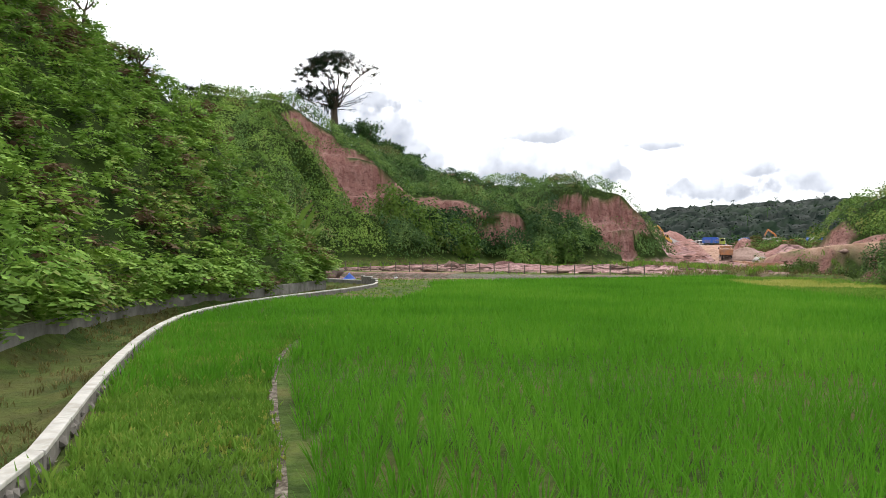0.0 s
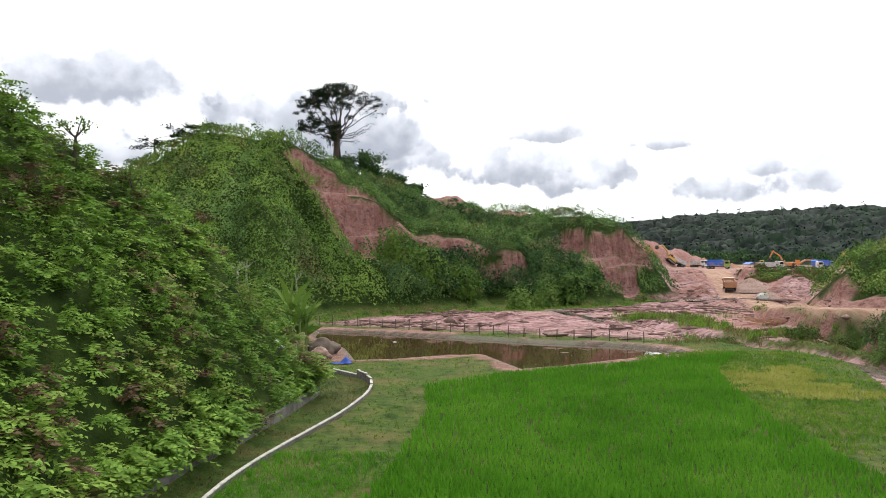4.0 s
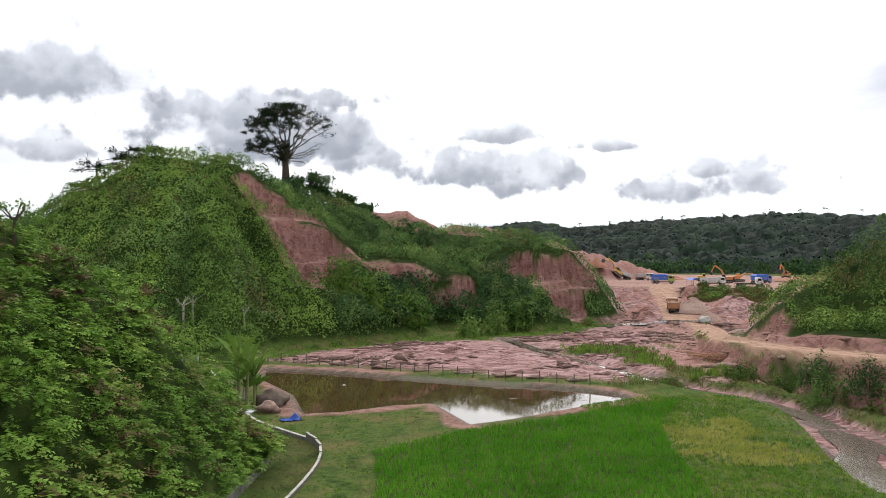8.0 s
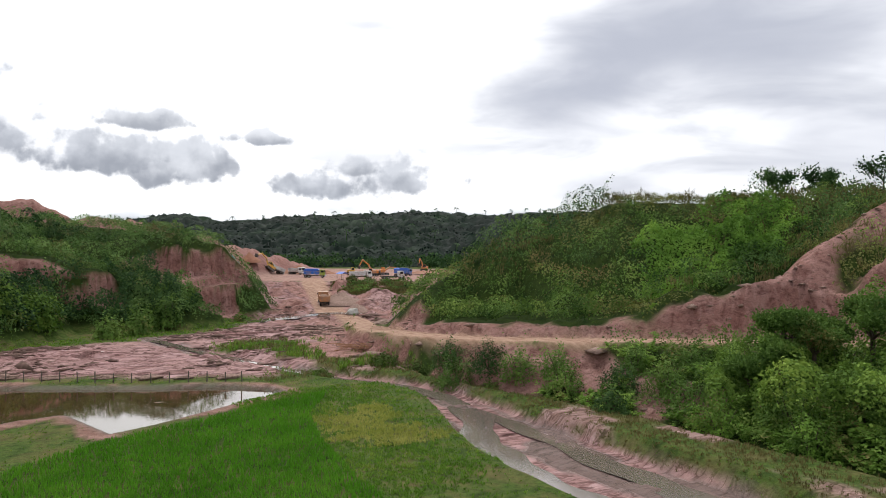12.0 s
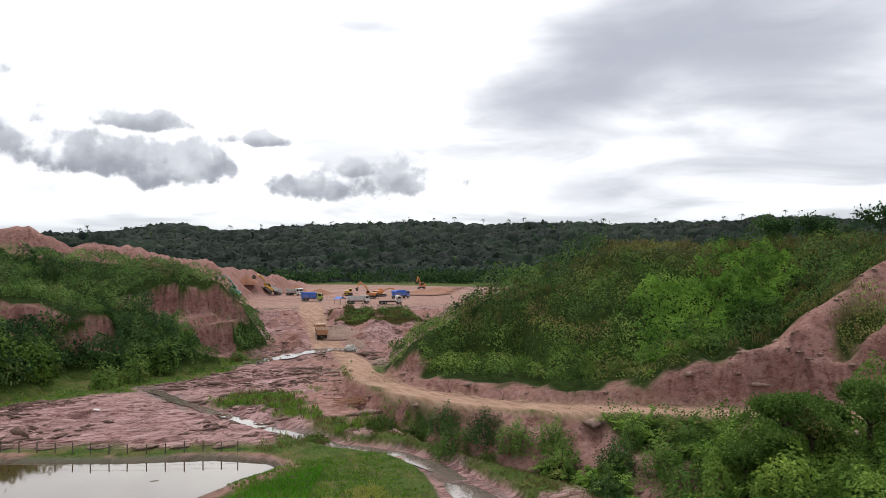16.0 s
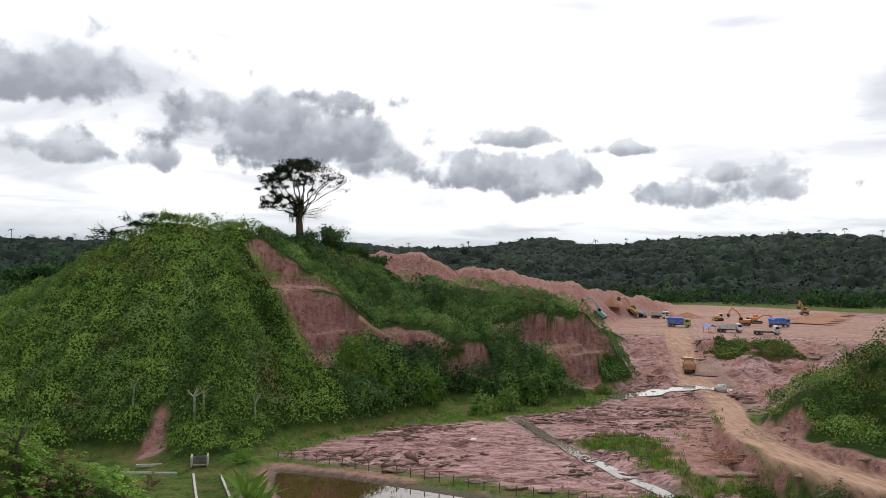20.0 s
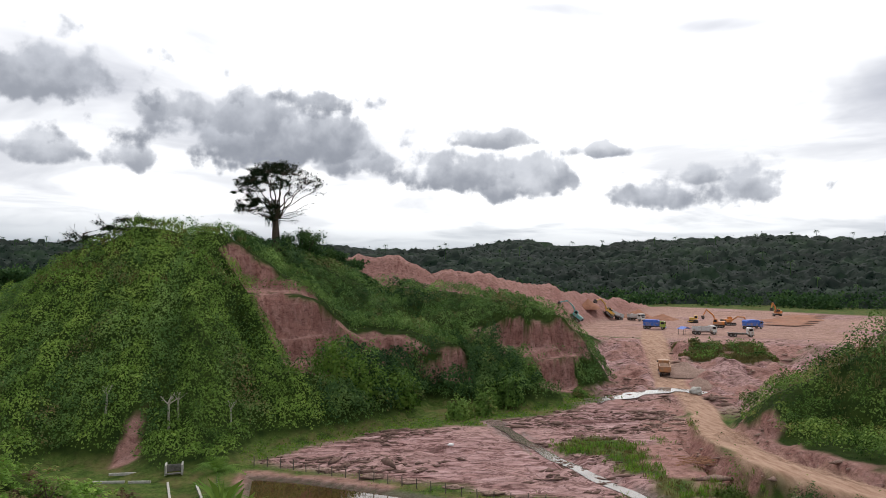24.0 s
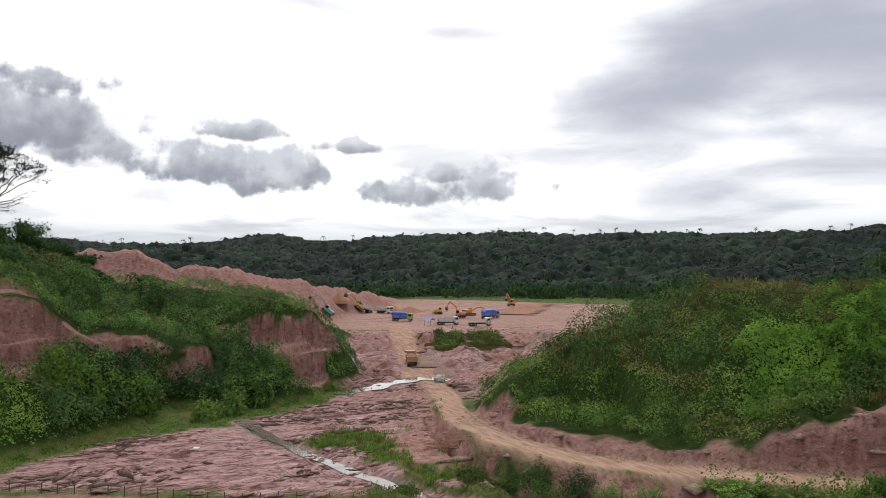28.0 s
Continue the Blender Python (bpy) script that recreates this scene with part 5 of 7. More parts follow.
WHITEPLASTIC = plain("white_plastic", (0.75, 0.75, 0.74), 0.5, 0.4, vary=0.15)
STREAM_WATER = water_material("shallow_silty_water", (0.12, 0.095, 0.08), 0.10)


def ribbon(line, half, lift, mat, name, label, category="water", kind="structure", wobble=0.25, level=None):
    """A strip along a line; half: its half width, one number or one a point."""
    pts = resample(smooth_line(line), 0.8)
    n = len(pts)
    v, f = [], []
    for k, p in enumerate(pts):
        d = (pts[min(k + 1, n - 1)] - pts[max(k - 1, 0)]).normalized()
        s = Vector((d.y, -d.x, 0))
        u = k / (n - 1)
        h = half(u) if callable(half) else half
        a, b = h * (1 + wobble * math.sin(k * 0.7) * math.cos(k * 0.23)), h * (1 + wobble * math.sin(k * 0.51 + 2))
        z = level(p) if level else gz(p.x, p.y)
        for q in (p - s * a, p + s * b):
            v.append((q.x, q.y, z + lift))
        if k:
            f.append((2 * k - 2, 2 * k - 1, 2 * k + 1, 2 * k))
    ob = new(name, mesh_np(name, np.array(v), np.array(f), mat, True))
    return tagged(ob, label, category, kind=kind)


def stream_level(p):
    return float(along(np.array([p.x]), np.array([p.y]), STREAM)[1][1][0])


ribbon([(17.6, 116), (18.2, 113.6), (21.3, 100.2), (24.8, 90.2), (28.0, 82.7), (31.5, 76.0)], 0.9, 0.09, STREAM_WATER, "water_creek", "narrow shallow creek reflecting the sky", level=stream_level)
ribbon([(31.5, 76.0), (36.2, 72.0), (37.6, 65.0), (36.2, 57.5), (32.6, 51.0), (30.6, 45.0), (29.6, 38.0), (29.5, 20.0)], lambda u: 0.9 + 1.2 * u, 0.10, STREAM_WATER, "water_stream", "shallow silty stream over a sandy bed", level=stream_level)
ribbon([(36.8, 60.0), (37.4, 53.0), (37.0, 46.0), (36.2, 38.0), (36.5, 20.0)], lambda u: 0.8 + 0.9 * u, 0.075, STREAM_WATER, "water_stream", "second channel of the shallow stream", level=stream_level)
ribbon([(36.0, 132.5), (44.0, 137.5), (52.0, 143.0), (56.0, 144.0), (60.0, 140.0)], 1.7, 0.10, STREAM_WATER, "water_ford", "shallow water crossing the foot of the haul ramp", wobble=0.4, level=lambda p: 0.86)


# ------------------------------------------------------------------ canal and its walls


def wall_sections(name, line, width, top, deep, label, step=1.6, cap=True, stones=False, height=None):
    """A low wall in cast sections along a line: body and pale top to each section."""
    w = thing(name, label, "wall")
    pts = resample(smooth_line(line), step)
    for k, (a, b) in enumerate(zip(pts, pts[1:])):
        d = b - a
        L = d.length
        if L < 0.2:
            continue
        rise = height((k + 0.5) / len(pts)) if height else 0.0
        m = Matrix.Translation((a + b) / 2 + Vector((random.uniform(-.012, .012), random.uniform(-.012, .012), top + rise))) @ pose(0, 0, 0, 0, 0, math.degrees(math.atan2(d.y, d.x)) + random.uniform(-.4, .4))
        body = part("wall_section", box(L + 0.03, width, deep + rise, (0, 0, -(deep + rise) / 2 - (0.05 if cap else 0)), 0.02), CONCRETE if not stones else STONE, w)
        body.matrix_basis = m
        if cap:
            c = part("coping", box(L - 0.012, width + 0.03, 0.055, (0, 0, -0.025 + random.uniform(-.004, .004)), 0.012), PALE, w)
            c.matrix_basis = m
        if stones and k < 16:
            for j in range(12):
                r = random.uniform(0.045, 0.085)
                bm = bmesh.new()
                bmesh.ops.create_icosphere(bm, subdivisions=1, radius=r)
                for v in bm.verts:
                    v.co *= random.uniform(0.8, 1.15)
                s = part("stone", bm, STONE, w)
                s.matrix_basis = m @ pose(random.uniform(-L / 2, L / 2), -width / 2 + 0.005, random.uniform(-deep + 0.02, -0.12), random.uniform(0, 90), 0, random.uniform(0, 90))
    return w


wall_sections("canal_wall", CANAL[:16], 0.14, 0.22, 0.5, "low curved canal wall of dark rubble with a pale cement top", 1.5, True, True, lambda u: 0.35 * float(sstep(0.86, 0.97, np.array(u))))
wall_sections("canal_wall", CANAL[15:], 0.22, 0.22, 0.4, "narrow pale cement canal edge running to the sluice", 1.8)
wall_sections("retaining_wall", [(-8.2, 2.0), (-8.6, 8.0), (-9.3, 18.0), (-10.4, 23.0), (-10.6, 27.0), (-9.8, 31.5), (-8.8, 38.0), (-7.8, 47.0), (-7.8, 50.0)], 0.24, 0.45, 0.8, "stained concrete retaining wall at the foot of the fern slope", 2.4, False)
wall_sections("canal_wall", [(-15.5, 65.0), (-18.0, 71.0), (-21.0, 79.8), (-23.9, 88.8)], 0.22, 0.22, 0.4, "pale cement canal edge beside the grass", 1.8)


def sluice():
    s = thing("sluice_box", "small grey concrete sluice at the end of the canal", "sluice", pose(-23.8, 91.0, gz(-23.8, 91.0), 0, 0, 12))
    for dx in (-0.9, 0.9):
        part("side_wall", box(0.2, 1.5, 1.2, (dx, 0, 0.45), 0.02), PALE, s)
    part("gate_plate", box(1.7, 0.08, 0.9, (0, 0.3, 0.45), 0.01), CONCRETE, s)
    part("sill", box(2.0, 0.3, 0.15, (0, -0.6, 0.05), 0.02), CONCRETE, s)


sluice()
for (ax, ay), (bx, by) in (((-32.4, 89.3), (-28.8, 89.3)), ((-28.4, 89.2), (-25.9, 89.2)), ((-31.4, 91.6), (-27.6, 92.0))):
    cx, cy, L = (ax + bx) / 2, (ay + by) / 2, math.hypot(bx - ax, by - ay)
    b = thing("concrete_beam", "pale concrete beam lying on the grass as basin edge", "beam", pose(cx, cy, gz(cx, cy), 0, 0, math.degrees(math.atan2(by - ay, bx - ax))), "basin edges")
    part("beam", box(L, 0.22, 0.3, (0, 0, 0.1), 0.02), PALE, b)

FURROW = plain("dark_wet_mud", (0.06, 0.045, 0.03), 0.8, 0.1, vary=0.5, scale=5.0, bump=0.02, dirt=(0.22, 0.19, 0.15), dirt_scale=9.0)
# muddy furrow between verge and rice
ribbon([(-0.85, 3.5), (-1.3, 6.3), (-1.65, 7.8), (-2.25, 10.1), (-3.05, 13.6), (-3.4, 17.0)], 0.055, 0.02, FURROW, "mud_furrow", "muddy furrow with pale stones along the rice", "furrow", "structure", 0.35)


def fence():
    line = [(-15.5, 95.8), (-10.7, 93.7), (-5.3, 90.6), (-0.3, 88.1), (4.7, 85.2), (8.0, 83.0), (12.4, 80.8), (17.0, 79.0), (20.5, 77.4)]
    f = thing("post_fence", "line of grey wooden posts with sagging wire behind the pond", "fence")
    pts = resample(line, 1.85)
    tops = []
    for p in pts:
        h = random.uniform(1.0, 1.3)
        z = gz(p.x, p.y)
        bm = tube((0, 0, -0.25), (random.uniform(-.05, .05), random.uniform(-.05, .05), h), 0.065, 0.055, 7)
        o = part("post", bm, WOOD, f)
        o.location = (p.x, p.y, z)
        tops.append(Vector((p.x, p.y, z)))
    for hgt in (0.45, 0.9):
        bm = bmesh.new()
        for a, b in zip(tops, tops[1:]):
            m = (a + b) / 2 + Vector((0, 0, hgt - 0.06))
            tube(a + Vector((0, 0, hgt)), m, 0.008, 0.008, 4, bm), tube(m, b + Vector((0, 0, hgt)), 0.008, 0.008, 4, bm)
        part("wire", bm, WIRE, f)


fence()


def lump(name, at, size, mat, label, category, seed=0, detail=3, squash=(1, 1, 1), rough=0.25, sink=0.25):
    bm = bmesh.new()
    bmesh.ops.create_icosphere(bm, subdivisions=detail, radius=1.0)
    for v in bm.verts:
        q = v.co * 1.4 + Vector((seed * 7.3, seed * 3.1, seed))
        v.co *= 1 + rough * noise.noise(q) + rough * 0.4 * noise.noise(q * 2.7)
    for fc in bm.faces:
        fc.smooth = True
    bmesh.ops.scale(bm, vec=tuple(size * s for s in squash), verts=bm.verts)
    ob = part(name, bm, mat)
    ob.location = (at[0], at[1], gz(*at[:2]) + size * squash[2] * (1 - 2 * sink) if len(at) < 3 else at[2])
    return tagged(ob, label, category)


BOULDER = plain("brown_boulder", (0.13, 0.10, 0.08), 0.9, 0.15, vary=0.5, scale=1.6, bump=0.02)
lump("boulder", (-10.6, 68.5), 1.2, BOULDER, "large brown boulder at the pond corner", "boulder", 1, 3, (1.15, 1.0, 0.75), 0.45)
lump("rubble_heap", (-10.4, 65.6), 0.9, MUD, "heap of broken brick rubble beside the boulder", "rubble", 2, 3, (1.2, 0.9, 0.6), 0.5)
for k, (sx, sy, sz) in enumerate(((-11.0, 94.6, 0.55), (-6.5, 92.6, 0.7), (-1.0, 89.6, 0.85), (3.6, 87.6, 0.75), (8.2, 85.2, 0.6), (12.4, 82.8, 0.8), (15.5, 81.4, 0.6), (19.6, 79.6, 0.7))):
    lump("soil_clod", (sx, sy), sz, MUD, "dark clod of eroded soil beside the pond fence", "soil clod", 20 + k, 3, (1.6, 0.7, 0.38), 0.55)
lump("plastic_bag", (9.3, 103.2), 0.30, WHITEPLASTIC, "white plastic bag lying on the sand flat", "bag", 3, 2, (1.5, 0.9, 0.6), 0.4)
lump("plastic_bag", (-5.0, 80.8, -0.3), 0.12, WHITEPLASTIC, "white scrap floating on the pond", "bag", 4, 2, (1.6, 0.9, 0.4), 0.4)
lump("pale_rock", (58.5, 140.8), 0.9, PALE, "pale rock beside the ford", "rock", 5, 3, (1.3, 0.9, 0.8), 0.5)
lump("shed_sheet", (-12.2, 65.4), 0.55, WHITEPLASTIC, "crumpled pale sheet on the grass", "sheet", 6, 3, (1.6, 0.8, 0.35), 0.5)


def tarp():
    bm = bmesh.new()
    n = 10
    grid = [[bm.verts.new(((i / n - 0.5) * 1.7, (j / n - 0.5) * 1.2, 0.08 + 0.55 * max(0, 1 - 3.2 * math.hypot(i / n - 0.7, j / n - 0.5)) + 0.10 * noise.noise((i * 0.6, j * 0.6, 3)))) for j in range(n + 1)] for i in range(n + 1)]
    for i in range(n):
        for j in range(n):
            bm.faces.new((grid[i][j], grid[i + 1][j], grid[i + 1][j + 1], grid[i][j + 1])).smooth = True
    bmesh.ops.solidify(bm, geom=bm.faces[:], thickness=0.02)
    ob = part("tarpaulin", bm, BLUETARP)
    ob.matrix_basis = pose(-8.0, 62.3, gz(-8.0, 62.3), 0, 0, 20)
    tagged(ob, "crumpled blue tarpaulin on the grass by the pond", "tarpaulin")


tarp()


def brush_pile():
    """Reddish heap of dry stalks on the track edge."""
    b = thing("brush_pile", "heap of dry reddish bamboo stalks beside the track", "brush pile", pose(40.5, 93.0, gz(40.5, 93.0)))
    for k in range(46):
        a = random.gauss(0.35, 0.35)
        L = random.uniform(2.0, 4.2)
        p = Vector((random.gauss(0, 1.6), random.gauss(0, 0.9), random.uniform(0.1, 0.9)))
        d = Vector((math.cos(a), math.sin(a), random.uniform(-0.25, 0.12))) * L / 2
        part("stalk", tube(p - d, p + d, 0.045, 0.025, 5), STALK, b)


STALK = plain("dry_reddish_stalk", (0.36, 0.19, 0.11), 0.85, 0.25, vary=0.5, scale=3.0)
brush_pile()


CRUST = plain("dark_dried_silt", (0.20, 0.125, 0.10), 0.92, 0.2, vary=0.5, scale=4.0, bump=0.03, dirt=(0.10, 0.062, 0.05), dirt_scale=2.0)


def clods(name, n, box_, keep, size, label, mat=None):
    """Crusts and clods of earth lying about."""
    x, y, z, g = scatter(n, *box_, keep)
    m = len(x)
    ico = np.array([(0, 0, 1), (1, 0, 0), (0, 1, 0), (-1, 0, 0), (0, -1, 0), (0, 0, -1)], float)
    tri = np.array([(0, 1, 2), (0, 2, 3), (0, 3, 4), (0, 4, 1), (5, 2, 1), (5, 3, 2), (5, 4, 3), (5, 1, 4)])
    s = size * RNG.lognormal(0, 0.5, m)
    th = RNG.normal(0.25, 0.5, m)
    v = ico[None] * (1 + 0.35 * RNG.normal(size=(m, 6, 1)))
    v = v * np.array([2.2, 0.75, 0.42]) * s[:, None, None]
    c, sn = np.cos(th)[:, None], np.sin(th)[:, None]
    v = np.stack([v[..., 0] * c - v[..., 1] * sn, v[..., 0] * sn + v[..., 1] * c, v[..., 2]], 2) + np.stack([x, y, z + 0.1 * s], 1)[:, None]
    f = tri[None] + (np.arange(m) * 6)[:, None, None]
    joined(name, [(v.reshape(-1, 3), f.reshape(-1, 3))], mat or MUD, label, "earth clods")


clods("earth_crusts", 9000, (-18, 60, 78, 150), lambda g, x, y: g["sand"] * (1 - g["wet"]) * (fbm(x * 0.5, y * 1.5, 6.0, 3, 88) > 0.0) * (g["path"] < 0.2), 0.22, "broken crusts of dark silt on the flats", CRUST)
clods("earth_clods", 5200, (38, 110, 30, 215), lambda g, x, y: np.clip(g["earth"] + 0.3 * g["sand"] * (y > 130), 0, 1) * (g["path"] < 0.2) * 0.8, 0.26, "clods of pink earth on the cut banks")

# ------------------------------------------------------------------ trees


def branch(segs, tips, p, d, length, r, depth, rnd, split=3, spread=0.7, rise=0.1, shrink=0.68, bend=0.18):
    """One limb in short bent pieces, then its forks. segs: (p0, p1, r0, r1); tips: (place, way)."""
    n = 3
    for k in range(n):
        d = (d + Vector((rnd.gauss(0, bend), rnd.gauss(0, bend), rnd.gauss(0, bend) + rise))).normalized()
        q = p + d * (length / n)
        r1 = r * (1 - 0.16)
        segs.append((p, q, r, r1))
        p, r = q, r1
        if depth <= 1:
            tips.append((p, d))
    if depth > 0:
        for _ in range(split):
            e = (d + Vector((rnd.gauss(0, spread), rnd.gauss(0, spread), rnd.gauss(0, spread * 0.6)))).normalized()
            branch(segs, tips, p, e, length * shrink * rnd.uniform(0.8, 1.2), r * 0.66, depth - 1, rnd, split, spread, rise, shrink, bend)


def limbs_mesh(segs, sides=6):
    vs, fs = [], []
    for p0, p1, r0, r1 in segs:
        d = (p1 - p0).normalized()
        a = d.orthogonal().normalized()
        b = d.cross(a)
        o = len(vs)
        for p, r in ((p0, r0), (p1 + d * r1 * 0.3, r1)):
            for k in range(sides):
                t = 2 * math.pi * k / sides
                vs.append(tuple(p + (a * math.cos(t) + b * math.sin(t)) * r))
        for k in range(sides):
            j = (k + 1) % sides
            fs.append((o + k, o + j, o + sides + j, o + sides + k))
    return np.array(vs), np.array(fs)


def leaf_puffs(tips, per, spread, size, droop=0.0):
    base = np.array([tuple(p) for p, _ in tips])
    idx = np.repeat(np.arange(len(base)), per)
    k = len(idx)
    b = base[idx] + RNG.normal(size=(k, 3)) * spread * np.array([1, 1, 0.6])
    way = unit(RNG.normal(size=(k, 3)) + np.array([0, 0, -droop]))
    L = size * RNG.uniform(0.6, 1.4, k)
    return leaves(b, way, L, L * 0.6)


def big_tree():
    rnd = random.Random(12)
    x, y = -23.8, 165.0
    t = thing("rain_tree", "tall old tree with a dark spreading flat-topped crown, half bare", "tree", pose(x, y, gz(x, y) - 0.3))
    segs = []
    fork = Vector((0.3, 0, 7.6))
    for (ax, ay, az), (bx, by, bz), r0, r1 in (((0, 0, 0), (0.1, 0, 4), 0.75, 0.6), ((0.1, 0, 4), (0.3, 0, 7.8), 0.6, 0.55), ((0.9, 0.3, 0), (0.8, 0.2, 4.5), 0.3, 0.24), ((0.8, 0.2, 4.5), (0.4, 0, 8.2), 0.24, 0.2), ((-0.5, -0.3, 2.5), (-0.3, 0, 8.0), 0.16, 0.2)):
        segs.append((Vector((ax, ay, az)), Vector((bx, by, bz)), r0, r1))

    def limb(p, q, r0, r1, n=7, sag=0.0):
        """A wavy limb that first climbs and then spreads."""
        last, out = p, [p]
        for k in range(1, n + 1):
            u = k / n
            h = p.lerp(q, u)
            h.z = p.z + (q.z - p.z) * (u ** 0.75) - sag * math.sin(math.pi * u)
            if k < n:
                h += Vector((rnd.gauss(0, 0.22), rnd.gauss(0, 0.22), rnd.gauss(0, 0.16)))
            segs.append((last, h, r0 + (r1 - r0) * (k - 1) / n, r0 + (r1 - r0) * u))
            last = h
            out.append(h)
        return out

    joints = []
    # spreading limbs of the crown, two lower boughs, bare boughs opposite
    for gx, gy, gz_, r in ((-6.0, 1.0, 14.6, 0.24), (-4.5, -3.0, 15.6, 0.22), (-2.5, 2.5, 17.0, 0.26), (-1.0, -1.5, 17.6, 0.26), (1.0, 3.0, 17.4, 0.22), (2.0, -3.0, 17.0, 0.22),
                           (4.0, 0.5, 17.2, 0.22), (6.0, 2.5, 15.6, 0.18), (6.8, -1.5, 15.0, 0.18), (8.4, 0.5, 14.0, 0.14), (-6.4, -0.5, 9.4, 0.18), (-4.4, 1.8, 10.6, 0.18)):
        joints += limb(fork, Vector((gx, gy, gz_)), r, 0.06)[3:]
    bare = []
    for gx, gy, gz_ in ((6.6, 0.4, 10.0), (5.4, -1.4, 8.8), (7.2, 1.0, 11.4), (4.2, 0.6, 7.6)):
        bare += limb(fork, Vector((gx, gy, gz_)), 0.10, 0.03, 6, 0.3)[2:]
    clumps = []
    for k in range(190):
        a, q = rnd.uniform(0, 2 * math.pi), math.sqrt(rnd.random())
        cx, cy = 0.9 + 9.6 * q * math.cos(a), 6.5 * q * math.sin(a)
        cz = 15.2 + 4.0 * (1 - q ** 3) + rnd.gauss(0, 0.5) - (2.6 * rnd.random() ** 2)
        clumps.append((Vector((cx, cy, cz)), rnd.uniform(0.55, 1.05), 1.0 if cx < 2.5 else 0.30))
    for k in range(46):
        clumps.append((Vector((rnd.uniform(-8.2, 0.6), rnd.gauss(0, 1.6), rnd.gauss(10.6, 0.9))), rnd.uniform(0.5, 1.0), 0.9))
    for k in range(16):
        clumps.append((Vector((rnd.uniform(-1.2, 1.0), rnd.gauss(0, 0.8), rnd.uniform(7.6, 10.5))), rnd.uniform(0.4, 0.7), 0.6))
    for c, r, _ in clumps:
        near = min(joints, key=lambda j: (j - c).length + 0.6 * max(0, j.z - c.z))
        m = near.lerp(c, 0.5) + Vector((rnd.gauss(0, 0.2), rnd.gauss(0, 0.2), rnd.gauss(0, 0.2)))
        segs.append((near, m, 0.06, 0.045)), segs.append((m, c, 0.045, 0.03))
        for _k in range(2):
            segs.append((c, c + Vector((rnd.gauss(0, 0.8), rnd.gauss(0, 0.8), rnd.uniform(-0.2, 0.8))) * r, 0.03, 0.018))
    tips = []
    for j in bare:
        for _k in range(3):
            e = j + Vector((rnd.uniform(0.2, 1.4), rnd.gauss(0, 0.5), rnd.uniform(-0.5, 0.8)))
            segs.append((j, e, 0.03, 0.015))
            tips.append((e, None))
    v, f = limbs_mesh(segs, 5)
    part_np("trunk", v, f, BARK, t)
    idx = np.repeat(np.arange(len(clumps)), [int(95 * w) for _, _, w in clumps])
    n = len(idx)
    cen, rad = np.array([tuple(c) for c, _, _ in clumps]), np.array([r for _, r, _ in clumps])
    b = cen[idx] + unit(RNG.normal(size=(n, 3))) * (rad[idx] * RNG.random(n) ** 0.4)[:, None] * np.array([1.15, 1.15, 0.62])
    L = RNG.uniform(0.18, 0.40, n)
    v, f = leaves(b, unit(RNG.normal(size=(n, 3))), L, L * 0.6)
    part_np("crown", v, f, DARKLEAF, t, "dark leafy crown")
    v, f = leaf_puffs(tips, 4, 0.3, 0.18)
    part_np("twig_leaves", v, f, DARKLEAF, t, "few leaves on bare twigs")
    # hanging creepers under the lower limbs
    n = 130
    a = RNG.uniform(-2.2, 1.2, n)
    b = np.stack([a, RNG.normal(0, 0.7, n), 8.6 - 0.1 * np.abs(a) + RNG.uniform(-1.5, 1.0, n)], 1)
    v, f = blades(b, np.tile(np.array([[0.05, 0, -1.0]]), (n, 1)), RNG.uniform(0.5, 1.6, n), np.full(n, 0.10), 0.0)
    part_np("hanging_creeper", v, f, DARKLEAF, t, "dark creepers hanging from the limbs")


big_tree()


def small_tree(name, label, x, y, height, crown, mat, seed, flat=0.0, bark=BARK, per=14, size=0.4, group="", lean=0.1, depth=2, sink=0.2):
    rnd = random.Random(seed)
    t = thing(name, label, "tree", pose(x, y, gz(x, y) - sink, 0, 0, rnd.uniform(0, 360)), group)
    segs, tips = [], []
    h = height * (0.45 if not flat else 0.7)
    r = 0.022 * height + 0.03
    p, q = Vector((0, 0, 0)), Vector((rnd.gauss(0, lean), rnd.gauss(0, lean), h))
    segs.append((p, q, r, r * 0.75))
    for k in range(5 if not flat else 7):
        a = k * 2.4 + rnd.uniform(-.4, .4)
        s = q if not flat else q * rnd.uniform(0.6, 1.0)
        d = Vector((math.cos(a), math.sin(a), 0.15 if flat else rnd.uniform(0.4, 1.2))).normalized()
        branch(segs, tips, s, d, crown * 0.55, r * 0.55, depth - 1, rnd, 3, 0.5 if not flat else 0.35, 0.03 if flat else 0.12, 0.65, 0.15)
    v, f = limbs_mesh(segs, 5)
    part_np("trunk", v, f, bark, t)
    if per:
        v, f = leaf_puffs(tips, per, crown * 0.10 if flat else crown * 0.16, size)
        if flat:
            v[:, 2] = h * 0.6 + (v[:, 2] - h * 0.6) * 0.55
        part_np("crown", v, f, mat, t)
    return t


for k, (x, y, h, c) in enumerate(((-52.5, 137.0, 6.2, 4.2), (-47.0, 136.0, 4.0, 4.4), (-44.0, 137.5, 3.4, 3.6), (-55.0, 139.0, 4.8, 3.0))):
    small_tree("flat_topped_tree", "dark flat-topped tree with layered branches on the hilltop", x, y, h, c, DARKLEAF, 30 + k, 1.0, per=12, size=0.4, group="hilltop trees")
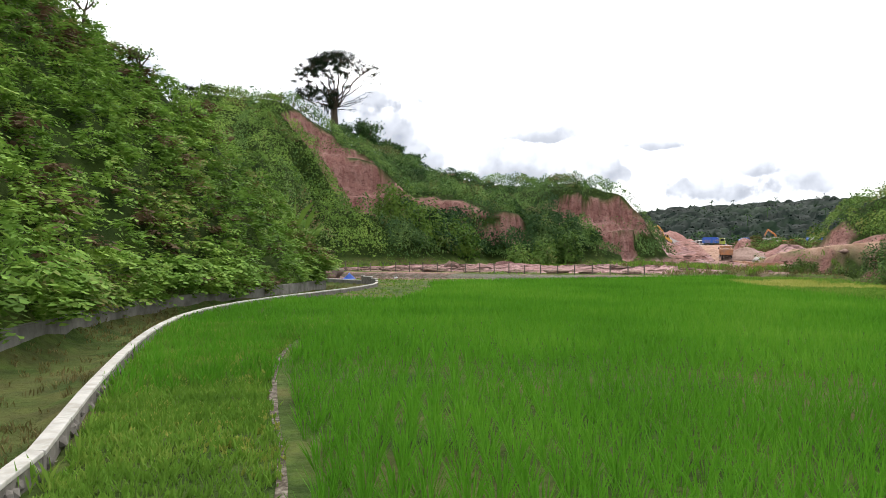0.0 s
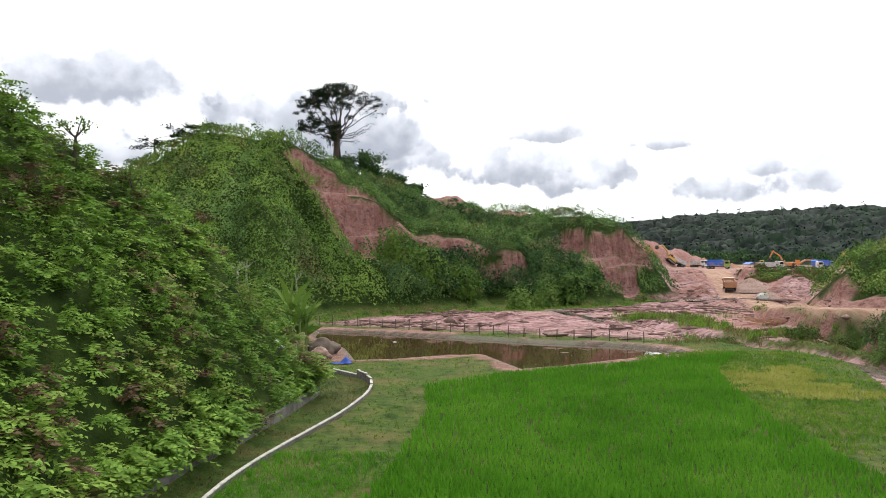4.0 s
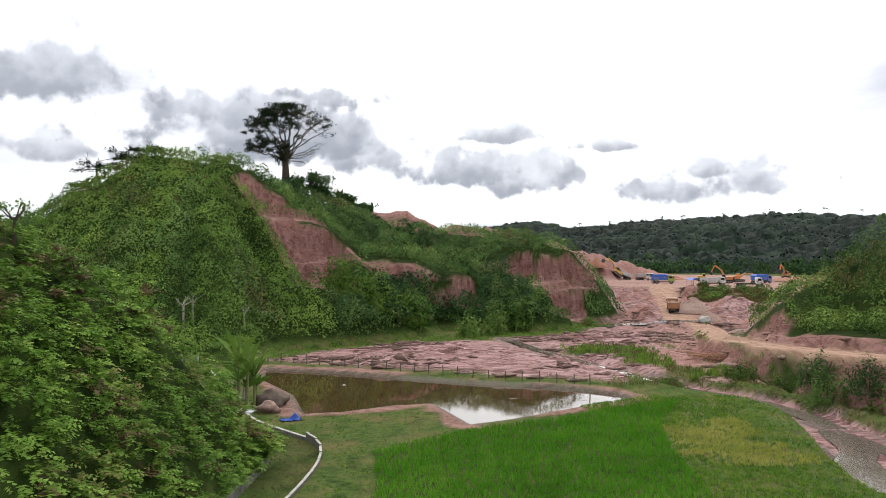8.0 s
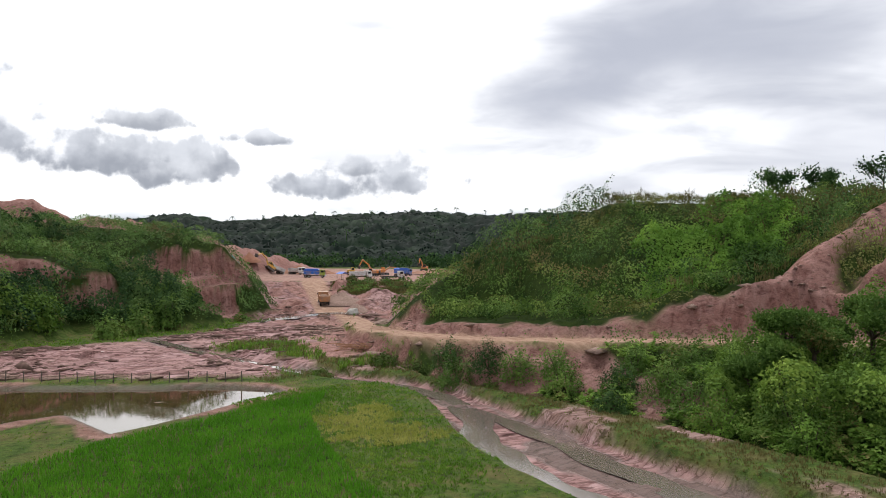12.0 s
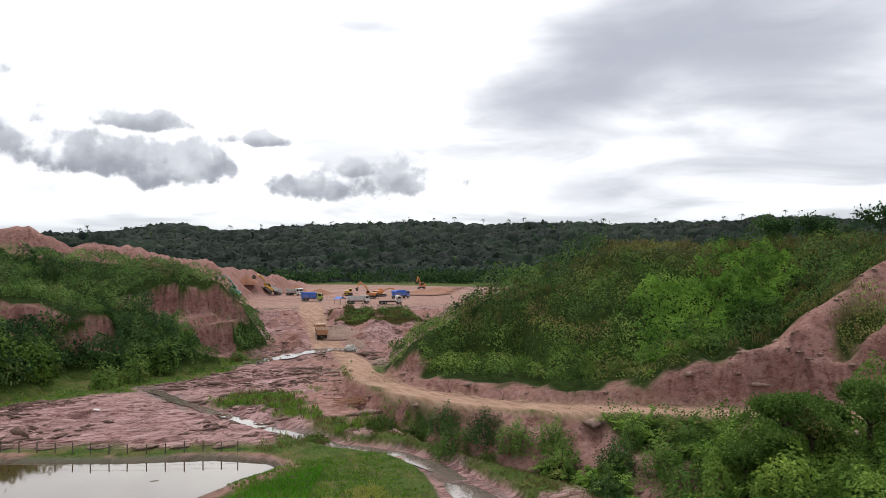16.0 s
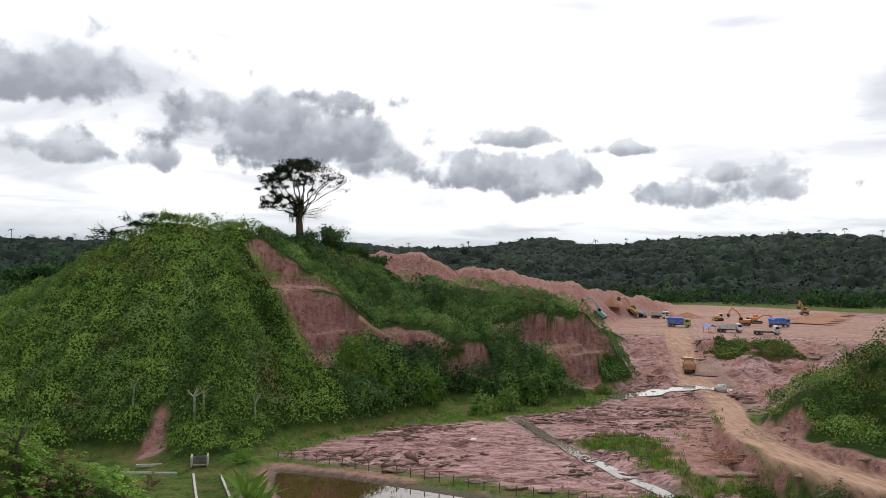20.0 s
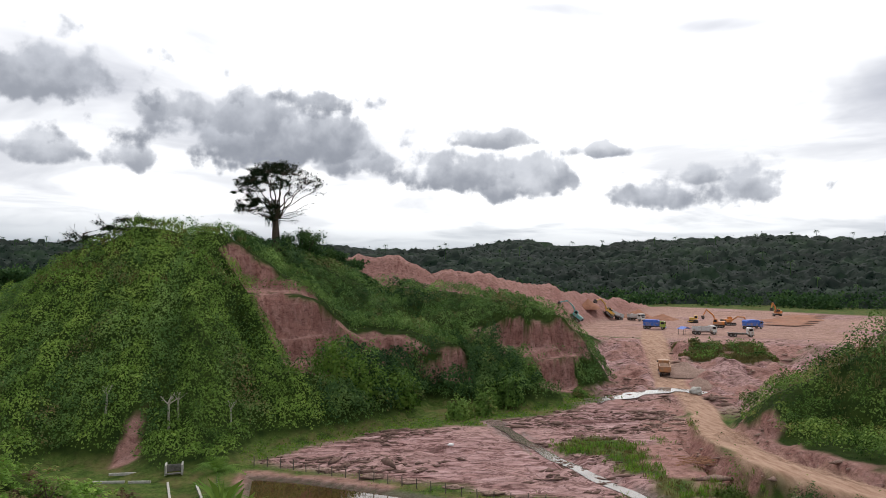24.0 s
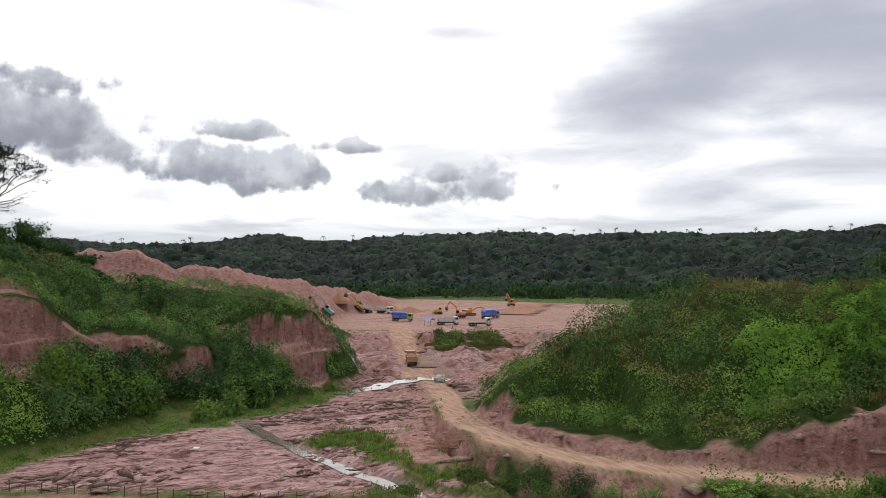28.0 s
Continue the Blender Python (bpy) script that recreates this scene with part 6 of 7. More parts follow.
for k, (x, y, h) in enumerate(((-27.2, 100.5, 7.5), (-26.2, 101.2, 6.0), (-36.0, 103.0, 6.0), (-20.0, 104.0, 5.0))):
    small_tree("dead_tree", "slender pale dead trunk standing in the shrubs", x, y, h, 1.6, SHRUB, 50 + k, bark=PALEBARK, per=2 if k else 0, size=0.25, group="dead trunks")
for k, (x, y, h) in enumerate(((-19.5, 41.0, 3.6), (-17.0, 42.5, 3.2), (-20.8, 38.0, 3.4), (-15.0, 43.5, 2.2), (-22.5, 36.0, 3.0))):
    small_tree("sapling", "thin sapling with sparse leaves on the crest of the slope", x, y, h, 1.3, SHRUB, 70 + k, per=3, size=0.16, group="crest saplings")
# trees behind the crest beside the tall tree
rnd = random.Random(5)
for k in range(20):
    x = -44 + 36 * k / 19 + rnd.uniform(-1.5, 1.5)
    y = 172 + rnd.uniform(-2, 6)
    small_tree("hill_tree", "dark leafy tree on the hill behind the crest", x, y, rnd.uniform(4.5, 7.5), rnd.uniform(3.0, 4.2), DARKSHRUB, 100 + k, per=11, size=0.7, group="trees behind the crest")
for k in range(22):
    x, y = -118 + 58 * rnd.random(), 150 + 55 * rnd.random()
    small_tree("hill_tree", "dark leafy tree on the hill behind the crest", x, y, rnd.uniform(5.0, 9.5), rnd.uniform(3.5, 5.5), DARKSHRUB, 130 + k, per=11, size=0.85, group="trees behind the crest")
for k, (x, y, h) in enumerate(((-19.5, 168, 7.5), (-17.0, 170, 9.0), (-14.0, 171, 6.5), (-11.0, 173, 6.0), (-8.0, 175, 5.5), (-28.0, 168, 6.0), (-31.0, 167, 6.5))):
    small_tree("hill_tree", "dark leafy tree on the crest beside the tall tree", x, y, h, h * 0.55, DARKSHRUB, 190 + k, per=26, size=0.42, group="trees behind the crest")
# trees on the crest of the knoll
for k, (x, y, h, c, fl) in enumerate(((99, 84, 5.0, 3.0, 0), (103, 82.5, 4.2, 3.2, 0), (108, 79, 4.5, 3.4, 0), (112, 76, 8.5, 3.2, 1), (114, 74, 6.5, 4.0, 0), (118, 72, 5.5, 4.0, 0), (122, 70, 5.0, 4.0, 0), (112, 66, 5.5, 4.2, 0), (117, 63, 6.0, 4.4, 0), (106, 72, 4.0, 3.4, 0), (101, 76, 4.0, 3.4, 0))):
    small_tree("knoll_tree", "dark leafy tree standing on the crest of the knoll", x, y, h, c, DARKSHRUB if not fl else DARKLEAF, 160 + k, fl, per=20, size=0.42, group="knoll trees")
for k, (x, y, h, c) in enumerate(((56.0, 40.5, 10.5, 2.4), (57.5, 39.0, 9.0, 2.2), (54.0, 39.5, 7.5, 2.0), (60.0, 40.5, 8.5, 2.4), (62.0, 37.0, 11.0, 3.0), (52.0, 41.0, 6.0, 1.8))):
    small_tree("slender_tree", "slender leafy tree rising from the bank thicket", x, y, h, c, SHRUB, 210 + k, per=46, size=0.26, group="bank trees", depth=3)
small_tree("flat_topped_tree", "dark broad-crowned tree behind the earth mound", 30.0, 300.0, 17.0, 9.0, DARKLEAF, 181, 0.0, per=40, size=0.9)


def shrub(name, label, x, y, radius, height, mat, n=900, size=0.3, group=""):
    """A single leafy bush with a few stems."""
    s = thing(name, label, "bush", pose(x, y, gz(x, y) - 0.1), group)
    segs = []
    rnd = random.Random(int(x * 31 + y * 7))
    for k in range(6):
        a = k * 1.05
        segs.append((Vector((0, 0, 0)), Vector((math.cos(a) * radius * 0.5, math.sin(a) * radius * 0.5, height * 0.7)), 0.05, 0.02))
    for sg in segs:
        v, f = limbs_mesh([sg], 5)
        part_np("stem", v, f, BARK, s)
    d = RNG.normal(size=(n, 3))
    d[:, 2] = np.abs(d[:, 2]) - 0.15
    d = unit(d)
    lobes = 0.72 + 0.28 * np.sin(d[:, 0] * 6 + x) * np.cos(d[:, 1] * 5 + y) + 0.12 * RNG.normal(size=n)
    b = d * lobes[:, None] * np.array([radius, radius, height])
    L = size * RNG.uniform(0.6, 1.4, n)
    up = unit(d * 0.8 + RNG.normal(size=(n, 3)) * 0.4 + np.array([0, 0, 0.4]))
    v, f = leaves(b, unit(np.cross(up, RNG.normal(size=(n, 3))) + np.array([0, 0, -0.3])), L, L * 0.55, up)
    part_np("foliage", v, f, mat, s)
    return s


for x, y, r, h, mt in ((43.2, 66.2, 2.3, 3.4, KNOLLDARK), (45.6, 56.6, 2.0, 3.0, SHRUB), (42.0, 72.0, 2.2, 3.2, KNOLLDARK), (48.6, 52.2, 2.0, 3.0, KNOLLDARK), (50.8, 48.8, 2.2, 3.4, SHRUB), (44.6, 49.0, 1.6, 2.4, KNOLLDARK), (40.6, 68.5, 2.7, 4.0, SHRUB), (44.3, 62.0, 2.2, 3.4, SHRUB), (46.6, 59.0, 2.0, 3.2, SHRUB), (52.0, 54.0, 1.6, 2.8, SHRUB), (39.5, 76.0, 1.7, 2.2, WEEDBUSH), (37.2, 79.0, 1.8, 1.6, WEEDBUSH), (42.0, 64.0, 1.2, 1.4, WEEDBUSH),
                       (50.0, 45.0, 3.0, 4.2, SHRUB), (54.0, 42.0, 3.2, 5.0, SHRUB), (47.5, 40.0, 2.6, 3.6, FERN), (51.0, 36.0, 3.0, 4.6, SHRUB), (58.0, 44.0, 2.6, 5.0, SHRUB), (60.0, 38.0, 3.0, 5.5, SHRUB), (48.5, 33.0, 2.4, 3.6, FERN), (56.0, 34.0, 3.2, 5.5, SHRUB),
                       (29.5, 79.5, 1.7, 1.1, WEEDBUSH), (55.0, 50.0, 1.5, 2.2, SHRUB), (59.5, 70.0, 1.6, 1.6, SHRUB), (62.0, 67.0, 1.5, 1.6, SHRUB)):
    shrub("leafy_bush", "rounded green bush on the river bank" if x < 62 and y < 84 else "rounded green bush beside the track", x, y, r, h, mt, int(1000 * r), 0.24, "bank bushes")
# light green bamboo at the hill foot
for x, y, r, h in ((-3.0, 122.0, 4.6, 8.0), (-8.0, 119.0, 4.0, 6.5), (2.5, 124.0, 3.4, 6.0)):
    shrub("bamboo_clump", "feathery light green bamboo clump at the foot of the hill", x, y, r, h, BAMBOO, 2200, 0.55, "bamboo")
for x, y, r, h in ((16.5, 124.5, 2.4, 4.2), (21.5, 129.0, 2.6, 5.0), (12.0, 121.5, 2.4, 4.0), (26.0, 135.0, 2.2, 3.2), (22.0, 134.0, 2.4, 4.0), (18.0, 130.0, 2.6, 4.6), (36.5, 141.5, 1.7, 2.6)):
    shrub("leafy_bush", "tall green bush at the foot of the cut hill", x, y, r, h, SHRUB, int(500 * r), 0.5, "hill foot bushes")


def palm(x, y, height, crown, label, nfrond=13, seed=0, name="young_palm", mat=None):
    rnd = random.Random(seed)
    t = thing(name, label, "palm", pose(x, y, gz(x, y) - 0.1, 0, 0, rnd.uniform(0, 360)))
    segs = [(Vector((0, 0, 0)), Vector((0.1, 0, height * 0.5)), 0.16, 0.13), (Vector((0.1, 0, height * 0.5)), Vector((0.15, 0, height)), 0.13, 0.11)]
    v, f = limbs_mesh(segs, 7)
    part_np("trunk", v, f, PALEBARK, t)
    for k in range(nfrond):
        a, e = 2.4 * k + rnd.uniform(-.2, .2), rnd.uniform(0.15, 1.25)
        d = np.array([[math.cos(a) * math.cos(e), math.sin(a) * math.cos(e), math.sin(e)]])
        v, f = fronds(np.array([[0.15, 0, height]]), d, np.array([crown * rnd.uniform(0.8, 1.1)]), np.array([crown * 0.2]), 14)
        part_np("frond", v, f, mat or BAMBOO, t)
    return t


palm(-16.6, 80.5, 3.6, 3.6, "young coconut palm with drooping yellow-green fronds by the canal", 15, 3)
palm(-13.6, 71.5, 2.2, 3.2, "young palm with long fronds at the pond corner", 12, 4)
palm(-14.6, 74.0, 3.0, 3.0, "young palm with long fronds at the pond corner", 12, 5)


def banana(x, y, h, seed):
    rnd = random.Random(seed)
    t = thing("banana_plant", "broad-leaved banana plant at the pond corner", "banana plant", pose(x, y, gz(x, y) - 0.1, 0, 0, rnd.uniform(0, 360)), "banana plants")
    part("stem", tube((0, 0, 0), (0.05, 0, h * 0.55), 0.13, 0.09, 8), PALESTEM, t)
    for k in range(8):
        a, e = k * 2.4, rnd.uniform(0.5, 1.3)
        d = np.array([[math.cos(a) * math.cos(e), math.sin(a) * math.cos(e), math.sin(e)]])
        v, f = blades(np.array([[0.05, 0, h * 0.52]]), d, np.array([h * rnd.uniform(0.5, 0.75)]), np.array([0.5]), 0.7)
        part_np("leaf", v, f, BAMBOO, t)


for k, (x, y, h) in enumerate(((-12.6, 67.5, 3.6), (-13.6, 69.0, 4.4), (-12.2, 69.8, 3.2), (-15.0, 67.5, 3.8), (-12.3, 66.6, 6.5), (-11.9, 67.7, 5.4), (-13.2, 67.2, 8.0), (-12.8, 65.9, 5.6))):
    banana(x, y, h, k)

# ------------------------------------------------------------------ far woods


def woods():
    layers = ((17.0, 3.6, 2), (8.0, 4.6, 4), (3.6, 2.2, 6))
    # closed crowns as one lumpy sheet, leaf sprays on it
    a = np.linspace(radians(-56), radians(67), 520)
    rr = np.concatenate([np.arange(372.0, 560.0, 3.2), np.arange(560.0, 745.0, 4.5)])
    A, R = np.meshgrid(a, rr)
    X, Y = 20 + R * np.sin(A), R * np.cos(A)
    Z = survey(X.ravel(), Y.ravel())
    rise = sum(h * domes(X.ravel(), Y.ravel(), c, sd)[0] for c, h, sd in layers)
    zz = Z["z"] + (rise - 0.8) * sstep(0.05, 0.6, Z["wood"]) - 1.5 * (Z["wood"] < 0.05)
    nx, ny = len(a), len(rr)
    i = (np.arange(ny - 1)[:, None] * nx + np.arange(nx - 1)[None]).ravel()
    jit = RNG.normal(size=(X.size, 3)) * np.array([0.7, 0.7, 0.75])
    sheet = (np.stack([X.ravel(), Y.ravel(), zz], 1) + jit, np.stack([i, i + 1, i + nx + 1, i + nx], 1))
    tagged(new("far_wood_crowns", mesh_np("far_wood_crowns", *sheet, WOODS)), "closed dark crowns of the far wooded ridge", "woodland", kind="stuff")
    n = 68000
    az = RNG.uniform(radians(-55), radians(66), n)
    r = np.sqrt(RNG.uniform(380.0 ** 2, 735.0 ** 2, n))
    x, y = 20 + r * np.sin(az), r * np.cos(az)
    g = survey(x, y)
    k = g["wood"] > 0.05
    x, y, z = x[k], y[k], g["z"][k]
    m = len(x)
    keep = RNG.random(m) < np.clip(1.25 - (np.hypot(x - 20, y) - 380) / 500, 0.5, 1)
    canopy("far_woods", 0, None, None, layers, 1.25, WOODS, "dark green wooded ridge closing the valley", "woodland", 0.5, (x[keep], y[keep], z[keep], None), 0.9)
    # palms sticking out of the canopy
    q = RNG.choice(m, 110, replace=False)
    H2 = RNG.uniform(7.5, 12.5, len(q))
    top = np.stack([x[q], y[q], z[q] + H2], 1)
    idx = np.repeat(np.arange(len(q)), 11)
    th, e = RNG.uniform(0, 2 * np.pi, len(idx)), RNG.uniform(-0.2, 0.9, len(idx))
    way = np.stack([np.cos(th) * np.cos(e), np.sin(th) * np.cos(e), np.sin(e)], 1)
    L = RNG.uniform(2.6, 3.8, len(idx))
    fr = blades(top[idx], way, L, np.full(len(idx), 0.7), 1.3)
    s = np.array([[-.26, 0, 0], [.26, 0, 0], [.2, 0, 1], [-.2, 0, 1]])
    tv = (s[None] * np.array([1, 1, 0]) + np.stack([x[q], y[q], z[q]], 1)[:, None] + s[None, :, 2:3] * np.array([0, 0, 1.0]) * H2[:, None, None])
    tr = (tv.reshape(-1, 3), np.arange(len(q) * 4).reshape(-1, 4))
    joined("far_palms", [fr, tr], DARKSHRUB, "coconut palms standing above the far woods", "palms")


woods()


def far_hedge():
    """Trees along the foot of the woods, nearer and greener."""
    n = 380
    az = RNG.uniform(radians(-45), radians(60), n)
    r = RNG.uniform(372, 400, n)
    x, y = 20 + r * np.sin(az), r * np.cos(az)
    z = ground(x, y)
    per, R = 60, RNG.uniform(2.5, 5.0, n)
    idx = np.repeat(np.arange(n), per)
    c = len(idx)
    d = RNG.normal(size=(c, 3))
    d[:, 2] = np.abs(d[:, 2]) - 0.1
    d = unit(d)
    b = np.stack([x, y, z + 0.5], 1)[idx] + d * np.stack([R, R, R * RNG.uniform(0.9, 1.6, n)], 1)[idx]
    L = RNG.uniform(0.9, 1.9, c)
    joined("wood_edge", [leaves(b, unit(d * 0.5 + RNG.normal(size=(c, 3)) * 0.6), L, L * 0.7)], DARKSHRUB, "green trees along the edge of the far field", "woodland")


far_hedge()

# ------------------------------------------------------------------ vehicles


def paint(name, colour, dirt=(0.33, 0.24, 0.18)):
    return plain(name, colour, 0.4, 0.5, 0.0, 0.18, 2.0, 0.0, dirt, 1.1)


WHITE_P, BLUE_P, GREEN_P = paint("white_truck_paint", (0.72, 0.72, 0.70)), paint("blue_truck_paint", (0.03, 0.14, 0.50)), paint("lime_green_paint", (0.30, 0.42, 0.05))
ORANGE_P, YELLOW_P, TEAL_P = paint("orange_digger_paint", (0.62, 0.20, 0.03)), paint("yellow_dozer_paint", (0.66, 0.38, 0.04)), paint("teal_digger_paint", (0.10, 0.38, 0.36))
MUDDY_P = paint("mud_splashed_truck_paint", (0.46, 0.22, 0.10), (0.30, 0.19, 0.13))
GREYBED = paint("pale_grey_bed_paint", (0.55, 0.55, 0.55))
DARK = plain("dark_chassis", (0.03, 0.03, 0.032), 0.7, 0.3, vary=0.3, dirt=(0.16, 0.12, 0.09))
RUBBER = plain("tyre_rubber", (0.022, 0.021, 0.02), 0.85, 0.25, vary=0.3, dirt=(0.15, 0.11, 0.085))
STEEL = plain("worn_steel", (0.30, 0.29, 0.28), 0.5, 0.5, 0.6, vary=0.4)
GLASS = plain("dark_window_glass", (0.015, 0.018, 0.02), 0.08, 0.6, vary=0.1)
LAMP = plain("headlight_glass", (0.6, 0.6, 0.58), 0.2, 0.6, vary=0.1)
SOILLOAD = plain("brown_soil_load", (0.26, 0.16, 0.11), 0.95, 0.2, vary=0.5, scale=3.0, bump=0.05)


def wheel(parent, x, y, r=0.48, w=0.3):
    t = part("tyre", tube((x, y - w / 2, r), (x, y + w / 2, r), r, r, 16), RUBBER, parent)
    part("rim", tube((x, y - w / 2 - 0.02, r), (x, y + w / 2 + 0.02, r), r * 0.55, r * 0.55, 12), STEEL, t)


def truck(name, label, m, cab, bed, load=None, tarp_mat=None, flat=False, group="site trucks"):
    """A six-wheeled tipper, nose along +x, 6.6 m long."""
    t = thing(name, label, "truck", m, group)
    part("chassis", box(6.2, 0.9, 0.25, (-0.2, 0, 0.75), 0.03), DARK, t)
    c = part("cab", prism([(1.75, 0.75), (3.3, 0.75), (3.36, 1.5), (3.12, 2.45), (2.9, 2.56), (1.85, 2.56), (1.75, 2.4)], -1.05, 1.05), cab, t)
    part("windscreen", prism([(3.345, 1.62), (3.375, 1.62), (3.16, 2.36), (3.13, 2.36)], -0.92, 0.92), GLASS, c)
    for s in (-1, 1):
        part("side_window", box(0.95, 0.02, 0.6, (2.55, 1.055 * s, 1.98), 0.0), GLASS, c)
        part("headlight", box(0.05, 0.32, 0.18, (3.35, 0.75 * s, 1.02), 0.02), LAMP, t)
        part("mirror", box(0.06, 0.2, 0.34, (3.2, 1.2 * s, 2.0), 0.02), DARK, t)
        part("mudguard", box(1.1, 0.3, 0.08, (-2.0, 0.85 * s, 1.05), 0.03), DARK, t)
        for x in (2.55, -1.6, -2.7):
            wheel(t, x, 0.88 * s)
    part("bumper", box(0.16, 2.1, 0.3, (3.38, 0, 0.62), 0.04), bed if not flat else DARK, t)
    part("grille", box(0.04, 1.3, 0.32, (3.35, 0, 1.28), 0.01), DARK, t)
    if flat:
        part("deck", box(4.9, 2.2, 0.16, (-0.9, 0, 1.0), 0.02), DARK, t)
        return t
    part("bed_floor", box(4.7, 2.2, 0.14, (-0.85, 0, 1.12), 0.02), bed, t)
    for s in (-1, 1):
        side = part("bed_side", box(4.7, 0.08, 1.15, (-0.85, 1.08 * s, 1.72), 0.02), bed, t)
        for k in range(7):
            part("rib", box(0.09, 0.07, 1.1, (-3.0 + k * 0.72, 1.15 * s, 1.72), 0.01), bed, side)
    part("headboard", box(0.08, 2.2, 1.45, (1.48, 0, 1.88), 0.02), bed, t)
    part("tailgate", box(0.08, 2.16, 1.1, (-3.2, 0, 1.7), 0.02), bed, t)
    if load:
        bm = bmesh.new()
        bmesh.ops.create_grid(bm, x_segments=14, y_segments=8, size=1.0)
        for v in bm.verts:
            e = (1 - v.co.x ** 2) * (1 - v.co.y ** 2)
            v.co = Vector((v.co.x * 2.28 - 0.85, v.co.y * 1.04, 1.95 + 0.45 * e + 0.10 * noise.noise(v.co * 4)))
        part("soil_load", bm, load, t, "heaped brown soil")
    if tarp_mat:
        part("tarp_cover", prism([(-3.3, 2.1), (1.52, 2.1), (1.52, 2.5), (1.0, 2.85), (-2.8, 2.85), (-3.3, 2.45)], -1.17, 1.17), tarp_mat, t, "blue tarpaulin over the load")
    return t


def on_ground(x, y, turn, lift=0.0):
    """A pose on the land, leaning with it."""
    e = 2.0
    a = radians(turn)
    fx, fy = math.cos(a), math.sin(a)
    s = (gz(x + fx * e, y + fy * e) - gz(x - fx * e, y - fy * e)) / (2 * e)
    zc = (gz(x + fx * e, y + fy * e) + gz(x - fx * e, y - fy * e)) / 2
    return pose(x, y, max(zc, gz(x, y)) + lift, 0, -math.degrees(math.atan(s)), turn)


truck("tipper_truck", "muddy tipper truck loaded with brown soil climbing the haul ramp", on_ground(59.6, 160.5, 74), MUDDY_P, MUDDY_P, SOILLOAD)
truck("tipper_truck", "blue covered tipper truck with lime green cab at the ramp head", on_ground(81.5, 229.0, -28), GREEN_P, BLUE_P, None, BLUETARP)
truck("tipper_truck", "white tipper truck parked near the earth mound", on_ground(79.5, 265.0, 200), WHITE_P, GREYBED)
truck("tipper_truck", "white tipper truck parked with its nose to the ramp", on_ground(86.5, 262.0, -62), WHITE_P, GREYBED)
truck("tipper_truck", "white tipper truck with pale grey bed standing in a row", on_ground(90.0, 212.0, -8), WHITE_P, GREYBED)
truck("flatbed_truck", "flatbed truck with white cab and dark deck standing in the row", on_ground(97.6, 205.5, -12), WHITE_P, DARK, None, None, True)
truck("tipper_truck", "blue tipper truck with red chassis parked on the plain", on_ground(113.0, 230.0, 20), BLUE_P, BLUE_P, None, BLUETARP)


def digger(name, label, m, col, boom=(1.05, -0.75), group="site machines", swing=0):
    """A tracked excavator with the arm along +x of its upper body."""
    t = thing(name, label, "excavator", m, group)
    for s in (-1, 1):
        tr = part("track", prism([(-1.9, 0.35), (-1.55, 0.0), (1.55, 0.0), (1.9, 0.35), (1.9, 0.6), (1.55, 0.9), (-1.55, 0.9), (-1.9, 0.6)], 1.15 * s - 0.3, 1.15 * s + 0.3), RUBBER, t)
        for k in range(5):
            part("roller", tube((-1.3 + k * 0.65, 1.15 * s - 0.32, 0.4), (-1.3 + k * 0.65, 1.15 * s + 0.32, 0.4), 0.22, 0.22, 10), STEEL, tr)
    part("undercarriage", box(2.4, 1.8, 0.4, (0, 0, 0.65), 0.05), DARK, t)
    R = pose(0, 0, 0, 0, 0, swing)
    for nm, bm, mt, lb in (("engine_body", box(2.3, 2.4, 1.05, (-0.9, 0, 1.55), 0.12), col, ""), ("counterweight", box(0.6, 2.4, 0.9, (-2.15, 0, 1.5), 0.15), DARK, ""),
                           ("cab", prism([(0.1, 1.05), (1.35, 1.05), (1.45, 1.8), (1.2, 2.75), (0.15, 2.75)], 0.25, 1.2), col, "")):
        o = part(nm, bm, mt, t, lb)
        o.matrix_basis = R
        if nm == "cab":
            part("window", prism([(0.3, 1.8), (1.3, 1.8), (1.15, 2.6), (0.3, 2.6)], 1.19, 1.22), GLASS, o)
            part("window", prism([(1.43, 1.75), (1.475, 1.75), (1.24, 2.65), (1.19, 2.65)], 0.3, 1.15), GLASS, o)
    a, b = boom
    p0 = Vector((0.6, -0.2, 1.5))
    p1 = p0 + Vector((math.cos(a), 0, math.sin(a))) * 2.6
    p2 = p1 + Vector((math.cos(a - 0.55), 0, math.sin(a - 0.55))) * 2.6
    p3 = p2 + Vector((math.cos(b), 0, math.sin(b))) * 2.6
    for nm, q0, q1, w in (("boom", p0, p1, 0.5), ("boom_upper", p1, p2, 0.42), ("stick", p2, p3, 0.34)):
        d = q1 - q0
        o = part(nm, box(d.length + 0.25, 0.38, w, (0, 0, 0), 0.06), col, t)
        o.matrix_basis = R @ Matrix.Translation((q0 + q1) / 2) @ pose(0, 0, 0, 0, -math.degrees(math.atan2(d.z, d.x)), 0)
    o = part("ram", tube(p0 + Vector((0.3, 0, 0.2)), p1 + Vector((0, 0, -0.35)), 0.09, 0.07, 8), STEEL, t)
    o.matrix_basis = R
    bk = part("bucket", prism([(-0.45, 0.3), (0.35, 0.35), (0.15, -0.6), (-0.35, -0.75), (-0.7, -0.3)], -0.55, 0.55), DARK, t)
    bk.matrix_basis = R @ Matrix.Translation(p3)
    return t


digger("excavator", "orange tracked excavator with raised arm digging at the field edge", on_ground(150.0, 286.0, 70), ORANGE_P, (1.15, -1.2), swing=150)
digger("excavator", "small orange excavator behind the parked trucks", on_ground(104.0, 234.5, 150), ORANGE_P, (1.2, -1.1))
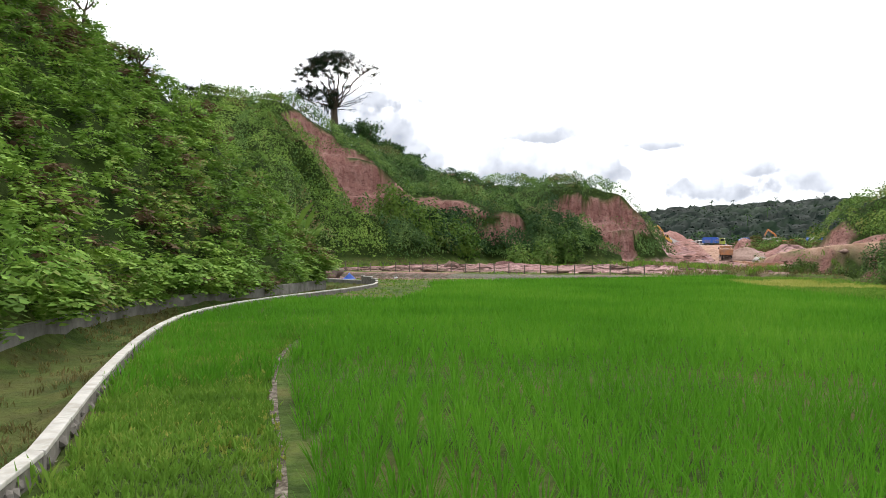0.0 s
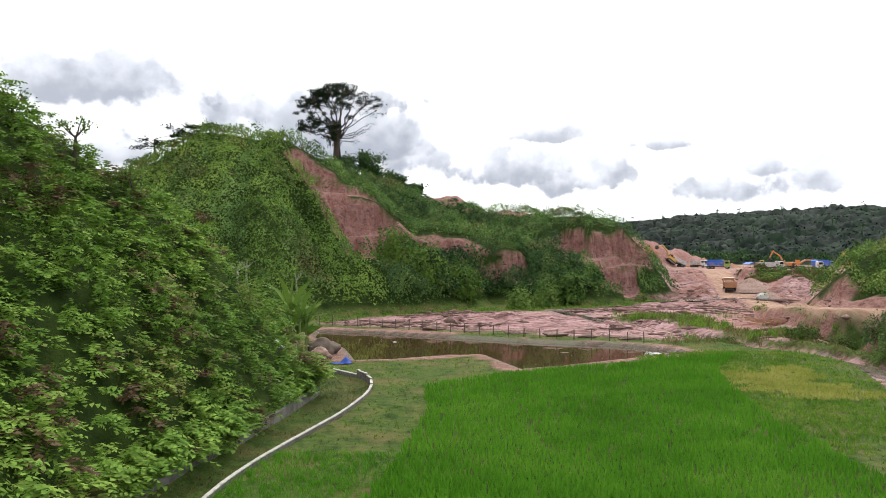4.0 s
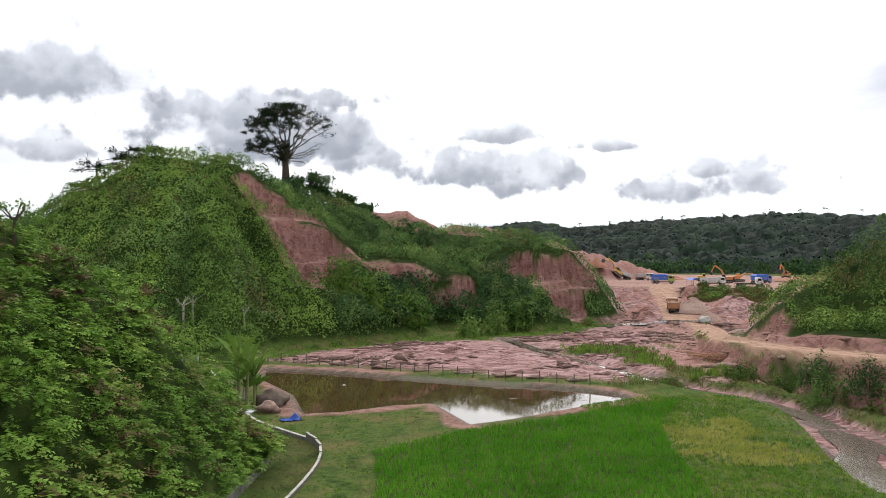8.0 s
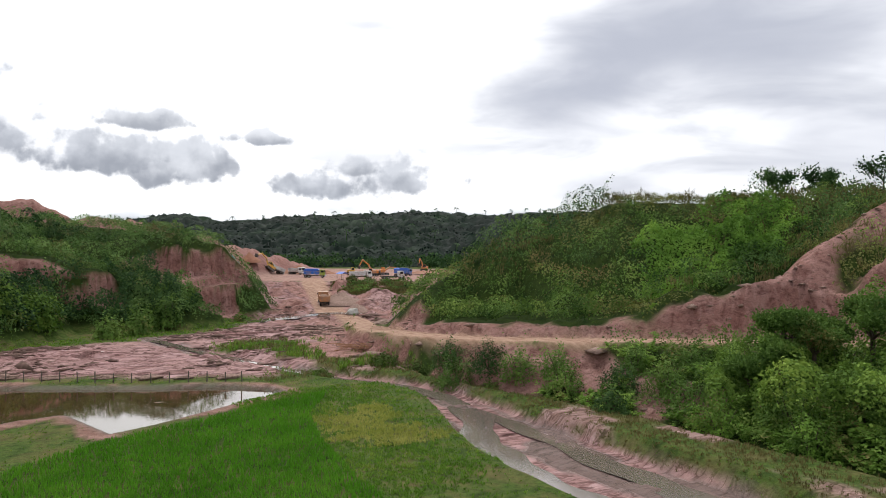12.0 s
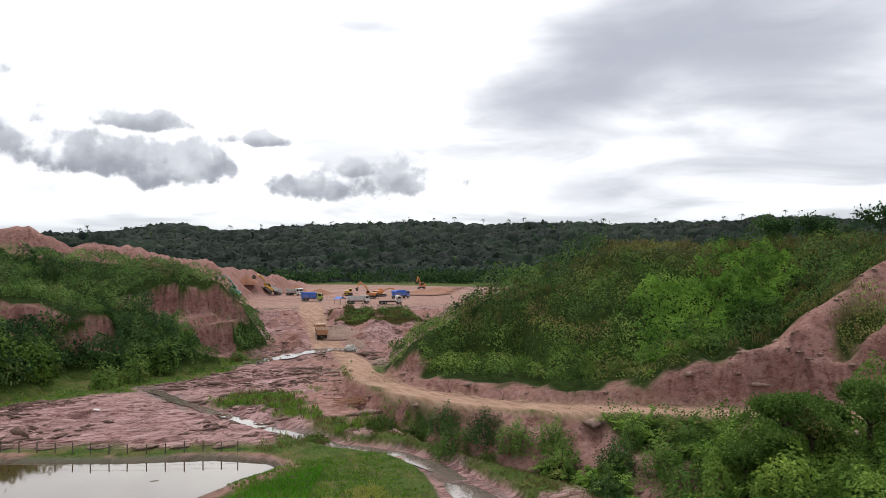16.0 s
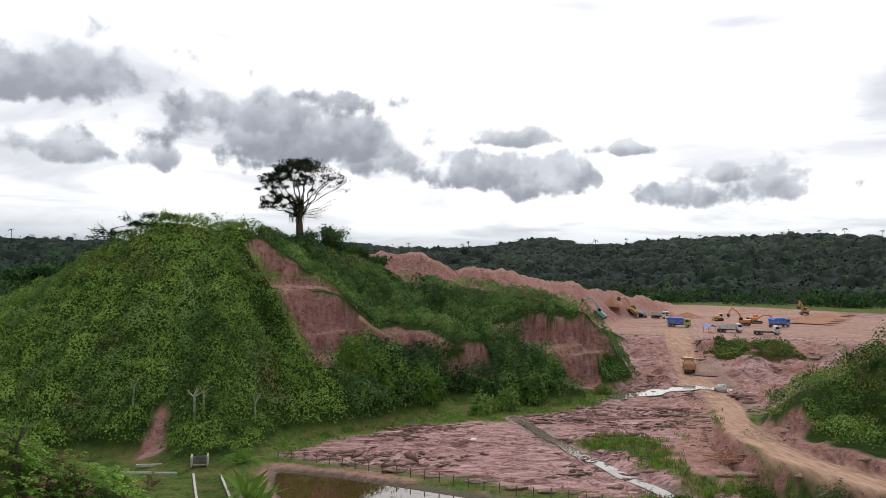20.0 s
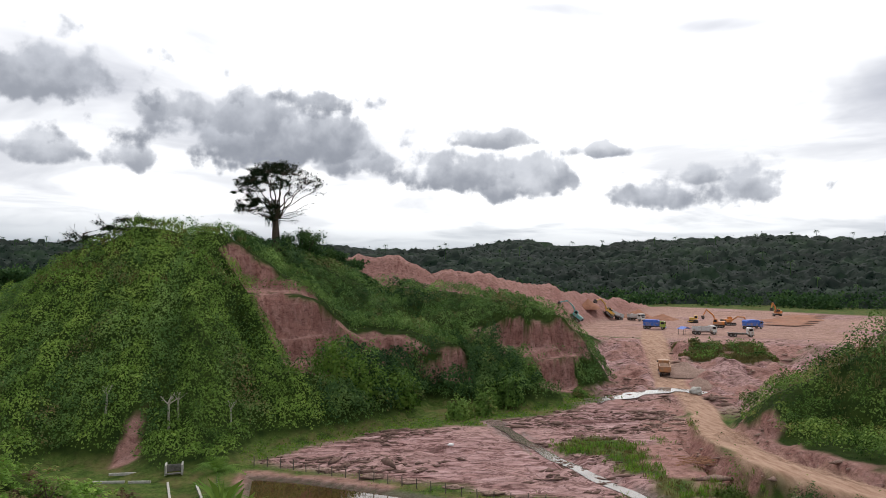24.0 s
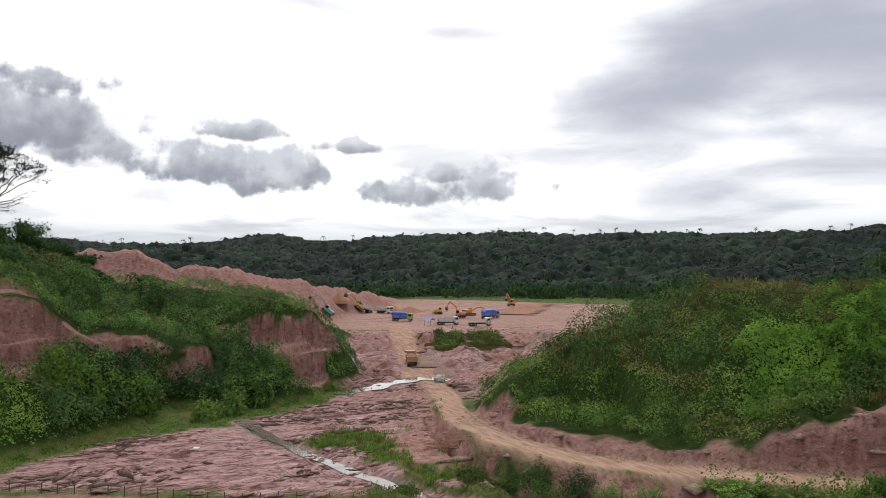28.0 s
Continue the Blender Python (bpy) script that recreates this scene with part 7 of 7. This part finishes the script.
digger("excavator", "orange excavator working beside the trucks", on_ground(111.5, 243.5, 10), ORANGE_P, (0.5, -0.9))
digger("excavator", "yellow excavator cutting into the bare earth mound", on_ground(76.0, 262.0, 205), YELLOW_P, (0.7, -0.8))
digger("excavator", "teal excavator standing on the flank of the mound", on_ground(59.0, 239.0, 160), TEAL_P, (0.6, -0.9))


def dozer(m):
    t = thing("bulldozer", "yellow bulldozer on the levelled plain", "bulldozer", m)
    for s in (-1, 1):
        part("track", prism([(-1.6, 0.3), (-1.3, 0.0), (1.3, 0.0), (1.6, 0.3), (1.4, 0.85), (-1.4, 0.85)], 0.95 * s - 0.25, 0.95 * s + 0.25), RUBBER, t)
    part("engine_hood", box(1.6, 1.1, 0.9, (0.6, 0, 1.35), 0.08), YELLOW_P, t)
    c = part("cab", box(1.2, 1.4, 1.3, (-0.7, 0, 1.85), 0.08), YELLOW_P, t)
    part("window", box(0.8, 1.43, 0.7, (-0.7, 0, 2.05)), GLASS, c)
    part("blade", prism([(2.1, 0.05), (2.2, 0.1), (2.05, 0.6), (2.2, 1.15), (2.1, 1.15), (1.95, 0.6)], -1.5, 1.5), STEEL, t)
    for s in (-1, 1):
        part("push_arm", box(1.9, 0.15, 0.2, (1.2, 1.3 * s, 0.5), 0.03), YELLOW_P, t)


dozer(on_ground(103.5, 253.0, 160))


def shelter(x, y):
    """Small blue sheet shelter by the trucks."""
    t = thing("sheet_shelter", "small shelter of blue sheet on poles near the trucks", "shelter", on_ground(x, y, 20))
    for sx in (-1, 1):
        for sy in (-1, 1):
            part("pole", tube((sx * 1.2, sy * 1.0, 0), (sx * 1.2, sy * 1.0, 1.7), 0.05, 0.05, 6), WOOD, t)
    part("sheet", prism([(-1.5, 1.65), (0, 2.3), (1.5, 1.65), (1.5, 1.62), (0, 2.26), (-1.5, 1.62)], -1.3, 1.3), BLUETARP, t)


shelter(84.0, 211.5)


def heap(name, x, y, r, h, mat, label, seed):
    n, rings = 28, 9
    v, f = [(0, 0, h)], []
    for k in range(1, rings + 1):
        u = k / rings
        for j in range(n):
            a = 2 * math.pi * j / n
            q = Vector((math.cos(a) * u * 2, math.sin(a) * u * 2, seed))
            rr = r * u * (1 + 0.22 * noise.noise(q))
            v.append((rr * math.cos(a), rr * math.sin(a), h * (1 - u) ** 1.15 * (1 + 0.25 * noise.noise(q * 2.3)) - (0.5 if k == rings else 0)))
    f = [(0, 1 + j, 1 + (j + 1) % n, 1 + (j + 1) % n) for j in range(n)]
    for k in range(rings - 1):
        for j in range(n):
            f.append((1 + k * n + j, 1 + (k + 1) * n + j, 1 + (k + 1) * n + (j + 1) % n, 1 + k * n + (j + 1) % n))
    bmv = bmesh.new()
    vv = [bmv.verts.new(p) for p in v]
    for q in f:
        q = list(dict.fromkeys(q))
        bmv.faces.new([vv[i] for i in q]).smooth = True
    ob = part(name, bmv, mat)
    ob.location = (x, y, gz(x, y))
    return tagged(ob, label, "earth heap", "earth heaps")


REDEARTH = plain("dug_red_earth", (0.34, 0.16, 0.10), 0.95, 0.2, vary=0.5, scale=0.8, bump=0.1, dirt=(0.22, 0.12, 0.085), dirt_scale=0.4)
for k, (x, y, r, h) in enumerate(((92.0, 277.0, 7.0, 3.0), (68.0, 256.0, 4.0, 3.0), (98.0, 268.0, 6.0, 2.0), (64.0, 161.0, 6.0, 2.2), (150.0, 270.0, 9.0, 1.2), (137.0, 262.0, 7.0, 0.9), (63.5, 150.5, 4.0, 2.0))):
    heap("soil_mound", x, y, r, h, REDEARTH if k != 3 and k != 6 else MUD, "heap of dug reddish earth on the levelled plain" if k != 3 and k != 6 else "bank of pinkish earth beside the haul ramp", k * 3.7)
ribbon([(128.0, 240.0), (140.0, 256.0), (152.0, 275.0), (163.0, 288.0)], 6.0, 0.3, REDEARTH, "dug_earth_strip", "strip of freshly dug red earth across the plain", "earth", "structure", 0.4)
